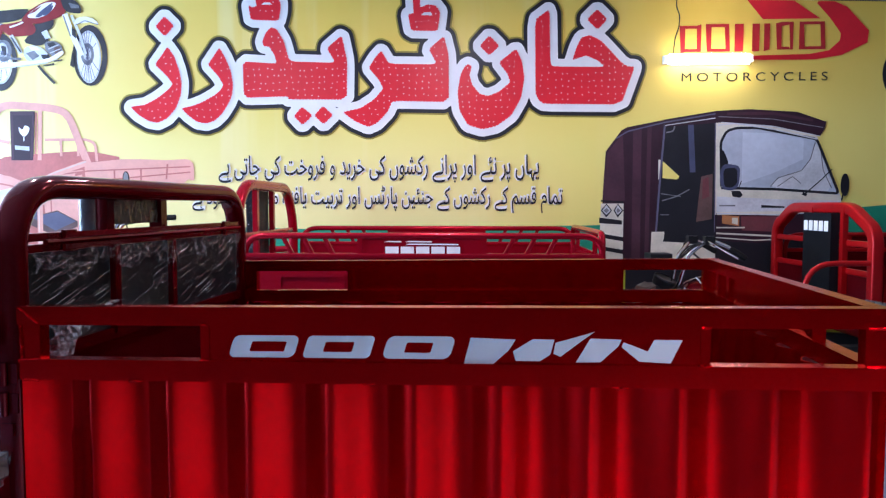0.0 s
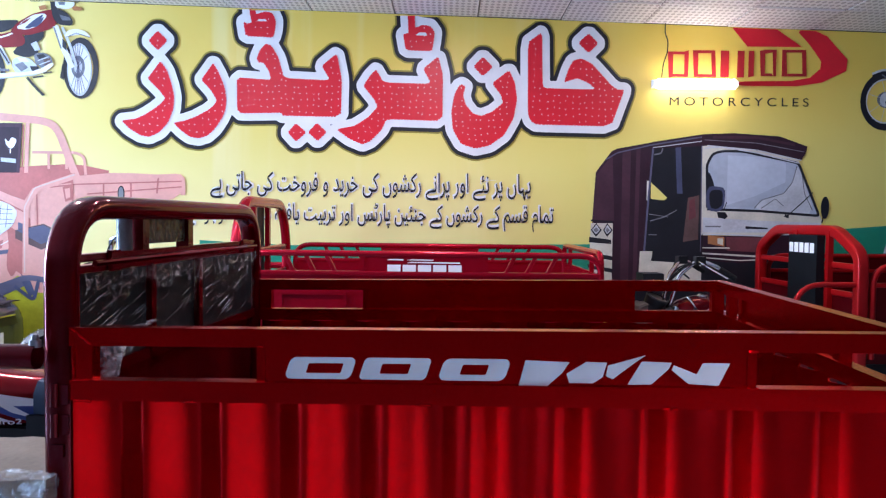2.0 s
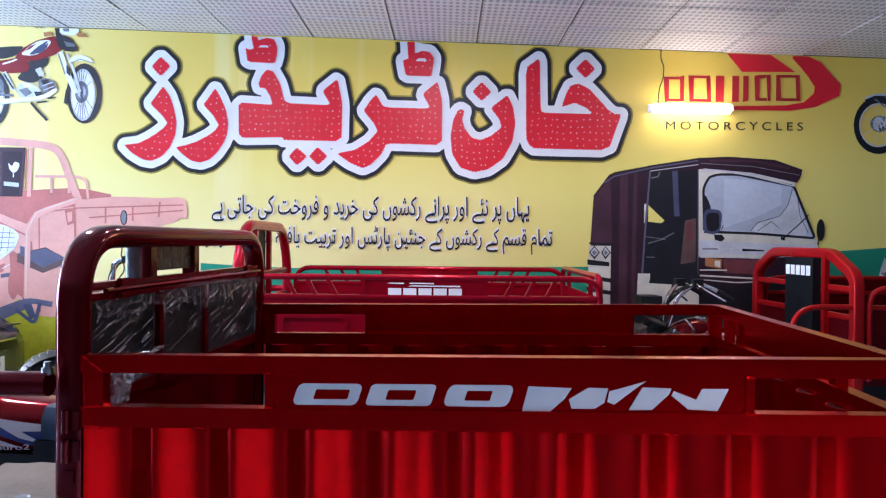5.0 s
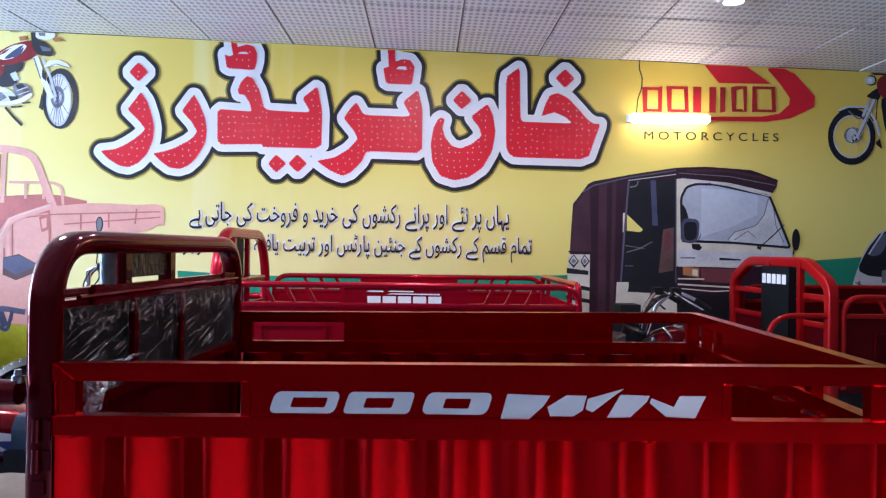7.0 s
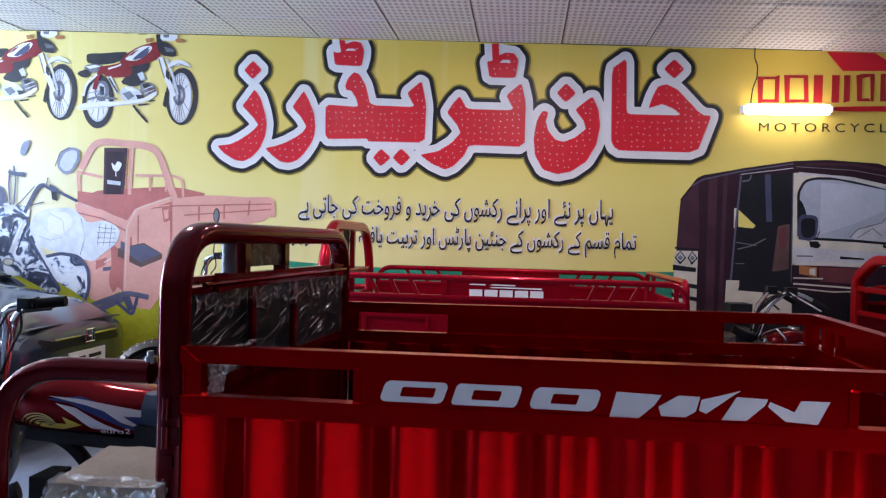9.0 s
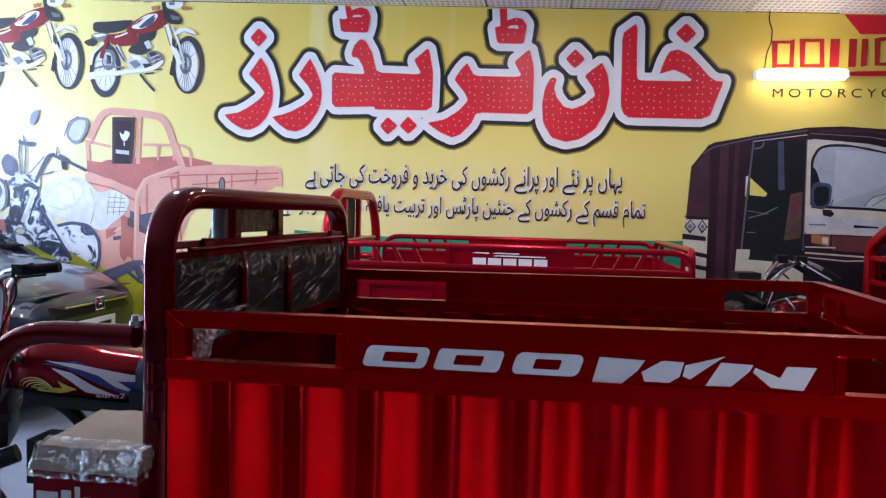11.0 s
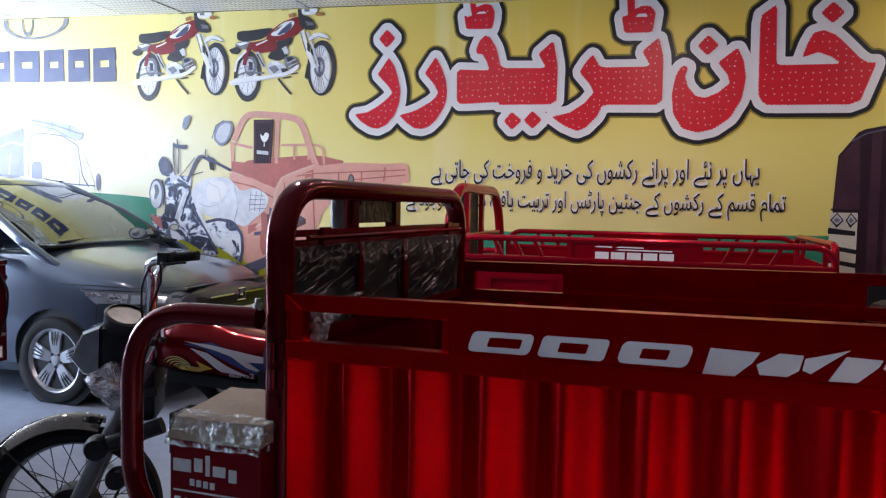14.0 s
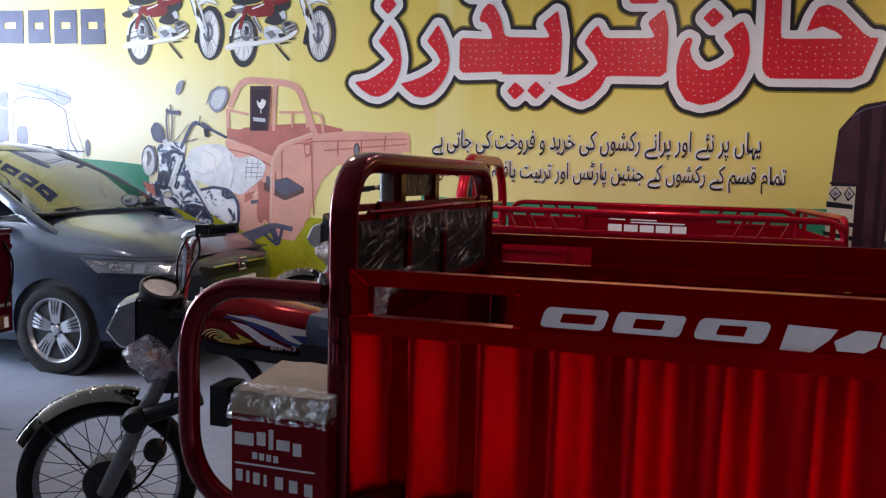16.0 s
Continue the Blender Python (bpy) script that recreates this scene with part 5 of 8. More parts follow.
ink('cart', NAVYP, [(-4.28, 1.84), (-4.2, 1.83), (-4.13, 1.83), (-4.14, 1.79), (-4.21, 1.8), (-4.27, 1.81)])
ink('cart', LILACP, [(-3.87, 1.88), (-3.84, 1.99), (-3.76, 2.03), (-3.69, 2.02), (-3.67, 1.95), (-3.73, 1.84), (-3.8, 1.81)])
ink('cart', PALEP, [(-3.85, 1.89), (-3.81, 1.98), (-3.75, 2.01), (-3.7, 2), (-3.7, 1.94), (-3.75, 1.85), (-3.8, 1.84)])
stroke('cart', MAUVEP, 0.008, [(-3.88, 1.88), (-3.84, 1.99), (-3.76, 2.03)])
ink('cart', LILACP, [(-4.18, 1.98), (-4.16, 2.06), (-4.09, 2.09), (-4.11, 2.01), (-4.15, 1.95)])
# pale inks here: the glare over this print put into its colour
ink('pale_rickshaw', LILACP, [(-6.47, 1.82), (-6.36, 1.89), (-6.19, 1.97), (-5.92, 2.01), (-5.91, 1.54), (-6.46, 1.54)])
ink('pale_rickshaw', MAUVEP, [(-6.31, 1.81), (-6.19, 1.93), (-5.93, 2), (-5.93, 1.53), (-6.3, 1.55)], False)
ink('pale_rickshaw', WHITEP, [(-6.33, 1.92), (-6.25, 1.95), (-6.22, 1.87), (-6.27, 1.82), (-6.33, 1.85)])
stroke('pale_rickshaw', LILACP, 0.02, [(-6.09, 1.76), (-6.11, 1.53)])
stroke('pale_rickshaw', NAVYP, 0.008, [(-5.94, 1.76), (-6.01, 1.57)])
stroke('pale_rickshaw', LILACP, 0.02, [(-6.23, 1.82), (-6.07, 1.87), (-5.94, 1.84)])
ink('pale_rickshaw', WHITEP, [(-5.92, 2), (-5.84, 2.07), (-5.28, 1.88), (-5.12, 1.5), (-5.12, 1.41), (-5.92, 1.46)])
ink('pale_rickshaw', LILACP, [(-5.85, 2.06), (-5.8, 2.09), (-5.56, 2.06), (-5.35, 2.01), (-5.24, 1.95), (-5.24, 1.9), (-5.31, 1.87), (-5.56, 1.95), (-5.78, 2)])
stroke('pale_rickshaw', MAUVEP, 0.012, [(-5.83, 2.07), (-5.56, 2.02), (-5.35, 1.96), (-5.24, 1.93)])
stroke('pale_rickshaw', MAUVEP, 0.008, [(-5.8, 2.03), (-5.56, 1.98), (-5.31, 1.87)])
stroke('pale_rickshaw', MAUVEP, 0.01, [(-5.58, 2.05), (-5.59, 2)])
stroke('pale_rickshaw', MAUVEP, 0.01, [(-5.39, 2.01), (-5.39, 1.95)])
ink('pale_rickshaw', MAUVEP, [(-5.84, 1.66), (-5.81, 1.69), (-5.73, 1.69), (-5.71, 1.65), (-5.71, 1.53), (-5.74, 1.49), (-5.82, 1.5), (-5.84, 1.54)])
ink('pale_rickshaw', MAUVEP, [(-5.1, 1.55), (-5.08, 1.59), (-5.05, 1.55), (-5.05, 1.45), (-5.08, 1.42), (-5.1, 1.47)])
stroke('pale_rickshaw', MAUVEP, 0.016, [(-5.87, 1.53), (-5.87, 1.87), (-5.82, 1.93), (-5.73, 1.95), (-5.47, 1.92), (-5.3, 1.83), (-5.25, 1.56), (-5.18, 1.46)])
stroke('pale_rickshaw', LILACP, 0.012, [(-5.35, 1.81), (-5.28, 1.58), (-5.28, 1.47)])
stroke('pale_rickshaw', LILACP, 0.01, [(-5.65, 1.61), (-5.64, 1.76), (-5.6, 1.79)])
stroke('pale_rickshaw', LILACP, 0.008, [(-5.61, 1.56), (-5.6, 1.69), (-5.57, 1.71)])
stroke('pale_rickshaw', MAUVEP, 0.012, [(-5.7, 1.51), (-5.32, 1.48), (-5.11, 1.47)])
stroke('pale_rickshaw', LILACP, 0.014, [(-6.44, 1.54), (-6.43, 1.87)])
stroke('pale_rickshaw', LILACP, 0.014, [(-6.47, 1.7), (-6.34, 1.72)])
oval('pale_rickshaw', LILACP, -6.56, 1.63, 0.08, 0.12, 0.7)

lead = SHEETS["bike"][0]
twin = new(lead.name, lead.data)
twin.parent = banner
twin.location = (-0.985, -0.0002, 0.03)
tagged(twin, "printed red motorcycle")
for o in SHEETS["bike"][1:]:
    new(o.name, o.data).parent = twin
GX0, GX1, GZ0, GZ1, CELL = -2.85, 1.35, 1.72, 2.95, 0.007
field = glyph_field(GX0, GX1, GZ0, GZ1, CELL)
slack = np.array([[max(0.0, (GZ0 + CELL * j) - (ceil_z(GX0 + CELL * i) - 0.012)) for j in range(field.shape[1])] for i in range(field.shape[0])])
field = np.where(slack > 0, 9.0, field)
tagged(contour("name_halo", field, GX0, GZ0, CELL, 0.091, WALL - 0.003, OLIVEP), "dark yellow halo of the large sign shapes")
tagged(contour("name_shadow", field, GX0, GZ0, CELL, 0.080, WALL - 0.004, INK), "black border of the large sign shapes")
tagged(contour("name_border", field, GX0, GZ0, CELL, 0.053, WALL - 0.006, WHITEP), "white border of the large sign shapes")
tagged(contour("name_print", field, GX0, GZ0, CELL, 0.0, WALL - 0.008, REDP), "large red sign shapes")
# dotted stitching inside the red shapes
bm = B()
for pts in GLYPHS:
    for (x0, z0), (x1, z1) in zip(pts, pts[1:] + pts[:1]):
        d = math.hypot(x1 - x0, z1 - z0)
        for k in range(max(1, int(d / 0.022))):
            t = (k + 0.5) / max(1, int(d / 0.022))
            x, z = x0 + (x1 - x0) * t, z0 + (z1 - z0) * t
            if z < ceil_z(x) - 0.02:
                flat(bm, [(x - 0.0052, z), (x, z - 0.0052), (x + 0.0052, z), (x, z + 0.0052)], WALL - 0.0095)
gx = GX0 + 0.03
while gx < GX1 - 0.1:
    gz = GZ0 + 0.03
    while gz < GZ1 - 0.1:
        jx, jz = gx + random.uniform(-0.01, 0.01), gz + random.uniform(-0.01, 0.01)
        if field[int((jx - GX0) / CELL), int((jz - GZ0) / CELL)] < -0.02:
            flat(bm, [(jx - 0.0046, jz), (jx, jz - 0.0046), (jx + 0.0046, jz), (jx, jz + 0.0046)], WALL - 0.0095)
        gz += 0.047
    gx += 0.047
part("name_stitching", bm, WHITEP, banner, "white dotted stitching on the red shapes", smooth=False)
for text, xl, wide, z, tall in (("یہاں پر نئے اور پرانے رکشوں کی خرید و فروخت کی جاتی ہے", -1.92, 2.33, 1.50, 0.20),
                                ("تمام قسم کے رکشوں کے جنئین پارٹس اور تربیت یافتہ مکینک موجود ہے", -2.12, 2.70, 1.28, 0.20)):
    for fat, y, mat in ((0.0085, 0.005, WHITEP), (0.0004, 0.007, INK)):
        split_letters(lettering("printed_text", joined(text), banner, mat, pose(xl, WALL - y, z, 90), wide, 0.14, fat, "line of black printed text with white edge", height=tall), "printed_letter")
split_letters(lettering("printed_word", "MOTORCYCLES", banner, INK, pose(1.40, WALL - 0.006, 2.205, 90), 1.0, 0.07, 0.0, "black printed capitals", 1.5, height=0.06), "printed_letter")


# ---- the near cargo loader ----
LOADER = pose(-1.0415, 1.522, 0, 0, 0, -3.4)
loader = thing("cargo_loader", LOADER, "red three-wheeled cargo loader with corrugated steel bed and motorcycle front", "loader")
TILT_BED = 0.0131
LEN, WID = 1.815, 1.32


def bed(name, bm, mat, label="", smooth=True, bevel=0.0, parent=None):
    return part(name, shear(bm, TILT_BED), mat, parent or loader, label, smooth, bevel)


def groove(g):
    """Depth of the pressed rib, as a share, at a share of the period from the groove's middle."""
    return (0.5 + 0.5 * math.cos(2 * math.pi * min(0.5, g))) ** 0.75


def corrugated(bm, length, z0, z1, depth=0.054, period=0.1735, phase=0.0513, along=None, thick=0.004):
    """A trapezoid-ribbed sheet along x; its flats face -y."""
    xs, u = [], phase - period
    while u < length:
        # a deep rounded groove between broad rounded crowns
        for k in range(32):
            f = k / 32
            g = min(abs(f - 0.125), abs(f - 1.125))
            xs.append((u + period * f, depth * groove(g)))
        u += period
    pts = [(0.0, 0.0)] + [(x, d) for x, d in xs if 0.005 < x < length - 0.005] + [(length, 0.0)]
    f = [[bm.verts.new((x, d, z)) for x, d in pts] for z in (z0, z1)]
    b = [[bm.verts.new((x, d + thick, z)) for x, d in pts] for z in (z0, z1)]
    for i in range(len(pts) - 1):
        bm.faces.new((f[0][i], f[0][i + 1], f[1][i + 1], f[1][i]))
        bm.faces.new((b[0][i], b[1][i], b[1][i + 1], b[0][i + 1]))
        bm.faces.new((f[1][i], f[1][i + 1], b[1][i + 1], b[1][i]))
        bm.faces.new((f[0][i], b[0][i], b[0][i + 1], f[0][i + 1]))
    return bm


RAIL_T, RAIL_B = 1.124, 1.085      # top rail
LOW_T, LOW_B = 1.011, 0.967        # rail under the openings
BASE = 0.545                        # bed floor


def side(v0, face, paint):
    """One long side of the bed; face is -1 where its outside looks towards -v."""
    y0, y1 = (v0, v0 + 0.036) if face < 0 else (v0 - 0.036, v0)
    bed("top_rail", box(B(), 0.05, LEN, y0, y1, RAIL_B, RAIL_T), paint, bevel=0.006)
    bed("lower_rail", box(B(), 0.05, LEN, y0, y1, LOW_B, LOW_T), paint, bevel=0.006)
    for a, b in ((0.055, 0.100), (1.768, LEN - 0.002)):
        bed("upright", box(B(), a, b, y0 + 0.002, y1 - 0.002, LOW_T, RAIL_B), paint, bevel=0.003)
    near = y0 + 0.008 if face < 0 else y1 - 0.016
    bed("name_plate", box(B(), 0.458, 1.486, near, near + 0.008, LOW_T, RAIL_B), paint)
    for a in (0.458, 1.468):
        bed("plate_edge", box(B(), a, a + 0.018, y0 + 0.004, y1 - 0.004, LOW_T, RAIL_B), paint, bevel=0.003)
    bm = corrugated(B(), LEN - 0.06, BASE, LOW_B)
    m = pose(0.055, y0 + 0.004, 0)
    if face > 0:
        m = Matrix.Translation((0.055, y1 - 0.004, 0)) @ Matrix.Diagonal((1, -1, 1, 1))
    bmesh.ops.transform(bm, matrix=m, verts=bm.verts)
    bed("side_sheet", bm, paint, "corrugated red steel sheet")
    bed("bottom_rail", box(B(), 0.02, LEN, y0, y1, BASE - 0.05, BASE), DARK, bevel=0.006)


def weld(pts, r=0.0028):
    """An uneven run of weld along a joint."""
    bm, n = B(), 16
    (x0, z0), (x1, z1) = pts
    line = [(x0 + (x1 - x0) * i / n, -0.001, z0 + (z1 - z0) * i / n) for i in range(n + 1)]
    tube(bm, line, r, 6)
    for v in bm.verts:
        v.co += noise.noise_vector(v.co * 160) * 0.0016
    bed("weld_bead", bm, RED)


side(0.0, -1, RED)
for joint in (((0.056, 1.120), (0.098, 1.088)), ((0.058, 1.010), (0.098, 1.012)), ((0.058, 1.086), (0.060, 1.012)), ((0.462, 1.086), (0.476, 1.086)), ((0.459, 1.012), (0.478, 1.012)), ((1.468, 1.086), (1.486, 1.086)), ((1.466, 1.012), (1.488, 1.012)), ((1.770, 1.086), (1.812, 1.086)), ((1.770, 1.012), (1.812, 1.012)), ((0.06, 0.967), (0.10, 0.966)), ((0.30, 0.967), (0.33, 0.966)), ((0.80, 0.967), (0.83, 0.966)), ((1.30, 0.967), (1.33, 0.966))):
    weld(joint)
side(WID, 1, RED)
bed("bed_floor", box(B(), 0.02, LEN, 0.037, WID - 0.037, BASE - 0.03, BASE - 0.002), MAROON)

# tailgate
tg = LEN - 0.036
bed("tail_top_rail", box(B(), tg, LEN, 0.04, WID - 0.04, RAIL_B, RAIL_T), RED, bevel=0.005)
bed("tail_lower_rail", box(B(), tg, LEN, 0.04, WID - 0.04, LOW_B, LOW_T), RED, bevel=0.005)
for a in (0.30, 1.00, 1.13):
    bed("tail_upright", box(B(), tg + 0.003, LEN - 0.003, a, a + 0.035, LOW_T, RAIL_B), RED, bevel=0.003)
bed("tail_plate", box(B(), tg + 0.012, tg + 0.018, 0.335, 1.0, LOW_T, RAIL_B), RED)
bm = corrugated(B(), WID - 0.08, BASE, LOW_B)
bmesh.ops.transform(bm, matrix=pose(LEN - 0.003, 0.04, 0, 0, 0, 90), verts=bm.verts)
bed("tail_sheet", bm, RED, "corrugated red steel tailgate sheet", smooth=False)

# headboard: a tall rounded arch of pipe with rails, posts and wrapped boards
hb = 0.027
prof = squarish(0.070, 0.056, 0.42, 4)
arch = bend([(hb - 0.008, 0.027, BASE - 0.05), (hb - 0.008, 0.027, 1.383), (hb - 0.008, WID - 0.027, 1.383), (hb - 0.008, WID - 0.027, BASE - 0.05)], 0.16, 10)
bed("arch_pipe", sweep(B(), arch, prof), ARCH, "thick rounded red pipe arch")
for z in (1.268, 1.243):
    bed("cross_rail", box(B(), hb - 0.012, hb + 0.016, 0.05, WID - 0.05, z - 0.009, z + 0.009), ARCH, bevel=0.003)
for v in (0.20, 1.13):
    bed("bolt_bracket", box(B(), hb + 0.012, hb + 0.024, v - 0.022, v + 0.022, 1.232, 1.282), ARCH, bevel=0.003)
bed("slide_bolt", tube(B(), [(hb + 0.026, 0.10, 1.256), (hb + 0.026, WID - 0.08, 1.256)], 0.007, 8), ARCH)
bed("cross_rail", box(B(), hb - 0.015, hb + 0.015, 0.05, WID - 0.05, 0.985, 1.015), ARCH, bevel=0.004)
for v in (0.41, 0.73):
    bed("board_post", box(B(), hb - 0.013, hb + 0.019, v - 0.013, v + 0.013, 1.0, 1.235), ARCH, bevel=0.003)
FORKS_GREY = material("film_wrapped_post", (0.20, 0.21, 0.22), 0.35, vary=0.5, scale=25, bump=0.4, bump_scale=50)
PAD = material("filmed_grey_pad", (0.07, 0.08, 0.075), 0.25, vary=0.8, scale=28, bump=0.5, bump_scale=45)
BOARD = material("dark_board", (0.005, 0.007, 0.010), 0.5, vary=0.3, scale=10, spec=0.2)
for a, b in ((0.06, 0.40), (0.42, 0.72), (0.74, WID - 0.06)):
    bed("board", box(B(), hb - 0.006, hb + 0.002, a, b, 1.015, 1.232), BOARD, "black board under loose clear film")
bed("front_sheet", box(B(), hb - 0.01, hb + 0.004, 0.05, WID - 0.05, BASE, 0.985), ARCH)
for v in (0.445, 0.745):
    bed("backrest_post", box(B(), hb - 0.06, hb - 0.02, v - 0.018, v + 0.018, 0.9, 1.375), ARCH, bevel=0.004)
bed("backrest_pad", box(B(), hb - 0.075, hb - 0.03, 0.468, 0.722, 1.288, 1.368), PAD, "grey backrest pad in clear film", bevel=0.008)

bed("wrapped_post", tube(B(), [(hb - 0.05, 0.385, 0.95), (hb - 0.05, 0.385, 1.36)], 0.02, 10), FORKS_GREY, "grey post wrapped in clear film")

# white slanted marks on the name plate
MARK_Z, MARK_H, SLANT = 1.0421, 0.046, 0.32


def round_block(x0, x1, z0, z1, r, n=5):
    """Outline of a slanted block with rounded corners."""
    out = []
    for cx, cz, q in ((x1 - r, z1 - r, 0), (x0 + r, z1 - r, 90), (x0 + r, z0 + r, 180), (x1 - r, z0 + r, 270)):
        for k in range(n + 1):
            a = radians(q + 90 * k / n)
            x, z = cx + r * math.cos(a), cz + r * math.sin(a)
            out.append((x + SLANT * z, MARK_Z + z))
    return out


def slotted_mark(x0, x1, slot0, slot1, r):
    """A slanted rounded block with a slanted slot through its middle."""
    bm, h = B(), MARK_H / 2
    outer = [bm.verts.new((x, 0.0055, z)) for x, z in round_block(x0, x1, -h, h, r)]
    inner = [bm.verts.new((x, 0.0055, z)) for x, z in round_block(slot0, slot1, -0.0105, 0.0105, 0.003)]
    skin(bm, [outer, inner], caps=False)
    bed("name_mark", bm, DECAL, "white slanted block mark", smooth=False)


def wedge_mark(pts):
    bm = B()
    flat(bm, [(x, MARK_Z + z) for x, z in pts], 0.0056)
    bed("name_mark", bm, DECAL, "white slanted wedge mark", smooth=False)


slotted_mark(0.524, 0.664, 0.566, 0.640, 0.013)
slotted_mark(0.682, 0.822, 0.722, 0.782, 0.009)
slotted_mark(0.848, 0.986, 0.890, 0.944, 0.014)
wedge_mark([(1.022, 0.021), (1.112, 0.018), (1.098, -0.004), (1.065, -0.034), (1.008, -0.034)])
wedge_mark([(1.106, -0.006), (1.146, 0.019), (1.188, 0.018), (1.180, -0.012), (1.160, -0.025), (1.112, -0.025)])
wedge_mark([(1.190, 0.012), (1.222, 0.021), (1.266, 0.034), (1.244, 0.018), (1.200, -0.016), (1.186, -0.010)])
wedge_mark([(1.258, 0.021), (1.318, 0.019), (1.312, 0.006), (1.278, -0.026), (1.230, -0.027)])
wedge_mark([(1.322, 0.014), (1.368, -0.004), (1.380, 0.019), (1.434, 0.019), (1.412, -0.027), (1.352, -0.024), (1.318, 0.004)])

# chassis and rear wheels
bed("chassis_beam", box(B(), -0.5, LEN - 0.1, 0.40, 0.46, 0.44, 0.512), DARK, bevel=0.005)
bed("chassis_beam", box(B(), -0.5, LEN - 0.1, WID - 0.46, WID - 0.40, 0.44, 0.512), DARK, bevel=0.005)
part("rear_axle", tube(B(), [(1.15, 0.1, 0.27), (1.15, WID - 0.1, 0.27)], 0.04), DARK, loader)
for v in (0.14, WID - 0.14):
    w = part("rear_wheel", lathe(B(), [(0.15, -0.05), (0.22, -0.06), (0.265, -0.05), (0.27, 0), (0.265, 0.05), (0.22, 0.06), (0.15, 0.05)], 28, pose(1.15, v, 0.27), True), RUBBER, loader)
    part("rim", lathe(B(), [(0.001, -0.02), (0.13, -0.02), (0.155, -0.052), (0.155, 0.052), (0.13, 0.02), (0.001, 0.02)], 24, pose(1.15, v, 0.27)), STEEL, w)


# ---- motorcycle front of a loader ----
# taken from the headboard's foot on the bike's centre line; the bike points to -x
def film_material(name="clear_film", stretch=None, lo=0.40, hi=0.66, most=0.5, least=0.04, tint=(0.7, 0.72, 0.75), scale=22, wave=1.2):
    """Crumpled clear film: mostly see-through, with bright creases."""
    m = bpy.data.materials.new(name)
    m.use_nodes = True
    nt = m.node_tree
    nt.nodes.remove(nt.nodes["Principled BSDF"])
    out = nt.nodes["Material Output"]
    co = nt.nodes.new("ShaderNodeTexCoord")
    nz = nt.nodes.new("ShaderNodeTexNoise")
    nz.inputs["Scale"].default_value, nz.inputs["Detail"].default_value, nz.inputs["Distortion"].default_value = scale, 5, wave
    mp = nt.nodes.new("ShaderNodeMapping")
    mp.inputs["Rotation"].default_value, mp.inputs["Scale"].default_value = stretch or ((0, 0, 0), (1, 1, 1))
    mp.vector_type = "TEXTURE"
    nt.links.new(co.outputs["Object"], mp.inputs["Vector"])
    nt.links.new(mp.outputs[0], nz.inputs["Vector"])
    bp = nt.nodes.new("ShaderNodeBump")
    bp.inputs["Strength"].default_value, bp.inputs["Distance"].default_value = 1.0, 0.02
    nt.links.new(nz.outputs["Fac"], bp.inputs["Height"])
    gl = nt.nodes.new("ShaderNodeBsdfGlossy")
    gl.inputs["Roughness"].default_value = 0.12
    nt.links.new(bp.outputs[0], gl.inputs["Normal"])
    df = nt.nodes.new("ShaderNodeBsdfDiffuse")
    df.inputs["Color"].default_value = (*tint, 1)
    both = nt.nodes.new("ShaderNodeMixShader")
    both.inputs[0].default_value = 0.3
    nt.links.new(gl.outputs[0], both.inputs[1])
    nt.links.new(df.outputs[0], both.inputs[2])
    tr = nt.nodes.new("ShaderNodeBsdfTransparent")
    ramp = nt.nodes.new("ShaderNodeMapRange")
    ramp.inputs["From Min"].default_value, ramp.inputs["From Max"].default_value = lo, hi
    ramp.inputs["To Min"].default_value, ramp.inputs["To Max"].default_value = least, most
    nt.links.new(nz.outputs["Fac"], ramp.inputs["Value"])
    mx = nt.nodes.new("ShaderNodeMixShader")
    nt.links.new(ramp.outputs[0], mx.inputs[0])
    nt.links.new(tr.outputs[0], mx.inputs[1])
    nt.links.new(both.outputs[0], mx.inputs[2])
    nt.links.new(mx.outputs[0], out.inputs["Surface"])
    return m


WRAP = film_material("wrap_film", None, 0.47, 0.66, 0.80, 0.05, (0.66, 0.68, 0.72), 46)
TORN = film_material("torn_film", None, 0.42, 0.60, 0.9, 0.10, (0.7, 0.72, 0.75), 60)
STRETCH = film_material("stretch_film", ((radians(17), 0, 0), (1, 7.0, 0.22)), 0.59, 0.68, 0.80, 0.004, (0.8, 0.82, 0.85), scale=48, wave=0.35)
HEM = film_material("crinkled_film", None, 0.48, 0.66, 0.60, 0.02, (0.75, 0.77, 0.8), 80)
BAG = film_material("pinkish_bag_film", None, 0.36, 0.60, 0.85, 0.40, (0.42, 0.30, 0.33), 30)
MUDGUARD = material("smoky_chrome", (0.17, 0.14, 0.12), 0.10, metal=1.0, vary=0.3, scale=12, rough_vary=0.4)
AMBER = material("amber_lens", (0.55, 0.20, 0.03), 0.2, coat=0.5)
LENS = material("clear_lens", (0.20, 0.22, 0.24), 0.12, coat=1.0, vary=0.3, scale=30)
DIAL = material("dial_glass", (0.11, 0.085, 0.07), 0.3, coat=0.4, second=(0.03, 0.028, 0.026), scale=24)
# the loader's red darkened: shade on the box put into its colour
BOX_SHADED = material("shaded_box_enamel", (0.25, 0.002, 0.006), 0.3, metal=0.3, coat=0.1, spec=0.1, vary=0.25, scale=5)
FORKS = material("film_wrapped_fork", (0.17, 0.17, 0.18), 0.45, metal=0.0, vary=0.4, scale=25, bump=0.3, bump_scale=60)


def crumple(bm, amount, seed=0):
    for v in bm.verts:
        n = noise.noise_vector(v.co * 22 + Vector((seed, 0, 0)))
        v.co += n * amount
    return bm


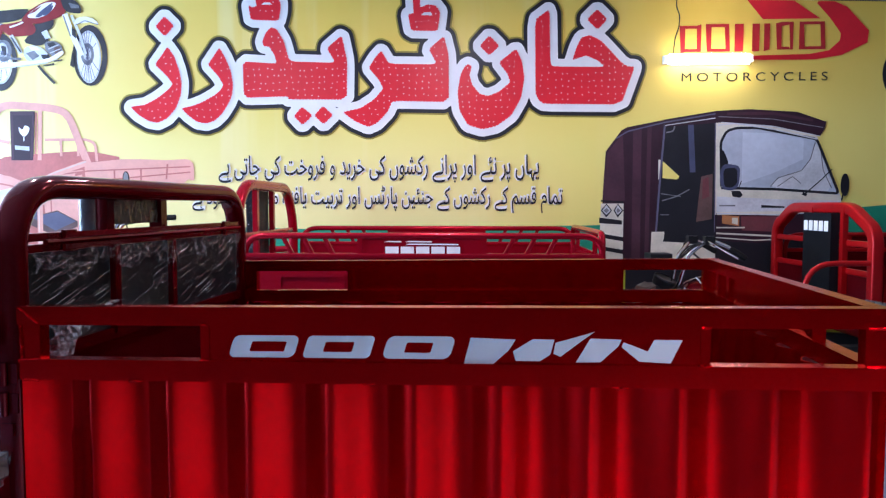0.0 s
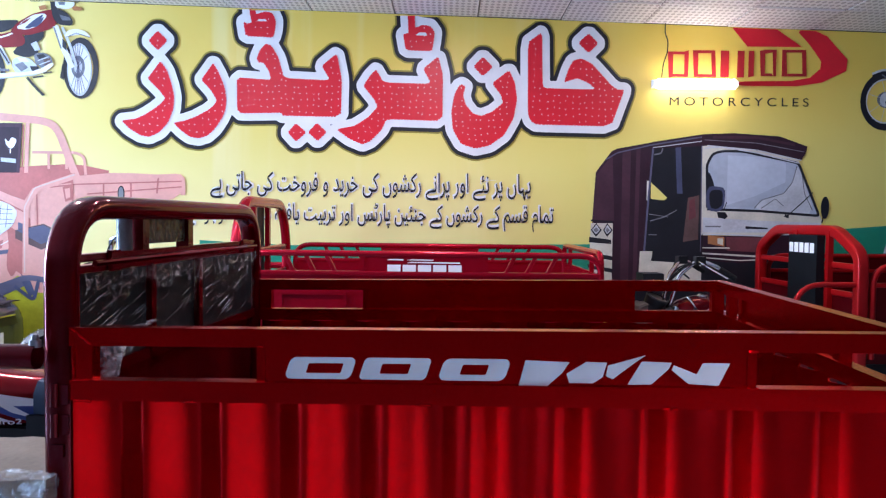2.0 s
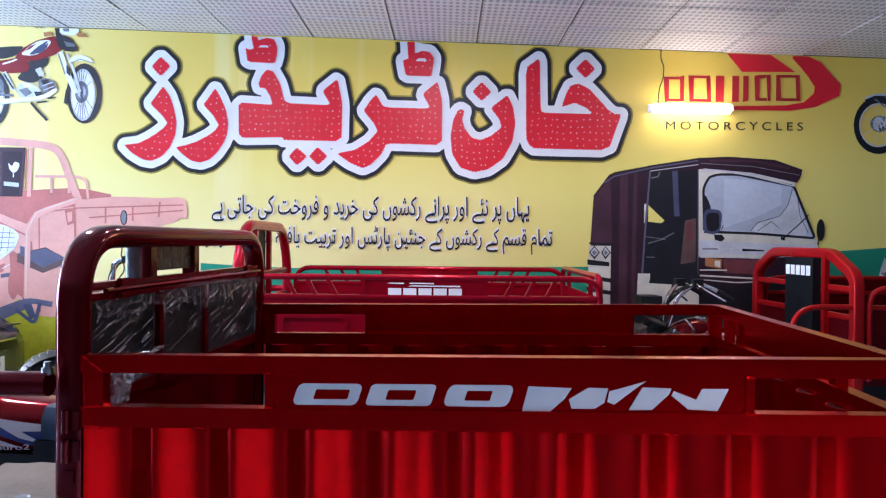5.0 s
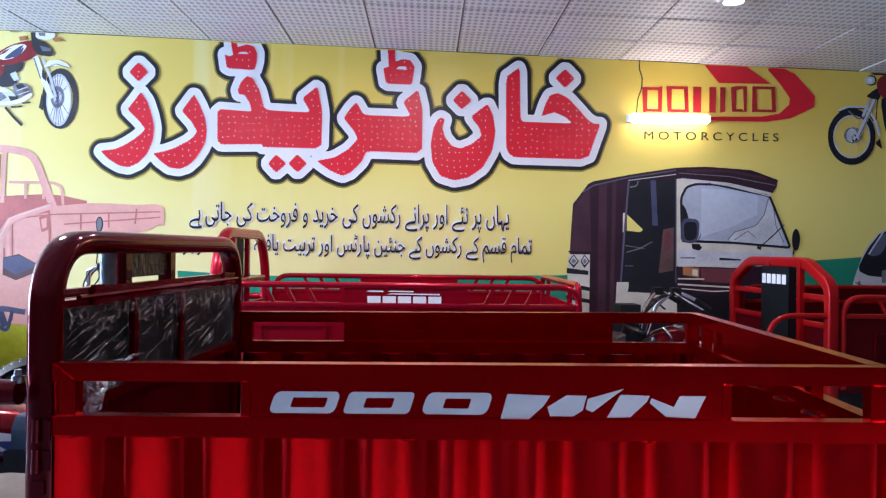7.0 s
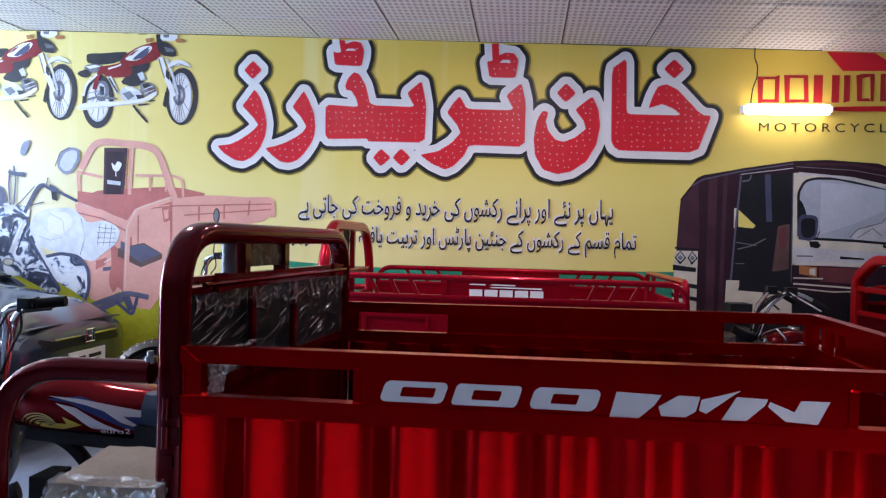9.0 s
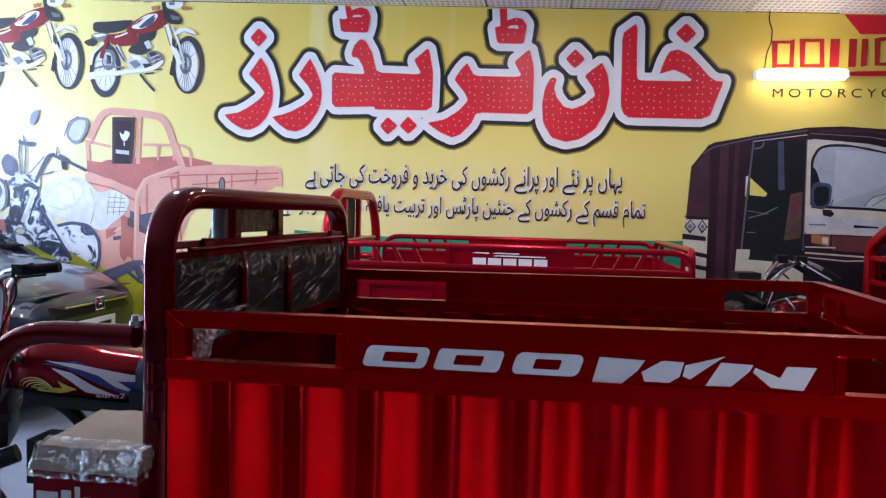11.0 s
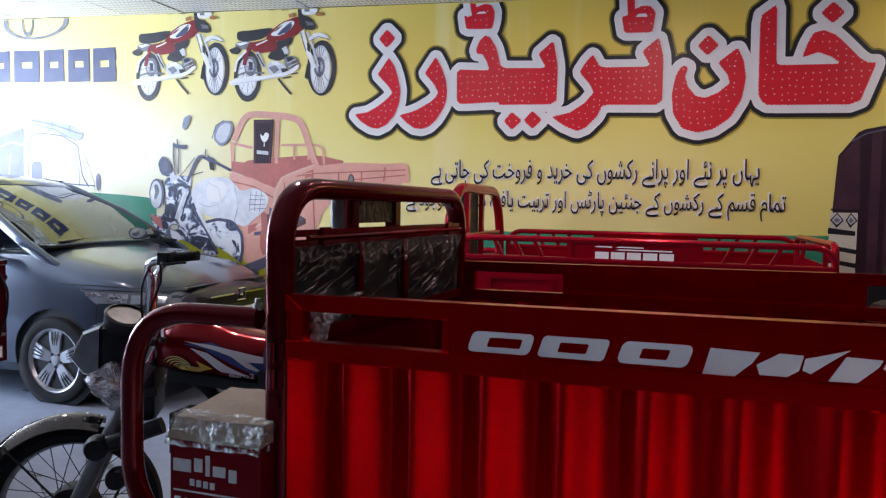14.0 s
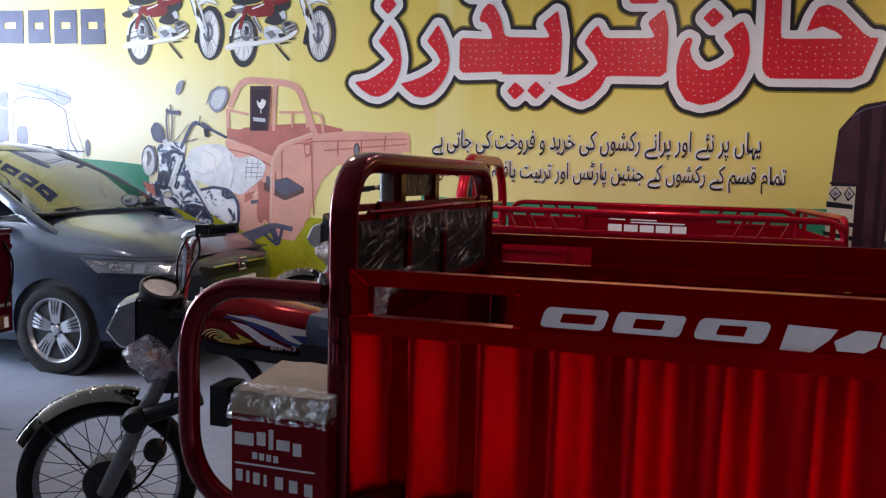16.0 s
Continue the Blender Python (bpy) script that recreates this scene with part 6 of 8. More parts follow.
def tank_half(x):
    """Half width, half height and middle height of the tank along x."""
    t = (x + 0.70) / 0.46                       # 0 at the steering head, 1 at the seat
    w = 0.130 * (1 - 0.45 * t ** 2.2) * min(1, 0.55 + 2.2 * max(0, t + 0.02)) ** 0.6
    top = 0.945 + 0.02 * math.sin(min(1, t * 1.6) * math.pi) - 0.065 * max(0, t - 0.35) - 0.02 * (1 - min(1, t * 4))
    low = 0.775 - 0.015 * t
    return w, (top - low) / 2, (top + low) / 2


def tank_side(x, z):
    w, h, zc = tank_half(x)
    s = max(0.0, 1 - min(1.0, abs((z - zc) / h)) ** 2.6) ** (1 / 2.6)
    return -w * s


def motor_front(root, m, steer=18.0, far_grip=True, lens=None, low=False, tank=None):
    """m places the bike in the loader's own frame."""
    def put(name, bm, mat, label="", parent=None, smooth=True, bevel=0.0):
        if bevel:
            sharp = [e for e in bm.edges if len(e.link_faces) == 2 and e.calc_face_angle(0) > 0.5]
            bmesh.ops.bevel(bm, geom=sharp, offset=bevel, segments=2, affect="EDGES", profile=0.6)
        bmesh.ops.transform(bm, matrix=m, verts=bm.verts)
        return part(name, bm, mat, parent or root, label, smooth)

    head = Vector((-0.755, 0, 0.86))
    axle = Vector((-1.03, 0, 0.288))
    turn = Matrix.Translation(head) @ Matrix.Rotation(radians(steer), 4, "Z") @ Matrix.Translation(-head)

    def st(bm):
        bmesh.ops.transform(bm, matrix=turn, verts=bm.verts)
        return bm

    wheel = Matrix.Translation(axle)
    tyre = put("front_wheel", st(lathe(B(), [(0.235, -0.026), (0.262, -0.036), (0.283, -0.026), (0.290, 0), (0.283, 0.026), (0.262, 0.036), (0.235, 0.026)], 48, wheel, True)), RUBBER, "black tyre on a chrome spoked wheel")
    put("rim", st(lathe(B(), [(0.228, -0.022), (0.240, -0.027), (0.240, 0.027), (0.228, 0.022), (0.220, 0)], 48, wheel, True)), RIM, "", tyre)
    put("hub", st(lathe(B(), [(0.001, -0.06), (0.03, -0.06), (0.032, -0.045), (0.078, -0.04), (0.082, -0.02), (0.082, 0.03), (0.03, 0.045), (0.001, 0.05)], 28, wheel)), DARK, "dark drum brake hub", tyre)
    for i in range(36):
        a = 2 * math.pi * i / 36
        b = a + (0.55 if i % 2 else -0.55)
        sy = -0.028 if i % 4 < 2 else 0.028
        p = axle + Vector((0.075 * math.cos(b), sy, 0.075 * math.sin(b)))
        q = axle + Vector((0.222 * math.cos(a), sy * 0.2, 0.222 * math.sin(a)))
        put("spoke", st(tube(B(), [p, q], 0.0016, 4)), DARK, "", tyre)
    # chrome mudguard: an arched strip over the wheel
    bm = B()
    rings = []
    for i in range(25):
        a = radians(150 - 78 * i / 24)
        rad = 0.300
        ring = []
        for k in range(9):
            s = -1 + 2 * k / 8
            r = rad + 0.038 * (1 - s * s) - 0.010
            ring.append(axle + Vector((r * math.cos(a), 0.056 * s, r * math.sin(a))))
        for k in range(8, -1, -1):
            s = -1 + 2 * k / 8
            r = rad - 0.013 + 0.038 * (1 - s * s)
            ring.append(axle + Vector((r * math.cos(a), 0.054 * s, r * math.sin(a))))
        rings.append(ring)
    put("front_mudguard", st(loft(bm, rings)), MUDGUARD, "smoky chrome front mudguard with lamp glints as white dots")
    # rows of white dots: lamp reflections on the chrome, built as small shapes
    for i in range(9):
        a = radians(140 - 66 * i / 8)
        for y in (-0.03, 0.0):
            c = axle + Vector(((0.329 - 0.011 * (y < 0)) * math.cos(a), y, (0.329 - 0.011 * (y < 0)) * math.sin(a)))
            put("lamp_glint", st(lathe(B(), [(0.001, -0.003), (0.003, -0.001), (0.003, 0.001), (0.001, 0.003)], 8, Matrix.Translation(c))), DECAL)
    put("mudguard_stay", st(tube(B(), [axle + Vector((0, -0.055, 0.0)), axle + Vector((-0.20, -0.06, 0.235))], 0.004, 6)), DARK)
    # fork legs with suspension arms
    for s in (-1, 1):
        y = 0.085 * s
        put("fork_leg", st(tube(B(), [(-1.03, y, 0.27), (-0.90, y, 0.55), (-0.77, y, 0.80)], 0.026, 12)), FORKS, "grey fork leg in clear film")
        put("fork_slider", st(tube(B(), [(-0.80, y, 0.75), (-0.735, y, 0.90)], 0.019, 12)), CHROME)
    put("link_arm", st(tube(B(), [(-0.92, -0.115, 0.53), (-0.72, -0.13, 0.60)], 0.028, 12)), BLACK, "black rubber-capped link arm")
    put("link_cap", st(lathe(B(), [(0.001, -0.03), (0.034, -0.028), (0.042, -0.01), (0.042, 0.02), (0.03, 0.035), (0.001, 0.036)], 18, pose(-0.925, -0.125, 0.53))), BLACK)
    put("link_cap", st(lathe(B(), [(0.001, -0.03), (0.030, -0.028), (0.036, -0.01), (0.036, 0.02), (0.001, 0.036)], 18, pose(-0.865, -0.125, 0.425))), BLACK)
    put("brake_cable", st(tube(B(), [(-1.01, -0.07, 0.25), (-0.90, -0.10, 0.30), (-0.83, -0.12, 0.45), (-0.80, -0.10, 0.70)], 0.005, 6, 0.08)), BLACK)
    # lamp, dial, bagged horn
    lamp = put("headlight", st(box(B(), -0.93, -0.80, -0.085, 0.085, 0.745, 0.925)), BLACK, "square headlight with clear bevelled lens", bevel=0.03)
    rings = []
    for y in (-0.088, -0.07, 0.07, 0.088):
        e = 1.0 if abs(y) < 0.08 else 0.9
        rings.append([(-0.925 - (x * e), y, 0.84 + z * e) for x, z in ((0.0, 0.088), (0.055, 0.066), (0.095, -0.02), (0.055, -0.075), (0.005, -0.088))])
    put("lens", st(loft(B(), rings)), lens or LENS, "", lamp, False)
    place = Matrix.Translation((-0.850, -0.045, 0.945)) @ pose(0, 0, 0, -64, 0, 38)
    dial = put("speedometer", st(lathe(B(), [(0.001, 0.075), (0.040, 0.072), (0.066, 0.03), (0.072, -0.015), (0.062, -0.02)], 24, place)), BLACK, "black round speedometer bowl")
    put("dial", st(lathe(B(), [(0.001, -0.012), (0.063, -0.012)], 24, place)), DIAL, "", dial)
    bm = B()
    bmesh.ops.create_icosphere(bm, subdivisions=3, radius=1.0)
    for v in bm.verts:
        k = 1.0 - 0.55 * max(0.0, v.co.z) - 0.35 * max(0.0, -v.co.z)
        v.co = Vector((v.co.x * 0.092 * k - 0.02 * v.co.z, v.co.y * 0.034 * k, v.co.z * 0.078))
    bmesh.ops.transform(bm, matrix=pose(-0.875, -0.10, 0.725, 0, 14, 0), verts=bm.verts)
    put("bagged_indicator", st(crumple(bm, 0.018, 3)), BAG, "indicator in a crumpled pinkish plastic bag", smooth=False)
    put("indicator", st(lathe(B(), [(0.001, -0.03), (0.022, -0.02), (0.024, 0.01), (0.012, 0.03), (0.001, 0.04)], 14, pose(-0.875, -0.08, 0.735))), AMBER)
    # box added to stand for the black reservoir and cables here
    put("front_clutter", st(box(B(), -0.86, -0.745, -0.10, 0.10, 0.60, 0.86)), BLACK, "black block for the clutter behind the headlight", bevel=0.03)
    put("fork_yoke", st(box(B(), -0.82, -0.70, -0.11, 0.11, 0.86, 0.885)), DARK, bevel=0.008)
    put("lower_yoke", st(box(B(), -0.86, -0.74, -0.11, 0.11, 0.69, 0.72)), DARK, bevel=0.008)
    # handlebar
    near = [(-0.545, -0.077, 1.168), (-0.675, -0.105, 1.152), (-0.730, -0.085, 1.130), (-0.738, -0.055, 1.075), (-0.765, -0.045, 0.90)]
    far = [(-0.790, 0.00, 0.90), (-0.765, 0.005, 1.09), (-0.745, 0.03, 1.135)]
    if far_grip:
        far += [(-0.62, 0.20, 1.165), (-0.50, 0.22, 1.170)]
    if low:
        near = [(-0.41, -0.147, 1.095), (-0.50, -0.13, 1.155), (-0.60, -0.10, 1.195), (-0.70, -0.06, 1.10), (-0.755, -0.045, 0.90)]
        far = [(-0.775, 0.02, 0.90), (-0.73, 0.06, 1.08), (-0.62, 0.16, 1.18), (-0.54, 0.20, 1.16), (-0.45, 0.22, 1.11)]
    bars = put("handlebar", tube(B(), bend(near + far, 0.03, 5), 0.0135, 10), CHROME, "chrome handlebar swept back")
    if low:
        put("grip", sweep(B(), [(-0.39, -0.150, 1.083), (-0.48, -0.133, 1.143)], circle(0.0175, 12)), RUBBER, "black rubber grip", bars)
        put("grip", sweep(B(), [(-0.44, 0.222, 1.104), (-0.54, 0.20, 1.158)], circle(0.0175, 12)), RUBBER, "black rubber grip", bars)
        put("switch_box", box(B(), -0.625, -0.565, -0.135, -0.085, 1.165, 1.215), BLACK, "", bars, bevel=0.01)
        put("switch_box", box(B(), -0.64, -0.58, 0.13, 0.19, 1.155, 1.205), BLACK, "", bars, bevel=0.01)
        put("lever", tube(B(), [(-0.61, -0.13, 1.19), (-0.60, -0.175, 1.17), (-0.45, -0.185, 1.085)], 0.006, 6, 0.03), CHROME, "", bars)
        put("lever", tube(B(), [(-0.64, 0.14, 1.175), (-0.68, 0.12, 1.15), (-0.56, 0.15, 1.06)], 0.006, 6, 0.03), BLACK, "", bars)
        put("dial_pod", box(B(), -0.93, -0.80, -0.075, 0.075, 1.02, 1.105), BLACK, "black instrument pod", bevel=0.02)
        for k in range(3):
            put("cable", tube(B(), [(-0.60, -0.11 + 0.03 * k, 1.18), (-0.70 - 0.02 * k, -0.13, 1.15), (-0.80, -0.09, 1.03), (-0.80, -0.03, 0.85)], 0.0045, 6, 0.06), BLACK)
    else:
        put("grip", sweep(B(), [(-0.618, -0.092, 1.159), (-0.575, -0.084, 1.164), (-0.537, -0.0755, 1.169)], circle(0.0160, 12)), RUBBER, "black rubber grip", bars)
    if not low:
        put("grip_collar", sweep(B(), [(-0.622, -0.0935, 1.1585), (-0.612, -0.0910, 1.1597)], circle(0.021, 12)), RUBBER, "", bars)
    if far_grip and not low:
        put("grip", sweep(B(), [(-0.62, 0.20, 1.165), (-0.49, 0.222, 1.170)], circle(0.0175, 12)), RUBBER, "black rubber grip", bars)
    if not low:
        put("switch_box", box(B(), -0.662, -0.626, -0.120, -0.080, 1.135, 1.176), BLACK, "", bars, bevel=0.008)
    if not low:
        put("lever", tube(B(), [(-0.645, -0.11, 1.148), (-0.635, -0.140, 1.140), (-0.555, -0.112, 1.148)], 0.004, 6, 0.03), BLACK, "", bars)
    if not low:
        put("clutch_cable", tube(B(), [(-0.65, -0.12, 1.14), (-0.640, -0.125, 1.085), (-0.69, -0.09, 1.045), (-0.75, -0.06, 0.95), (-0.79, -0.05, 0.80)], 0.004, 6, 0.05), BLACK)
    if not low:
        put("throttle_cable", tube(B(), [(-0.70, -0.10, 1.140), (-0.752, -0.085, 1.07), (-0.776, -0.06, 0.98), (-0.78, -0.03, 0.85)], 0.004, 6, 0.05), BLACK)
    # tank, seat, engine, frame
    bm = B()
    rings = []
    for i in range(19):
        x = -0.715 + 0.475 * i / 18
        w, h, zc = tank_half(max(x, -0.70))
        e = 1.0 if 0 < i < 18 else 0.55
        ring = []
        for k in range(28):
            a = 2 * math.pi * k / 28
            c, s = math.cos(a), math.sin(a)
            ring.append((x, w * e * math.copysign(abs(c) ** 0.77, c), zc + h * e * math.copysign(abs(s) ** 0.77, s)))
        rings.append(ring)
    fuel = put("fuel_tank", loft(bm, rings), tank or TANK, "glossy red fuel tank with white, blue and yellow stripes")

    def decal(mat, pts, lift):
        bm = B()
        f = bm.faces.new([bm.verts.new((x, 0, z)) for x, z in pts])
        bmesh.ops.triangulate(bm, faces=[f], ngon_method="EAR_CLIP")
        for _ in range(3):
            bmesh.ops.subdivide_edges(bm, edges=bm.edges[:], cuts=1, use_grid_fill=True)
        for v in bm.verts:
            v.co.y = tank_side(v.co.x, v.co.z) - lift
        put("tank_stripe", bm, mat, "", fuel)

    decal(BLUE_DECAL, [(-0.56, 0.885), (-0.49, 0.875), (-0.33, 0.80), (-0.26, 0.78), (-0.26, 0.83), (-0.36, 0.86), (-0.46, 0.895)], 0.003)
    decal(DECAL, [(-0.55, 0.895), (-0.46, 0.888), (-0.30, 0.858), (-0.26, 0.852), (-0.26, 0.835), (-0.34, 0.838), (-0.44, 0.870)], 0.005)
    decal(DECAL, [(-0.53, 0.875), (-0.47, 0.862), (-0.40, 0.82), (-0.34, 0.79), (-0.43, 0.80), (-0.47, 0.835)], 0.005)
    decal(DECAL, [(-0.40, 0.862), (-0.34, 0.842), (-0.27, 0.795), (-0.34, 0.82)], 0.0065)
    decal(YELLOW_DECAL, [(-0.60, 0.815), (-0.50, 0.812), (-0.51, 0.835), (-0.455, 0.81), (-0.52, 0.792), (-0.58, 0.797)], 0.006)
    for k in range(5):
        r0, r1 = 0.058 - 0.0095 * k, 0.0535 - 0.0095 * k
        arc = [(-0.585 + 0.004 * k + r0 * math.cos(radians(q)), 0.800 + r0 * 0.78 * math.sin(radians(q))) for q in range(15, 166, 15)]
        arc += [(-0.585 + 0.004 * k + r1 * math.cos(radians(q)), 0.800 + r1 * 0.78 * math.sin(radians(q))) for q in range(165, 14, -15)]
        decal(GOLD, arc, 0.008)
    word = lettering("tank_word", "euro2", fuel, DECAL, pose(-0.405, 0, 0.783, 90), 0.088, 0.03, 0.0004, "white slanted lettering", 1.0, 0.3, 0.019)
    for v in word.data.vertices:
        v.co.y = tank_side(v.co.x, v.co.z) - 0.010
    word.data.transform(m)
    cap = put("tank_cap", lathe(B(), [(0.001, -0.016), (0.03, -0.015), (0.036, -0.005), (0.04, 0.01)], 20, pose(-0.53, 0, 0.958, -90)), CHROME, "chrome tank cap", fuel)
    put("key_cover", lathe(B(), [(0.001, -0.03), (0.012, -0.03), (0.014, -0.014)], 12, pose(-0.515, -0.01, 0.958, -90)), BLACK, "", fuel)
    put("choke_lever", tube(B(), [(-0.66, -0.09, 0.965), (-0.635, -0.13, 0.925), (-0.625, -0.14, 0.90)], 0.006, 8), CHROME)
    put("lever_ball", lathe(B(), [(0.001, -0.012), (0.011, -0.006), (0.012, 0.004), (0.001, 0.012)], 10, pose(-0.625, -0.14, 0.897)), BLACK)
    bm = B()
    rings = []
    for i in range(9):
        t = i / 8
        w, zt = 0.09 + 0.05 * t, 0.905 - 0.01 * t
        rings.append([(-0.285 + 0.28 * t, y * w, zt - 0.09 + 0.09 * zz) for y, zz in ((-1, 0), (-1, 0.6), (-0.75, 0.95), (0, 1.04), (0.75, 0.95), (1, 0.6), (1, 0))])
    put("seat", loft(bm, rings), SEAT, "blue-grey vinyl seat")
    put("seat_base", box(B(), -0.30, 0.0, -0.10, 0.10, 0.70, 0.812), DARK, bevel=0.01)
    put("engine_block", box(B(), -0.30, 0.02, -0.12, 0.12, 0.30, 0.56), DARK, "black engine under the tank", bevel=0.03)
    for k in range(6):
        put("cooling_fin", box(B(), -0.28, -0.10, -0.085, 0.085, 0.575 + 0.022 * k, 0.583 + 0.022 * k), DARK)
    put("cylinder", box(B(), -0.25, -0.13, -0.06, 0.06, 0.56, 0.70), DARK, bevel=0.01)
    put("carburettor", lathe(B(), [(0.001, -0.05), (0.03, -0.05), (0.03, 0.03), (0.001, 0.03)], 14, pose(-0.33, -0.03, 0.66)), STEEL)
    put("frame_tube", tube(B(), [(-0.74, 0, 0.80), (-0.52, 0, 0.70), (-0.40, 0, 0.42), (-0.30, 0, 0.28), (0.1, 0, 0.30)], 0.022, 10, 0.08), DARK)
    put("splash_flap", box(B(), -0.585, -0.525, -0.16, -0.05, 0.535, 0.665), RUBBER, "black rubber flap", bevel=0.004)
    put("tank_rail", bar(B(), (-0.66, -0.06, 0.765), (-0.28, -0.06, 0.745), 0.03, 0.04), DARK)
    put("frame_tube", tube(B(), [(-0.74, 0, 0.84), (-0.45, 0, 0.76), (0.0, 0, 0.70)], 0.025, 10), DARK)


FRONT = LOADER.inverted() @ pose(-1.04, 2.06, 0)
motor_front(loader, FRONT, steer=29.0, far_grip=False)


# the bent guard pipe, side box and hinge of the near loader
def world_part(name, bm, mat, label="", smooth=True, bevel=0.0):
    if bevel:
        sharp = [e for e in bm.edges if len(e.link_faces) == 2 and e.calc_face_angle(0) > 0.5]
        bmesh.ops.bevel(bm, geom=sharp, offset=bevel, segments=2, affect="EDGES", profile=0.6)
    bmesh.ops.transform(bm, matrix=LOADER.inverted(), verts=bm.verts)
    return part(name, bm, mat, loader, label, smooth)


gy = 1.4934
guard = bend([(-1.045, gy, 1.0658), (-1.4211, gy, 1.0658), (-1.4211, gy, 0.5001), (-0.9816, gy, 0.4615)], 0.20, 10)
world_part("guard_pipe", sweep(B(), guard, squarish(0.053, 0.053, 0.45, 4)), ARCH, "bent red guard pipe round the foot space")
world_part("pipe_bolt", lathe(B(), [(0.001, -0.018), (0.007, -0.018), (0.008, -0.006), (0.012, -0.005), (0.012, 0.01)], 10, pose(-1.05, gy, 1.0958, -90)), STEEL)
world_part("side_box", box(B(), -1.2762, -1.0203, 1.4595, 1.7349, 0.4518, 0.7561), BOX_SHADED, "red steel side box with painted white writing bars", bevel=0.006)
bm = box(B(), -1.2791, -1.0222, 1.4499, 1.7349, 0.758, 0.8049)
for v in bm.verts:
    if v.co.z > 0.7989:
        v.co.z += 0.016 if v.co.y > 1.5417 else 0.0
        v.co.y += 0.03 if v.co.y < 1.5417 else 0.0
bmesh.ops.subdivide_edges(bm, edges=bm.edges[:], cuts=5, use_grid_fill=True)
world_part("box_cushion", crumple(bm, 0.006, 1), CARD, "cardboard-covered cushion on the side box")
bm = box(B(), -1.2849, -1.0164, 1.4451, 1.4951, 0.7436, 0.8107)
for v in bm.verts:
    if v.co.z > 0.8047:
        v.co.y += 0.028
        v.co.z += 0.004 if v.co.y > 1.4851 else 0.0
bmesh.ops.subdivide_edges(bm, edges=bm.edges[:], cuts=9, use_grid_fill=True)
world_part("cushion_film", crumple(bm, 0.006, 5), WRAP, "crumpled clear film wrap", smooth=False)
PAINT = material("hand_painted_white", (0.75, 0.74, 0.73), 0.6, vary=0.2, scale=60)
for x0, x1, z0, z1 in ((-1.2666, -1.2154, 0.6759, 0.7068), (-1.2057, -1.1825, 0.6798, 0.7126), (-1.1729, -1.1613, 0.6721, 0.7223), (-1.1516, -1.1169, 0.674, 0.6991), (-1.1072, -1.0859, 0.6643, 0.6953), (-1.2183, -1.2057, 0.6431, 0.6595), (-1.199, -1.1864, 0.6421, 0.6585), (-1.1796, -1.1671, 0.6412, 0.6576), (-1.1603, -1.1478, 0.6402, 0.6566), (-1.2666, -1.0492, 0.6257, 0.6296), (-1.2637, -1.2463, 0.5822, 0.6112), (-1.2347, -1.227, 0.5803, 0.6093), (-1.2154, -1.198, 0.5784, 0.6073), (-1.1864, -1.1787, 0.5764, 0.6054), (-1.1555, -1.1342, 0.5735, 0.6044), (-1.1169, -1.0956, 0.5697, 0.6006), (-1.0763, -1.055, 0.5658, 0.5967)):
    world_part("painted_bar", box(B(), x0, x1, 1.4571, 1.461, z0, z1), PAINT, smooth=False)
for z0 in (0.955, 0.890):
    bm = B()
    tube(bm, [(0.022, -0.010, z0), (0.022, -0.010, z0 + 0.05)], 0.009, 10)
    bed("hinge", bm, ARCH)
    bed("hinge_leaf", box(B(), 0.008, 0.050, -0.005, 0.0, z0 + 0.004, z0 + 0.046), ARCH, bevel=0.002)
bed("latch", box(B(), 0.012, 0.04, -0.010, 0.0, 0.845, 0.872), ARCH, bevel=0.004)


# loose stretch film over the headboard's boards
for k, (a, b) in enumerate(((0.065, 0.395), (0.425, 0.715), (0.745, WID - 0.065))):
    bm = B()
    n = 14
    rows = [[bm.verts.new((hb + 0.012, a + (b - a) * i / n, 1.02 + 0.21 * j / n)) for i in range(n + 1)] for j in range(n + 1)]
    skin(bm, rows, closed=False, caps=False)
    bed("board_film", crumple(bm, 0.007, 11 + k), STRETCH, "loose clear film over the board", smooth=False)
bm = B()
for i in range(61):
    y = 0.065 + (WID - 0.13) * i / 60
    low = 1.182 + 0.018 * math.sin(i * 0.55) + 0.01 * math.sin(i * 1.7)
    for j in range(5):
        bm.verts.new((hb + 0.021 + 0.006 * math.sin(i * 2.3 + j), y, low + (1.236 - low) * j / 4))
bm.verts.ensure_lookup_table()
for i in range(60):
    for j in range(4):
        bm.faces.new([bm.verts[k] for k in (i * 5 + j, i * 5 + 5 + j, i * 5 + 6 + j, i * 5 + 1 + j)])
bed("film_hem", crumple(bm, 0.006, 31), HEM, "crinkled upper edge of the clear film", smooth=False)
bm = B()
n = 12
rows = [[bm.verts.new((hb + 0.05 + 0.012 * math.sin(i * 1.7 + j), 0.075 + 0.05 * (i / n) + 0.24 * (i / n) * (j / n) ** 1.6, 0.985 + 0.11 * j / n)) for i in range(n + 1)] for j in range(0, n + 1)]
skin(bm, rows, closed=False, caps=False)
bed("hanging_film", crumple(bm, 0.008, 21), TORN, "torn end of clear film", smooth=False)


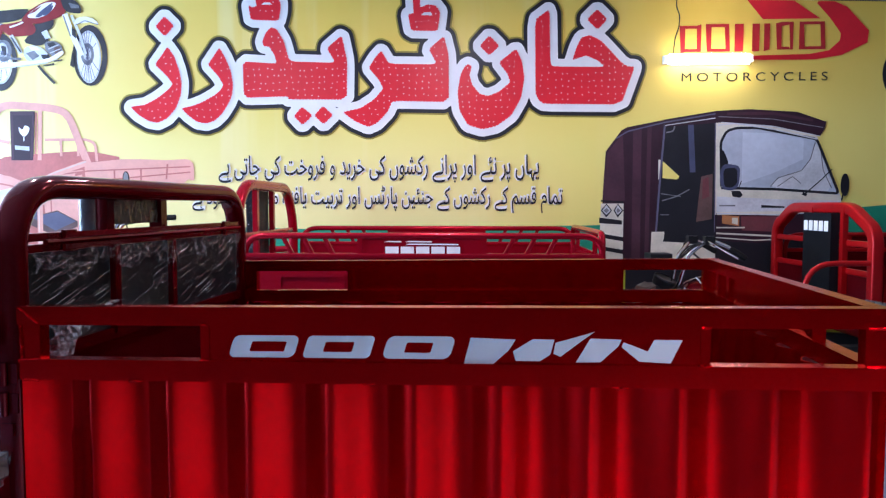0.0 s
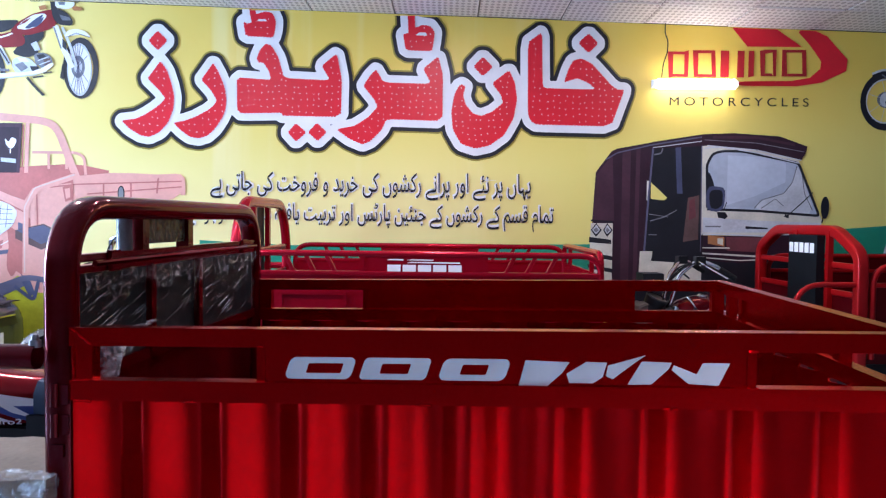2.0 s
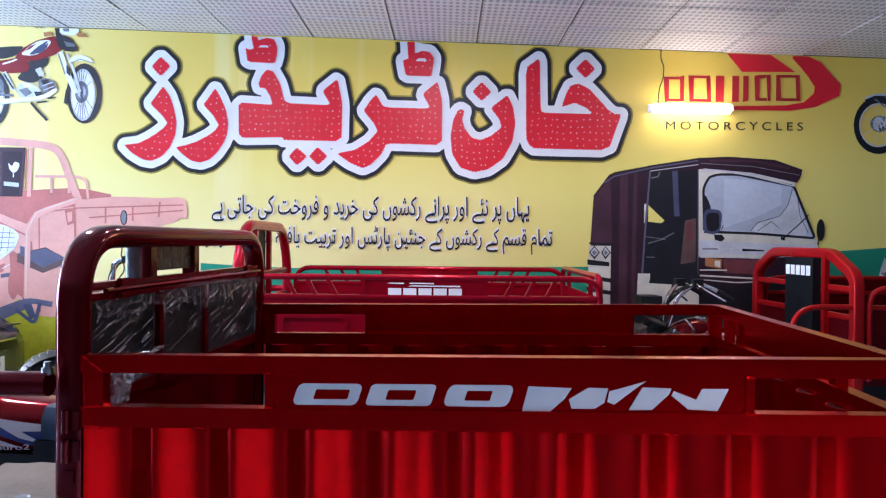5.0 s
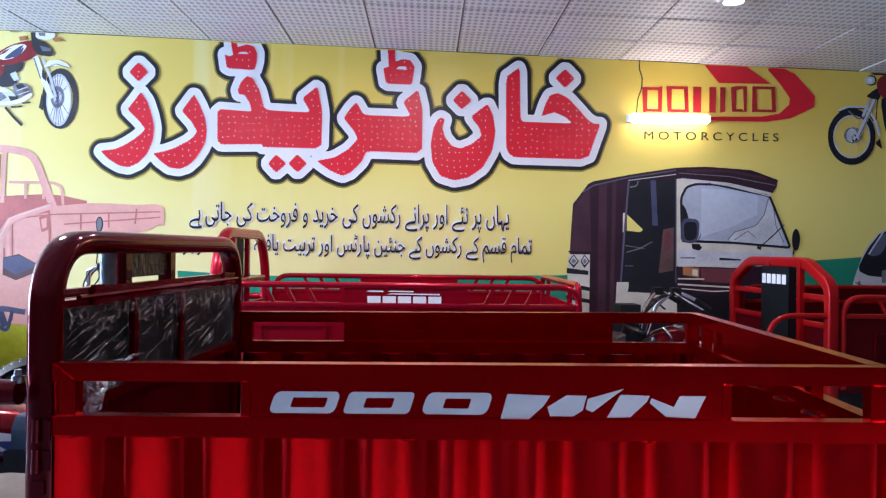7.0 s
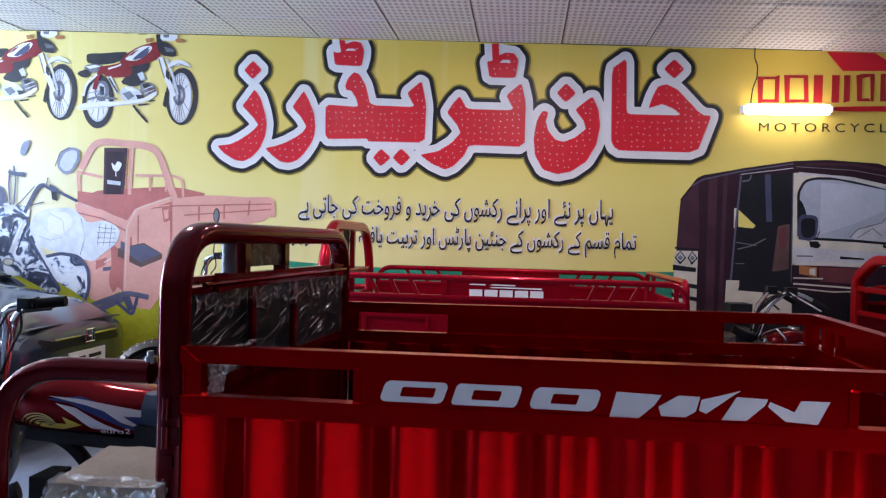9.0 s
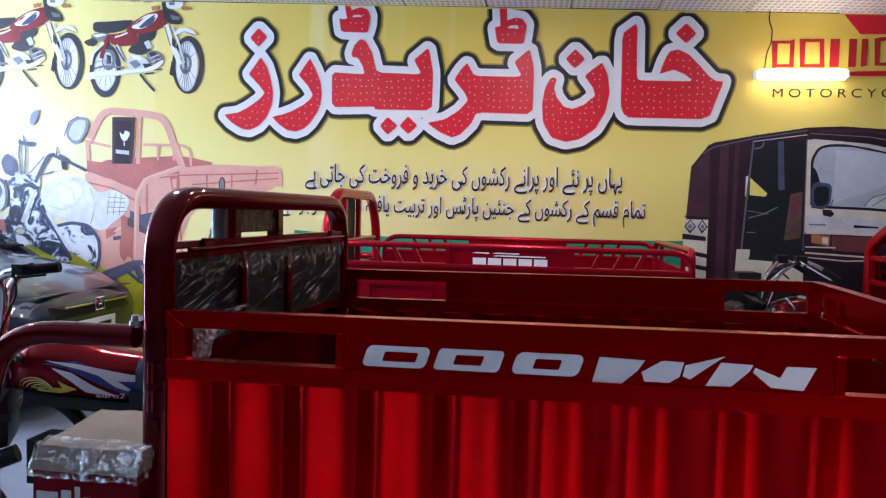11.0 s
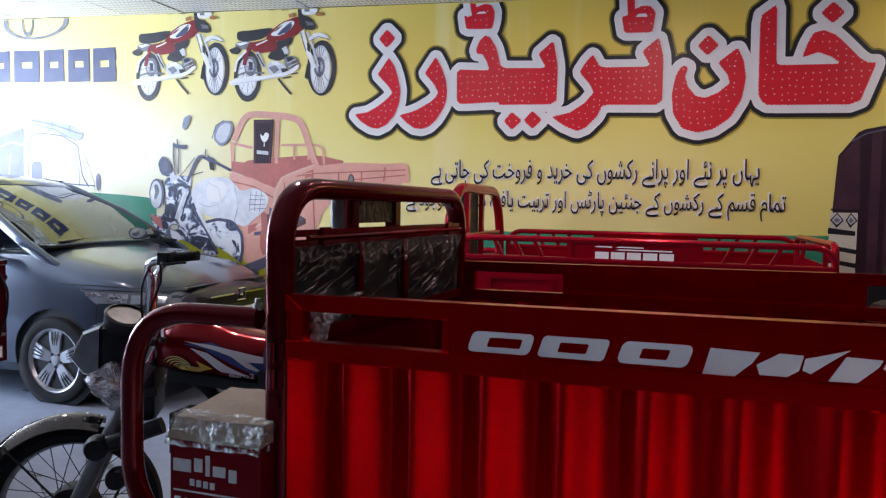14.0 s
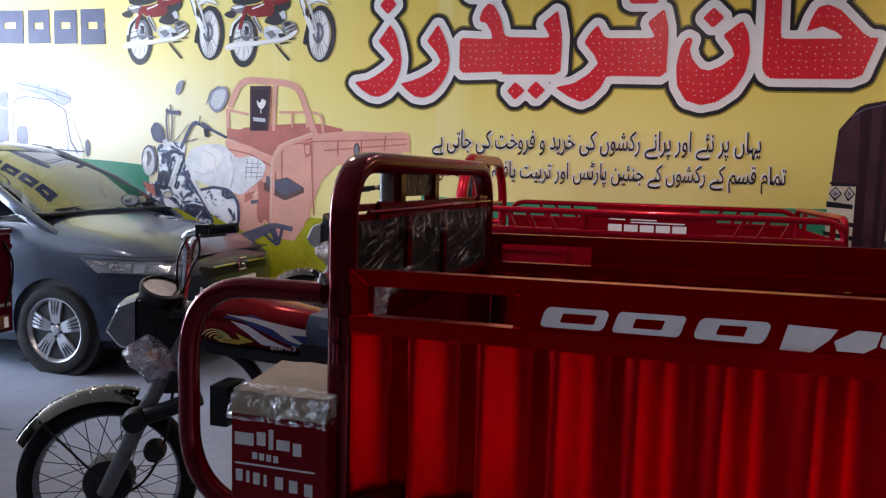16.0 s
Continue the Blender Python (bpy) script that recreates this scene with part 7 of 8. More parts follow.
# ---- the two loaders parked behind ----
def rail_loader(name, label, m, mat, width, length, rail, arch_top, lean=0.0, plate=(0.62, 1.28), mark=None, pad_label="dark backrest pad in clear film", sheet=None, section=0.42, pad=None, film=True, guards=(0, 1), guard=0.045):
    """A loader with a pipe-railed bed; m stands at the near foot of its headboard."""
    root = thing(name, m, label, "loader")
    sheet = sheet or mat
    base = 0.62
    low = rail - 0.105
    for v, face in ((0.0, -1), (width, 1)):
        y0, y1 = (v, v + 0.03) if face < 0 else (v - 0.03, v)
        ym = (y0 + y1) / 2
        part("pipe_rail", tube(B(), [(0.06, ym, base), (0.06, ym, rail), (length - 0.03, ym, rail), (length - 0.03, ym, base)], 0.017, 10, 0.11), mat, root, "round-cornered pipe rail")
        part("middle_rail", bar(B(), (0.07, ym, low), (length - 0.04, ym, low), 0.03, 0.026), mat, root)
        for k, x in enumerate((0.30, 0.41, 0.52)):
            part("slanted_bar", bar(B(), (x + 0.02, ym, low), (x - 0.035, ym, rail), 0.022, 0.022), mat, root)
            part("slanted_bar", bar(B(), (length - x - 0.02, ym, low), (length - x + 0.035, ym, rail), 0.022, 0.022), mat, root)
        part("name_plate", box(B(), plate[0], plate[1], ym - 0.006, ym + 0.006, low, rail - 0.012), sheet, root)
        for x in plate:
            part("plate_post", box(B(), x - 0.014, x + 0.014, ym - 0.013, ym + 0.013, low, rail - 0.01), mat, root, bevel=0.003)
        part("side_sheet", box(B(), 0.06, length - 0.04, ym - 0.005, ym + 0.005, base, low), sheet, root)
        # pressed frames on the side sheet
        for a, b in ((0.24, 0.60), (0.72, 1.18), (1.30, length - 0.16)):
            bm = B()
            f = 0.018
            ys = (ym - 0.017, ym - 0.0055) if face < 0 else (ym + 0.0055, ym + 0.017)
            box(bm, a, b, ys[0], ys[1], low - 0.115, low - 0.115 + f)
            box(bm, a, b, ys[0], ys[1], base + 0.03, base + 0.03 + f)
            box(bm, a, a + f, ys[0], ys[1], base + 0.03 + f, low - 0.115)
            box(bm, b - f, b, ys[0], ys[1], base + 0.03 + f, low - 0.115)
            part("pressed_frame", bm, sheet, root, smooth=False)
    part("bed_floor", box(B(), 0.05, length - 0.03, 0.032, width - 0.032, base - 0.03, base), sheet, root)
    xt = length - 0.03
    part("tail_rail", tube(B(), [(xt, 0.03, base), (xt, 0.03, rail + 0.012), (xt, width - 0.03, rail + 0.012), (xt, width - 0.03, base)], 0.018, 10, 0.07), mat, root)
    part("tail_sheet", box(B(), xt - 0.006, xt + 0.006, 0.05, width - 0.05, base, rail - 0.10), sheet, root)
    for v in (0.28, width - 0.28):
        part("tail_post", box(B(), xt - 0.012, xt + 0.012, v - 0.013, v + 0.013, rail - 0.10, rail), mat, root, bevel=0.003)
    # headboard arch, posts and pad
    arch = bend([(0.0, 0.03, base - 0.05), (0.0, 0.03, rail + 0.06), (0.0, 0.03 + lean, arch_top), (0.0, width - 0.03 - lean, arch_top), (0.0, width - 0.03, rail + 0.06), (0.0, width - 0.03, base - 0.05)], 0.13 if section > 0.3 else 0.07, 8)
    part("arch_pipe", sweep(B(), arch, squarish(0.062, 0.062, section, 4)), mat, root, "rounded pipe arch of the headboard")
    for z in (rail - 0.01, rail - 0.17):
        part("cross_rail", bar(B(), (0.0, 0.05, z), (0.0, width - 0.05, z), 0.028, 0.034), mat, root)
    part("front_sheet", box(B(), -0.004, 0.004, 0.05, width - 0.05, base, rail - 0.17), sheet, root)
    vc, half = pad or (width / 2, 0.15)
    for v in (vc - half - 0.02, vc + half + 0.02):
        part("backrest_post", box(B(), -0.035, -0.005, v - 0.018, v + 0.018, rail - 0.3, arch_top), mat, root, bevel=0.004)
    rest = part("backrest_pad", box(B(), -0.085, -0.037, vc - half, vc + half, rail - 0.30, arch_top - 0.03), BOARD, root, pad_label, bevel=0.012)
    bm = box(B(), -0.092, -0.03, vc - half - 0.007, vc + half + 0.007, rail - 0.30, arch_top - 0.022)
    bmesh.ops.subdivide_edges(bm, edges=bm.edges[:], cuts=6, use_grid_fill=True)
    if film:
        part("pad_film", crumple(bm, 0.004, 8), STRETCH, rest, "clear film", smooth=False)
    # guard pipes beside the foot space, chassis, wheels
    for v in [(0.03, width - 0.03)[k] for k in guards]:
        part("guard_pipe", sweep(B(), bend([(0.0, v, 1.03), (-0.36, v, 1.03), (-0.40, v, 0.55), (0.0, v, 0.50)], 0.15, 6), squarish(guard, guard, 0.45, 3)), mat, root, "bent guard pipe")
    for v in (vc - 0.2, vc + 0.2):
        part("chassis_beam", box(B(), -0.3, length - 0.1, v - 0.03, v + 0.03, 0.46, 0.54), DARK, root)
    part("rear_axle", tube(B(), [(length * 0.62, 0.1, 0.27), (length * 0.62, width - 0.1, 0.27)], 0.04), DARK, root)
    for v in (0.14, width - 0.14):
        w = part("rear_wheel", lathe(B(), [(0.15, -0.05), (0.22, -0.06), (0.265, -0.05), (0.27, 0), (0.265, 0.05), (0.22, 0.06), (0.15, 0.05)], 24, pose(length * 0.62, v, 0.27), True), RUBBER, root)
        part("rim", lathe(B(), [(0.001, -0.02), (0.13, -0.02), (0.155, -0.05), (0.155, 0.05), (0.13, 0.02), (0.001, 0.02)], 20, pose(length * 0.62, v, 0.27)), STEEL, w)
    return root


# maroon loader whose name plate carries white bars
second = rail_loader("railed_loader", "maroon three-wheeled loader with pipe rails and a white-marked plate", pose(-1.32, 3.86, 0), MAROON_LIT := material("maroon_gloss", (0.42, 0.006, 0.020), 0.24, metal=0.5, coat=0.2, spec=0.15, vary=0.15, scale=4), 1.30, 1.98, 1.178, 1.455, 0.17, (0.68, 1.335))
motor_front(second, pose(-0.17, 0.62, 0.09))
loop = [(-0.845 + 0.018 * math.cos(radians(q)), 0.56, 1.50 + 0.042 * math.sin(radians(q))) for q in range(0, 360, 20)]
mirror = part("mirror", tube(B(), loop, 0.0035, 6, closed=True), BLACK, second, "small mirror seen on edge, with a black rim")
part("glass", lathe(B(), [(0.001, -0.003), (0.015, -0.003), (0.015, 0.003), (0.001, 0.003)], 16, Matrix.Translation((-0.845, 0.56, 1.50)) @ Matrix.Diagonal((1, 1, 2.6, 1))), ALLOY, mirror)
part("stalk", tube(B(), [(-0.845, 0.56, 1.46), (-0.85, 0.56, 1.38), (-0.86, 0.56, 1.26)], 0.004, 6), BLACK, mirror)
for v in (0.50, 0.70):
    coil = [(-1.05 + 0.12 * k / 48 + 0.024 * math.cos(k * 0.8), v + 0.024 * math.sin(k * 0.8), 0.62 + 0.15 * k / 48) for k in range(49)]
    part("fork_spring", tube(B(), coil, 0.006, 6), BRIGHT, second, "red coil spring")
for k in range(5):
    a = 0.815 + 0.081 * k
    bm = B()
    flat(bm, [(a, 1.062), (a + 0.070, 1.062), (a + 0.070, 1.122), (a, 1.122)], 0.0055)
    part("plate_mark", bm, DECAL, second, "white block mark", smooth=False)
for k, (a, b, z) in enumerate(((0.81, 0.90, 1.146), (0.92, 1.06, 1.146), (0.92, 1.20, 1.132))):
    bm = B()
    flat(bm, [(a, z), (b, z - 0.002), (b, z + 0.005), (a + 0.02, z + 0.006)], 0.0055)
    part("plate_mark", bm, DECAL, second, "white stripe mark", smooth=False)

# bright red loader by the printed rickshaw
# sheets in MAROON: shade on the side boards put into their colour
third = rail_loader("bright_loader", "bright red three-wheeled loader with a black marked backrest", pose(2.09, 4.0, 0, 0, 0, 2.3), BRIGHT, 1.25, 1.9, 1.135, 1.325, 0.25, (0.5, 1.4),
                    pad_label="black backrest with white block marks", sheet=MAROON, section=0.18, pad=(0.50, 0.165), film=False, guards=(0,), guard=0.030)
motor_front(third, pose(-0.12, 0.62, -0.06), steer=10.0, lens=DIAL, low=True, tank=ARCH)
for k in range(5):
    bm = B()
    v = 0.652 - 0.061 * k
    bm.faces.new([bm.verts.new((-0.088, v - dv, z)) for dv, z in ((0.0, 1.188), (0.048, 1.188), (0.048, 1.248), (0.0, 1.248))])
    part("pad_mark", bm, DECAL, third, "white block mark", smooth=False)
for k in range(7):
    part("spring_coil", lathe(B(), [(0.006, -0.009), (0.013, -0.007), (0.014, 0.006), (0.007, 0.009)], 12, Matrix.Translation((-0.07 + 0.022 * k, -0.03, 0.832 - 0.004 * k)) @ pose(0, 0, 0, 0, 0, 90), True), STEEL, third)


# ---- the parked saloon ----
CAR_PAINT = material("slate_blue_metallic", (0.028, 0.043, 0.072), 0.30, metal=0.5, coat=1.0, vary=0.1, scale=3)
def car_glass():
    m = bpy.data.materials.new("tinted_glass")
    m.use_nodes = True
    nt = m.node_tree
    nt.nodes.remove(nt.nodes["Principled BSDF"])
    fr = nt.nodes.new("ShaderNodeFresnel")
    fr.inputs["IOR"].default_value = 2.1
    tr = nt.nodes.new("ShaderNodeBsdfTransparent")
    tr.inputs["Color"].default_value = (0.20, 0.23, 0.22, 1)
    gl = nt.nodes.new("ShaderNodeBsdfGlossy")
    gl.inputs["Roughness"].default_value = 0.03
    mx = nt.nodes.new("ShaderNodeMixShader")
    nt.links.new(fr.outputs[0], mx.inputs[0])
    nt.links.new(tr.outputs[0], mx.inputs[1])
    nt.links.new(gl.outputs[0], mx.inputs[2])
    nt.links.new(mx.outputs[0], nt.nodes["Material Output"].inputs["Surface"])
    return m


GLASS = car_glass()
MIRROR_BLACK = material("gloss_black", (0.012, 0.013, 0.016), 0.25, spec=0.35, vary=0.1)
CY = 4.50
car = thing("car", pose(-4.0, CY, 0), "slate-blue four-door saloon car parked against the banner wall", "car")
HUBS = (0.05, -2.52)
# x from the front axle, half width, bottom, shoulder height, top height
STATIONS = [(0.925, 0.34, 0.38, 0.60, 0.66), (0.89, 0.50, 0.27, 0.66, 0.74), (0.82, 0.62, 0.21, 0.71, 0.79), (0.67, 0.715, 0.18, 0.77, 0.86), (0.45, 0.775, 0.17, 0.83, 0.93),
            (0.02, 0.79, 0.17, 0.90, 1.00), (-0.26, 0.79, 0.17, 0.95, 1.045), (-1.0, 0.79, 0.17, 0.96, 0.99), (-2.0, 0.79, 0.18, 0.98, 1.0),
            (-2.6, 0.785, 0.19, 1.0, 1.06), (-3.1, 0.75, 0.22, 1.0, 1.09), (-3.34, 0.66, 0.32, 0.92, 1.0)]


def body_ring(x, w, zb, zs, zt):
    half = [(0.0, zb), (w * 0.86, zb), (w * 0.97, zb + 0.08), (w, zb + 0.30), (w * 0.985, (zb + 0.3 + zs) / 2 + 0.04), (w * 0.95, zs - 0.02), (w * 0.90, zs + 0.02),
            (w * 0.72, zs + (zt - zs) * 0.62), (w * 0.40, zs + (zt - zs) * 0.93), (0.0, zt)]
    return [(x, -y, z) for y, z in half] + [(x, y, z) for y, z in half[-2:0:-1]]


def smooth_stations(rows, n):
    """Rows spread finer along their first value with an eased curve."""
    out = []
    for i in range(len(rows) - 1):
        p0, p1, p2, p3 = rows[max(0, i - 1)], rows[i], rows[i + 1], rows[min(len(rows) - 1, i + 2)]
        for k in range(n):
            t = k / n
            out.append(tuple(0.5 * (2 * b + (c - a) * t + (2 * a - 5 * b + 4 * c - d) * t * t + (3 * b - a - 3 * c + d) * t ** 3) for a, b, c, d in zip(p0, p1, p2, p3)))
    return out + [rows[-1]]


bm = loft(B(), [body_ring(*s) for s in smooth_stations(STATIONS, 4)])
shell = obj("shell", bm, CAR_PAINT, True)
cut_bm = B()
for hx in HUBS:
    for s in (-1, 1):
        lathe(cut_bm, [(0.001, -0.2), (0.330, -0.2), (0.330, 0.2), (0.001, 0.2)], 40, pose(hx, s * 0.74, 0.30))
bmesh.ops.remove_doubles(cut_bm, verts=cut_bm.verts, dist=0.0015)
cutter = obj("cutter", cut_bm, CAR_PAINT)
mod = shell.modifiers.new("arches", "BOOLEAN")
mod.object, mod.operation, mod.solver = cutter, "DIFFERENCE", "EXACT"
me = bpy.data.meshes.new_from_object(shell.evaluated_get(bpy.context.evaluated_depsgraph_get()))
bpy.data.objects.remove(shell)
bpy.data.objects.remove(cutter)
me.materials.clear()
me.materials.append(CAR_PAINT)
me.set_sharp_from_angle(angle=radians(40))
body = new("body", me)
body.parent = car
tagged(body, "slate-blue body with bonnet and wings")
for hx in HUBS:
    for s in (-1, 1):
        part("wheel_well", lathe(B(), [(0.34, -0.16), (0.34, 0.16), (0.001, 0.16)], 30, Matrix.Translation((hx, s * 0.60, 0.31)) @ Matrix.Diagonal((1, s, 1, 1))), BLACK, car)


def car_wheel(hx, s):
    m = Matrix.Translation((hx, s * 0.70, 0.291)) @ (Matrix.Identity(4) if s < 0 else Matrix.Rotation(math.pi, 4, "Z"))
    ty = part("wheel", lathe(B(), [(0.212, -0.085), (0.24, -0.092), (0.275, -0.085), (0.290, -0.06), (0.292, 0.0), (0.290, 0.06), (0.275, 0.085), (0.212, 0.085)], 48, m, True), RUBBER, car, "road tyre on a five-spoke alloy wheel")
    part("rim", lathe(B(), [(0.188, -0.05), (0.203, -0.080), (0.218, -0.086), (0.218, 0.08), (0.19, 0.06)], 40, m), ALLOY, ty)
    part("brake_disc", lathe(B(), [(0.001, 0.0), (0.14, 0.0), (0.185, 0.01)], 28, m), DARK, ty)
    part("hub", lathe(B(), [(0.001, -0.075), (0.028, -0.074), (0.034, -0.066), (0.062, -0.062), (0.066, -0.03)], 24, m), ALLOY, ty)
    for k in range(5):
        a = 2 * math.pi * k / 5 + math.pi / 2
        out, across = Vector((math.cos(a), 0, math.sin(a))), Vector((-math.sin(a), 0, math.cos(a)))

        def plank(r0, h0, r1, h1, c0, c1, y0, y1, bow):
            rings = []
            for t in (0.0, 0.5, 1.0):
                r, h, c = r0 + (r1 - r0) * t, h0 + (h1 - h0) * t, c0 + (c1 - c0) * t
                lift = -bow * math.sin(math.pi * t)
                mid = out * r + across * c
                rings.append([mid - across * h + Vector((0, y1, 0)), mid + across * h + Vector((0, y1, 0)), mid + across * h * 0.85 + Vector((0, y0 + lift, 0)), mid - across * h * 0.85 + Vector((0, y0 + lift, 0))])
            bm = loft(B(), rings)
            bmesh.ops.transform(bm, matrix=m, verts=bm.verts)
            return bm

        part("spoke", plank(0.04, 0.036, 0.206, 0.064, 0, 0, -0.066, -0.030, 0.008), ALLOY, ty, smooth=False)
        for d in (-1, 0, 1):
            part("spoke_slot", plank(0.082, 0.0035, 0.188, 0.0055, 0.013 * d, 0.027 * d, -0.0690, -0.060, 0.0085), DARK, ty, smooth=False)
        c = a + math.pi / 5
        part("lug_nut", lathe(B(), [(0.001, -0.072), (0.009, -0.072), (0.01, -0.055)], 8, m @ Matrix.Translation((0.045 * math.cos(c), 0, 0.045 * math.sin(c)))), BLACK, ty)


for hx in HUBS:
    for s in (-1, 1):
        car_wheel(hx, s)

# roof, pillars and glass: sections across the cabin as (x, half width, height)
ROOF = [(-1.05, 0.545, 1.420), (-1.16, 0.565, 1.472), (-1.45, 0.575, 1.515), (-2.1, 0.575, 1.525), (-2.45, 0.54, 1.46)]
rings = []
for x, w, z in smooth_stations(ROOF, 4):
    rings.append([(x, w * k / 6, z + 0.035 * (1 - (k / 6) ** 2) + dz) for dz, ks in ((0, range(-6, 7)), (-0.02, range(6, -7, -1))) for k in ks])
part("roof", loft(B(), rings), CAR_PAINT, car, "slate-blue roof panel")
for s in (-1, 1):
    part("front_pillar", sweep(B(), [(0.02, s * 0.70, 0.885), (-0.10, s * 0.70, 0.955), (-0.26, s * 0.69, 1.035), (-0.62, s * 0.635, 1.235), (-1.08, s * 0.56, 1.425), (-1.4, s * 0.57, 1.49)], squarish(0.055, 0.075, 0.4, 3)), CAR_PAINT, car)
    part("roof_rail", sweep(B(), [(-1.25, s * 0.585, 1.475), (-1.5, s * 0.60, 1.50), (-2.1, s * 0.605, 1.51), (-2.5, s * 0.58, 1.45), (-2.95, s * 0.66, 1.07)], squarish(0.08, 0.06, 0.4, 3)), CAR_PAINT, car)
    part("door_pillar", sweep(B(), [(-1.45, s * 0.735, 0.985), (-1.52, s * 0.565, 1.475)], squarish(0.07, 0.02, 0.3, 2)), BLACK, car)
    part("belt_trim", sweep(B(), [(-0.45, s * 0.755, 0.985), (-1.5, s * 0.765, 0.985), (-2.7, s * 0.745, 1.02)], squarish(0.018, 0.018, 0.3, 2)), BLACK, car)
    bm = B()
    lo = [(-0.40, s * 0.715, 0.985), (-1.5, s * 0.725, 0.985), (-2.75, s * 0.705, 1.03)]
    hi = [(-1.08, s * 0.600, 1.43), (-1.5, s * 0.612, 1.47), (-2.45, s * 0.600, 1.45)]
    skin(bm, [[bm.verts.new(p) for p in lo], [bm.verts.new(p) for p in hi]], closed=False, caps=False)
    part("side_window", bm, GLASS, car, "tinted side windows").visible_shadow = False
    rings = []
    for o, k in ((0.0, 0.55), (0.02, 0.88), (0.07, 1.0), (0.14, 0.97), (0.18, 0.80), (0.19, 0.45)):
        rings.append([(-0.50 + 0.085 * k * math.copysign(abs(math.cos(q)) ** 0.7, math.cos(q)), s * (0.80 + o), 1.045 + 0.062 * k * math.copysign(abs(math.sin(q)) ** 0.7, math.sin(q))) for q in [2 * math.pi * j / 20 for j in range(20)]])
    mir = part("door_mirror", loft(B(), rings), MIRROR_BLACK, car, "black rounded door mirror")
    part("mirror_arm", bar(B(), (-0.50, s * 0.74, 0.99), (-0.50, s * 0.83, 1.0), 0.05, 0.03), BLACK, mir)


def pane(name, a, b, bow, label):
    """A bowed pane between two rows of (x, half width, height)."""
    bm = B()
    rows = []
    for t in (0, 0.25, 0.5, 0.75, 1):
        x, w, z = (p * (1 - t) + q * t for p, q in zip(a, b))
        rows.append([bm.verts.new((x + bow * (1 - (k / 6) ** 2), w * k / 6, z + 0.03 * math.sin(t * math.pi) + 0.01 * (1 - (k / 6) ** 2))) for k in range(-6, 7)])
    skin(bm, rows, closed=False, caps=False)
    ob = part(name, bm, GLASS, car, label)
    ob.visible_shadow = False
    return ob


pane("windscreen", (-0.17, 0.665, 1.035), (-1.08, 0.53, 1.435), 0.10, "raked windscreen reflecting the banner")
pane("rear_window", (-2.97, 0.62, 1.08), (-2.44, 0.52, 1.455), -0.08, "rear window")
part("scuttle", box(B(), -0.26, -0.10, -0.66, 0.66, 1.015, 1.03), BLACK, car, bevel=0.006)
for y0, y1 in ((-0.55, 0.0), (-0.02, 0.50)):
    part("wiper", tube(B(), [(-0.13, y0, 1.05), (-0.16, y1, 1.075)], 0.009, 6), BLACK, car)
part("dashboard", box(B(), -0.75, -0.28, -0.66, 0.66, 0.80, 0.99), BLACK, car, bevel=0.04)
for s in (-1, 1):
    part("front_seat", box(B(), -1.75, -1.55, s * 0.36 - 0.23, s * 0.36 + 0.23, 0.5, 1.15), SEAT, car, bevel=0.05)
    part("headrest", box(B(), -1.74, -1.64, s * 0.36 - 0.12, s * 0.36 + 0.12, 1.17, 1.32), SEAT, car, bevel=0.04)
part("rear_seat", box(B(), -2.7, -2.5, -0.6, 0.6, 0.5, 1.1), SEAT, car, bevel=0.05)
wheel_bm = tube(B(), [(0.17 * math.cos(a), 0.17 * math.sin(a), 0) for a in [2 * math.pi * i / 20 for i in range(20)]], 0.013, 8, closed=True)
bmesh.ops.transform(wheel_bm, matrix=pose(-0.95, 0.36, 0.98, 0, 65, 0), verts=wheel_bm.verts)
part("steering_wheel", wheel_bm, BLACK, car)

# front face
FINE = smooth_stations(STATIONS, 4)


def on_body(x, z):
    """Half width of the body at a place along it and a height."""
    rows = sorted(FINE)
    for p, q in zip(rows, rows[1:]):
        if p[0] <= x <= q[0]:
            t = (x - p[0]) / max(1e-6, q[0] - p[0])
            half = [(-y, zz) for _, y, zz in body_ring(*(u * (1 - t) + v * t for u, v in zip(p, q)))[1:10]]
            for (ya, za), (yb, zb) in zip(half, half[1:]):
                if za <= z <= zb:
                    return ya + (yb - ya) * (z - za) / max(1e-6, zb - za)
    return 0.5


def skin_panel(s, x0, x1, low, high, lift):
    """A thin panel lying on the body's side between two heights."""
    bm = B()
    rows = []
    for i in range(25):
        x = x0 + (x1 - x0) * i / 24
        zs = [low(x) + (high(x) - low(x)) * k / 4 for k in range(5)]
        rows.append([bm.verts.new((x + lift * 0.6, s * (on_body(x, z) + lift), z)) for z in zs])
    skin(bm, rows, closed=False, caps=False)
    return bm


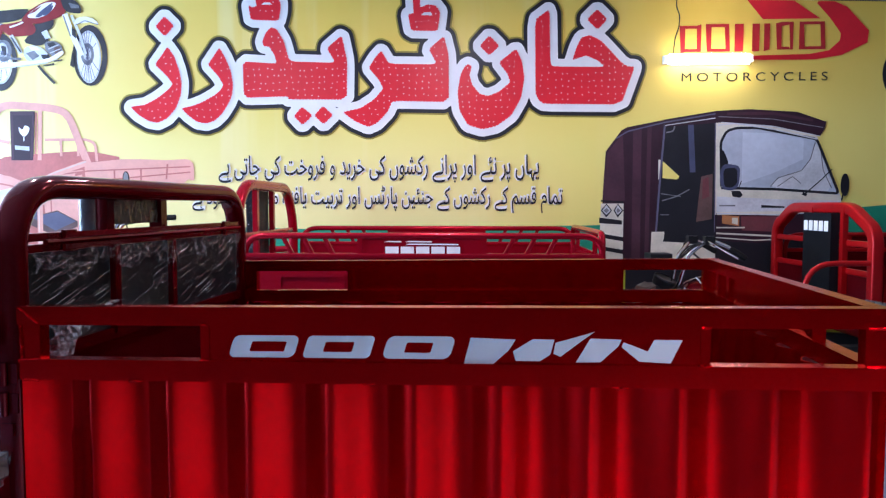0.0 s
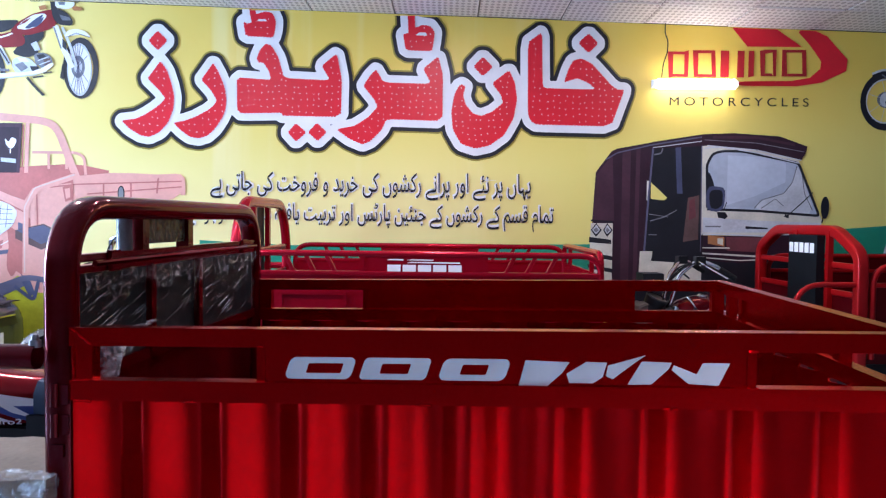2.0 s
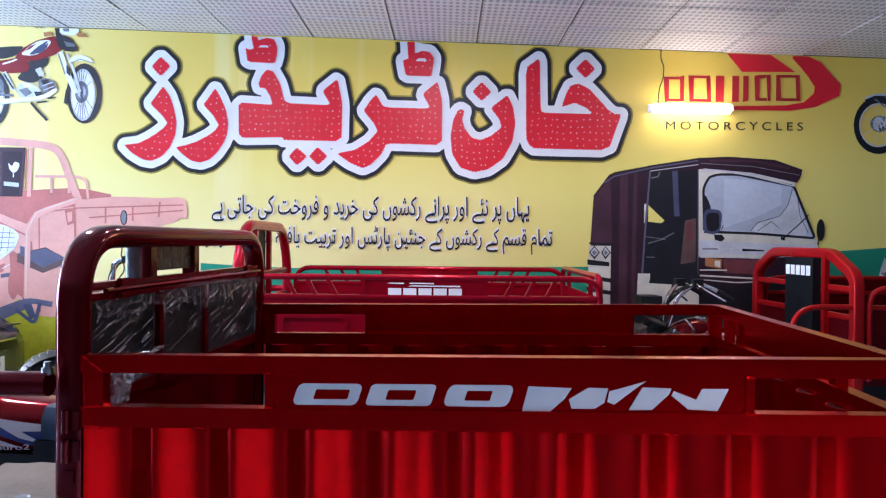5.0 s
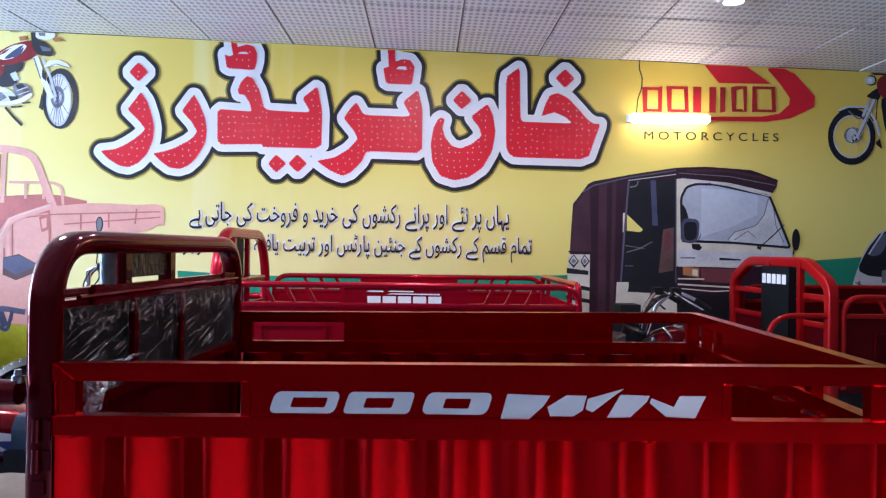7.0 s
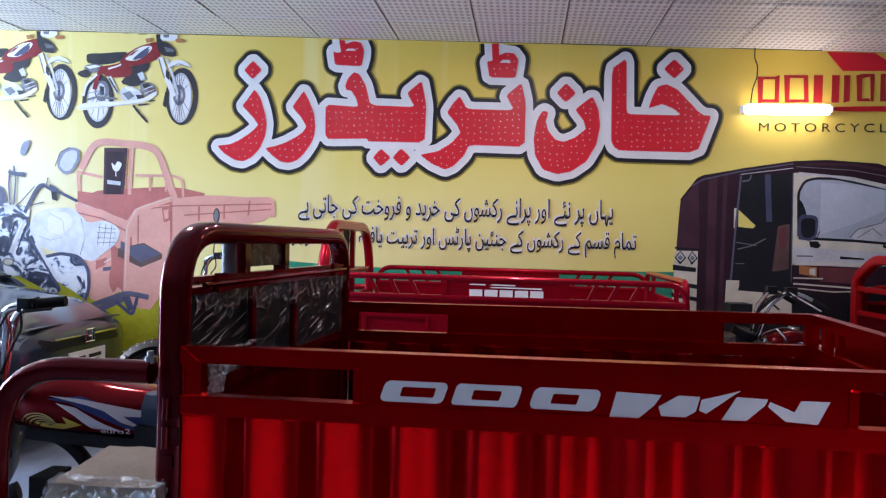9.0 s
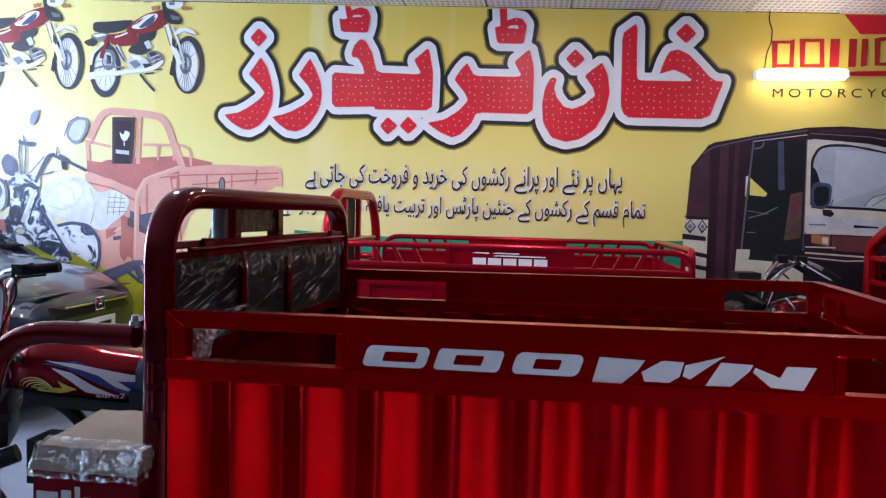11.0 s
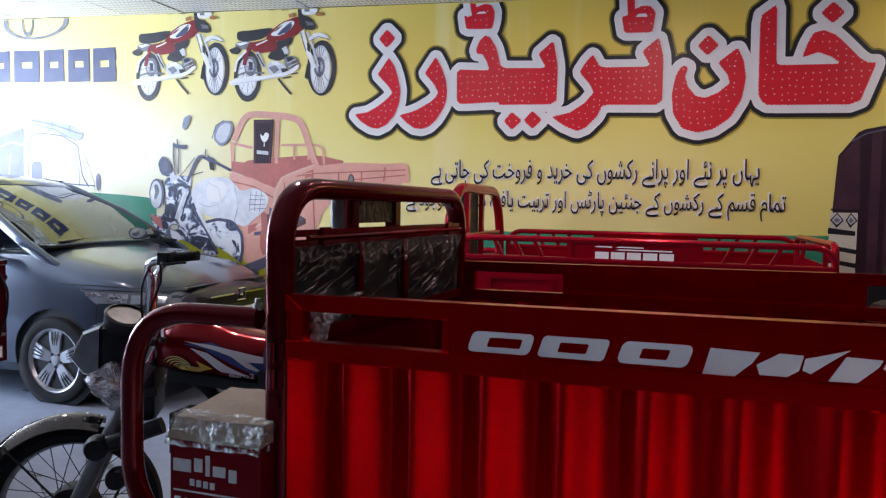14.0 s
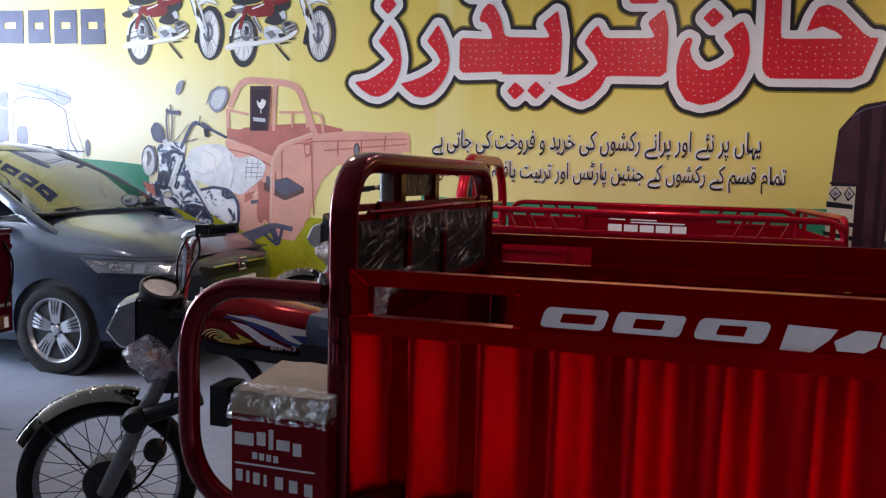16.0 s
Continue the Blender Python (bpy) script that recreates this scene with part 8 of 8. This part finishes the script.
CAR_LENS = material("dark_clear_lens", (0.17, 0.19, 0.22), 0.10, coat=1.0, vary=0.4, scale=9)
REFLECTOR = material("lamp_reflector", (0.80, 0.82, 0.85), 0.18, metal=0.9, coat=0.6, vary=0.6, scale=40, bump=0.3, bump_scale=50)
for s in (-1, 1):
    hl = part("headlight", skin_panel(s, 0.25, 0.85, lambda x: 0.766 - 0.088 * min(1, max(0, (x - 0.25) / 0.14)) - 0.02 * max(0, x - 0.5), lambda x: 0.772 - 0.03 * max(0, x - 0.5), 0.004), CAR_LENS, car, "long clear headlight lens with chrome inside")
    part("lens_rim", skin_panel(s, 0.27, 0.84, lambda x: 0.7655 - 0.03 * max(0, x - 0.5), lambda x: 0.772 - 0.03 * max(0, x - 0.5), 0.007), BLACK, hl)
    part("lens_rim", skin_panel(s, 0.40, 0.82, lambda x: 0.679 - 0.02 * max(0, x - 0.5), lambda x: 0.686 - 0.02 * max(0, x - 0.5), 0.007), BLACK, hl)
    for xa, xb, za, zb, glow in ((0.30, 0.44, 0.728, 0.756, REFLECTOR), (0.46, 0.59, 0.696, 0.750, REFLECTOR), (0.61, 0.67, 0.694, 0.746, CHROME), (0.69, 0.79, 0.698, 0.740, REFLECTOR)):
        part("reflector", skin_panel(s, xa, xb, lambda x, z=za: z - 0.02 * max(0, x - 0.5), lambda x, z=zb: z - 0.03 * max(0, x - 0.5), 0.0065), glow, hl, "bright reflector behind the lens")
    part("bonnet_seam", skin_panel(s, 0.10, 0.87, lambda x: 0.792 - 0.04 * max(0, x - 0.4), lambda x: 0.798 - 0.04 * max(0, x - 0.4), 0.002), BLACK, car)
    part("bumper_seam", skin_panel(s, 0.385, 0.392, lambda x: 0.50, lambda x: 0.676, 0.002), BLACK, car)
    part("wing_crease", skin_panel(s, 0.42, 0.84, lambda x: 0.560, lambda x: 0.566, 0.002), BLACK, car)
    part("fog_intake", box(B(), 0.77, 0.84, s * 0.52 - 0.09, s * 0.52 + 0.09, 0.36, 0.44), BLACK, car, bevel=0.02)
part("grille", loft(B(), [[(0.885, y, z) for y, z in ((-0.46, 0.645), (0.46, 0.645), (0.42, 0.715), (-0.42, 0.715))],
                          [(0.930, y, z) for y, z in ((-0.38, 0.635), (0.38, 0.635), (0.34, 0.695), (-0.34, 0.695))]]), BLACK, car, "dark front grille")
part("grille_bar", bar(B(), (0.932, -0.34, 0.70), (0.932, 0.34, 0.70), 0.012, 0.012), CHROME, car, "chrome grille bar")
em = tube(B(), [(0, -0.05, -0.035), (0, 0.05, -0.035), (0, 0.04, 0.045), (0, -0.04, 0.045)], 0.007, 6, closed=True)
for s in (-1, 1):
    tube(em, [(0, 0.018 * s, -0.035), (0, 0.024 * s, 0.045)], 0.007, 6)
tube(em, [(0, -0.02, 0.0), (0, 0.02, 0.0)], 0.006, 6)
bmesh.ops.transform(em, matrix=pose(0.95, 0, 0.69), verts=em.verts)
part("badge", em, CHROME, car, "chrome badge frame")
part("lower_intake", box(B(), 0.86, 0.925, -0.42, 0.42, 0.33, 0.46), BLACK, car, bevel=0.02)
plate = part("number_plate", box(B(), 0.930, 0.940, -0.20, 0.20, 0.49, 0.60), DECAL, car, "pale plate with dark bars", bevel=0.004)
for a, b, z in ((-0.15, -0.03, 0.555), (0.01, 0.15, 0.555), (-0.12, 0.12, 0.52)):
    part("plate_bar", box(B(), 0.9405, 0.942, a, b, z - 0.012, z + 0.012), BLACK, plate)
part("door_seam", box(B(), -0.62, -0.615, -0.795, -0.789, 0.30, 0.95), BLACK, car)
part("door_handle", bar(B(), (-1.3, -0.80, 0.86), (-1.12, -0.80, 0.86), 0.02, 0.025), CAR_PAINT, car)

WORN_AMBER = material("worn_amber_lens", (0.20, 0.085, 0.035), 0.4, vary=0.5, scale=30)
# ---- the maroon loader whose tail stands beside the car ----
DARK_MAROON = material("dark_maroon_enamel", (0.075, 0.003, 0.009), 0.28, metal=0.3, coat=0.15, spec=0.12, vary=0.25, scale=4)
TAIL_RAIL = material("rail_enamel", (0.14, 0.004, 0.010), 0.25, metal=0.3, coat=0.15, spec=0.12, vary=0.25, scale=4)
FADED = material("faded_white_paint", (0.30, 0.24, 0.25), 0.6, vary=0.5, scale=40)
tail = thing("maroon_loader_tail", pose(-3.535, 3.0, 0), "dark maroon loader seen from its tailgate, with rail and lamps", "loader")
part("tail_panel", box(B(), -0.02, 0.0, -1.25, 0.0, 0.47, 0.985), DARK_MAROON, tail, bevel=0.006)
for z in (1.0, 0.92):
    part("panel_rail", box(B(), -0.028, 0.006, -1.25, 0.005, z - 0.012, z + 0.012), DARK_MAROON, tail, bevel=0.004)
part("window_rail", sweep(B(), bend([(-0.012, -0.08, 0.98), (-0.012, -0.10, 1.2), (-0.012, -1.15, 1.215), (-0.012, -1.2, 0.98)], 0.09, 6), squarish(0.034, 0.034, 0.4, 3)), TAIL_RAIL, tail, "rounded red window rail")
part("rail_post", box(B(), -0.026, 0.002, -0.52, -0.49, 1.0, 1.2), TAIL_RAIL, tail, bevel=0.004)
for y in (-1.25, 0.0):
    part("side_panel", box(B(), -1.9, -0.02, y - (0.0 if y < -1 else 0.02), y + (0.02 if y < -1 else 0.0), 0.47, 0.985), DARK_MAROON, tail, bevel=0.004)
part("bed_floor", box(B(), -1.9, -0.02, -1.23, -0.02, 0.47, 0.50), DARK_MAROON, tail)
part("front_panel", box(B(), -1.92, -1.9, -1.25, 0.0, 0.47, 1.0), DARK_MAROON, tail)
lampb = part("tail_lamp", box(B(), 0.001, 0.03, -0.42, -0.05, 0.495, 0.56), WORN_AMBER, tail, "long amber and red tail lamp", bevel=0.008)
for k in range(6):
    part("lamp_rib", box(B(), 0.031, 0.036, -0.34 + 0.03 * k, -0.33 + 0.03 * k, 0.5, 0.555), MAROON, lampb)
part("lamp_end", box(B(), 0.03, 0.034, -0.085, -0.06, 0.5, 0.555), DECAL, lampb)
part("tape_patch", box(B(), 0.0065, 0.009, -0.235, -0.13, 0.965, 1.0), FADED, tail, "silver tape patch")
split_letters(lettering("tail_word", "DELUXE", tail, FADED, Matrix.Translation((0.0075, -0.72, 0.955)) @ pose(0, 0, 0, 90, 0, 90), 0.34, 0.06, 0.0, "white capitals", 1.1, height=0.045), "tail_letter")
for a, b in ((-0.46, -0.36), (-0.33, -0.27), (-0.24, -0.14), (-0.09, -0.01)):
    part("writing_bar", box(B(), 0.001, 0.003, a, b, 0.605 - 0.012 * (a < -0.3), 0.622 - 0.006 * (a < -0.3)), FADED, tail, smooth=False)
part("chassis_beam", box(B(), -1.9, -0.05, -0.85, -0.40, 0.38, 0.47), DARK, tail)
for y in (-1.10, -0.16):
    w = part("rear_wheel", lathe(B(), [(0.15, -0.05), (0.22, -0.06), (0.265, -0.05), (0.27, 0), (0.265, 0.05), (0.22, 0.06), (0.15, 0.05)], 28, pose(-1.0, y, 0.27), True), RUBBER, tail)
    part("rim", lathe(B(), [(0.001, -0.02), (0.13, -0.02), (0.155, -0.05), (0.155, 0.05), (0.13, 0.02), (0.001, 0.02)], 20, pose(-1.0, y, 0.27)), STEEL, w)
part("rear_axle", tube(B(), [(-1.0, -1.1, 0.27), (-1.0, -0.16, 0.27)], 0.04), DARK, tail)
part("stand", box(B(), -1.7, -1.6, -0.7, -0.5, 0.0, 0.38), DARK, tail)
part("tail_cable", tube(B(), [(0.008, -0.05, 0.95), (0.02, -0.005, 0.85), (0.015, -0.01, 0.72), (0.004, -0.05, 0.60)], 0.006, 6, 0.04), BLACK, tail)
# socket plate on the shop-front end of the wall, with its wire
PLATE_GREY = material("grey_plate", (0.30, 0.29, 0.30), 0.5, vary=0.2)
sk = thing("switch_plate", pose(-6.75, 5.26, 1.87), "dark hanging switch plate with a white socket", "switch plate")
part("plate", box(B(), -0.13, 0.05, 0.02, 0.04, -0.28, 0.22), PLATE_GREY, sk, bevel=0.02)
part("socket", box(B(), -0.11, 0.0, -0.01, 0.02, -0.10, 0.07), WHITE_PLASTIC, sk, bevel=0.006)
part("wire", tube(B(), [(-0.12, 0.02, 0.22), (-0.18, 0.02, 0.6), (-0.22, 0.02, 1.1)], 0.008, 6), BLACK, sk)


# oil and water stains on the floor
WET = material("wet_stain", (0.065, 0.07, 0.08), 0.5, vary=0.3, scale=8)
for x, y, rx, ry in ((-4.34, 3.95, 0.11, 0.04), (-3.45, 2.81, 0.10, 0.009), (-3.38, 2.47, 0.05, 0.016), (-3.93, 2.93, 0.15, 0.010), (-4.25, 2.62, 0.16, 0.010),
                     (-3.62, 2.64, 0.12, 0.007), (-4.05, 2.74, 0.11, 0.007), (-3.02, 2.70, 0.035, 0.010)):
    bm = B()
    n = 40
    vs = []
    tilt = 0.5 * noise.noise(Vector((x * 3, y * 3, 4)))
    for i in range(n):
        a = 2 * math.pi * i / n
        r = 1 + 0.5 * noise.noise(Vector((x * 7 + 1.8 * math.cos(a), y * 5 + 1.8 * math.sin(a), 0))) + 0.25 * noise.noise(Vector((x * 9 + 4 * math.cos(a), y * 9 + 4 * math.sin(a), 2)))
        u, w = rx * r * math.cos(a), ry * r * math.sin(a)
        vs.append(bm.verts.new((x + u * math.cos(tilt) - w * math.sin(tilt), y + u * math.sin(tilt) + w * math.cos(tilt), 0.0015)))
    f = bm.faces.new(vs)
    bmesh.ops.triangulate(bm, faces=[f], ngon_method="EAR_CLIP")
    tagged(obj("floor_stain", bm, WET), "dark wet stain on the concrete floor", "stain", "floor stains", "structure")
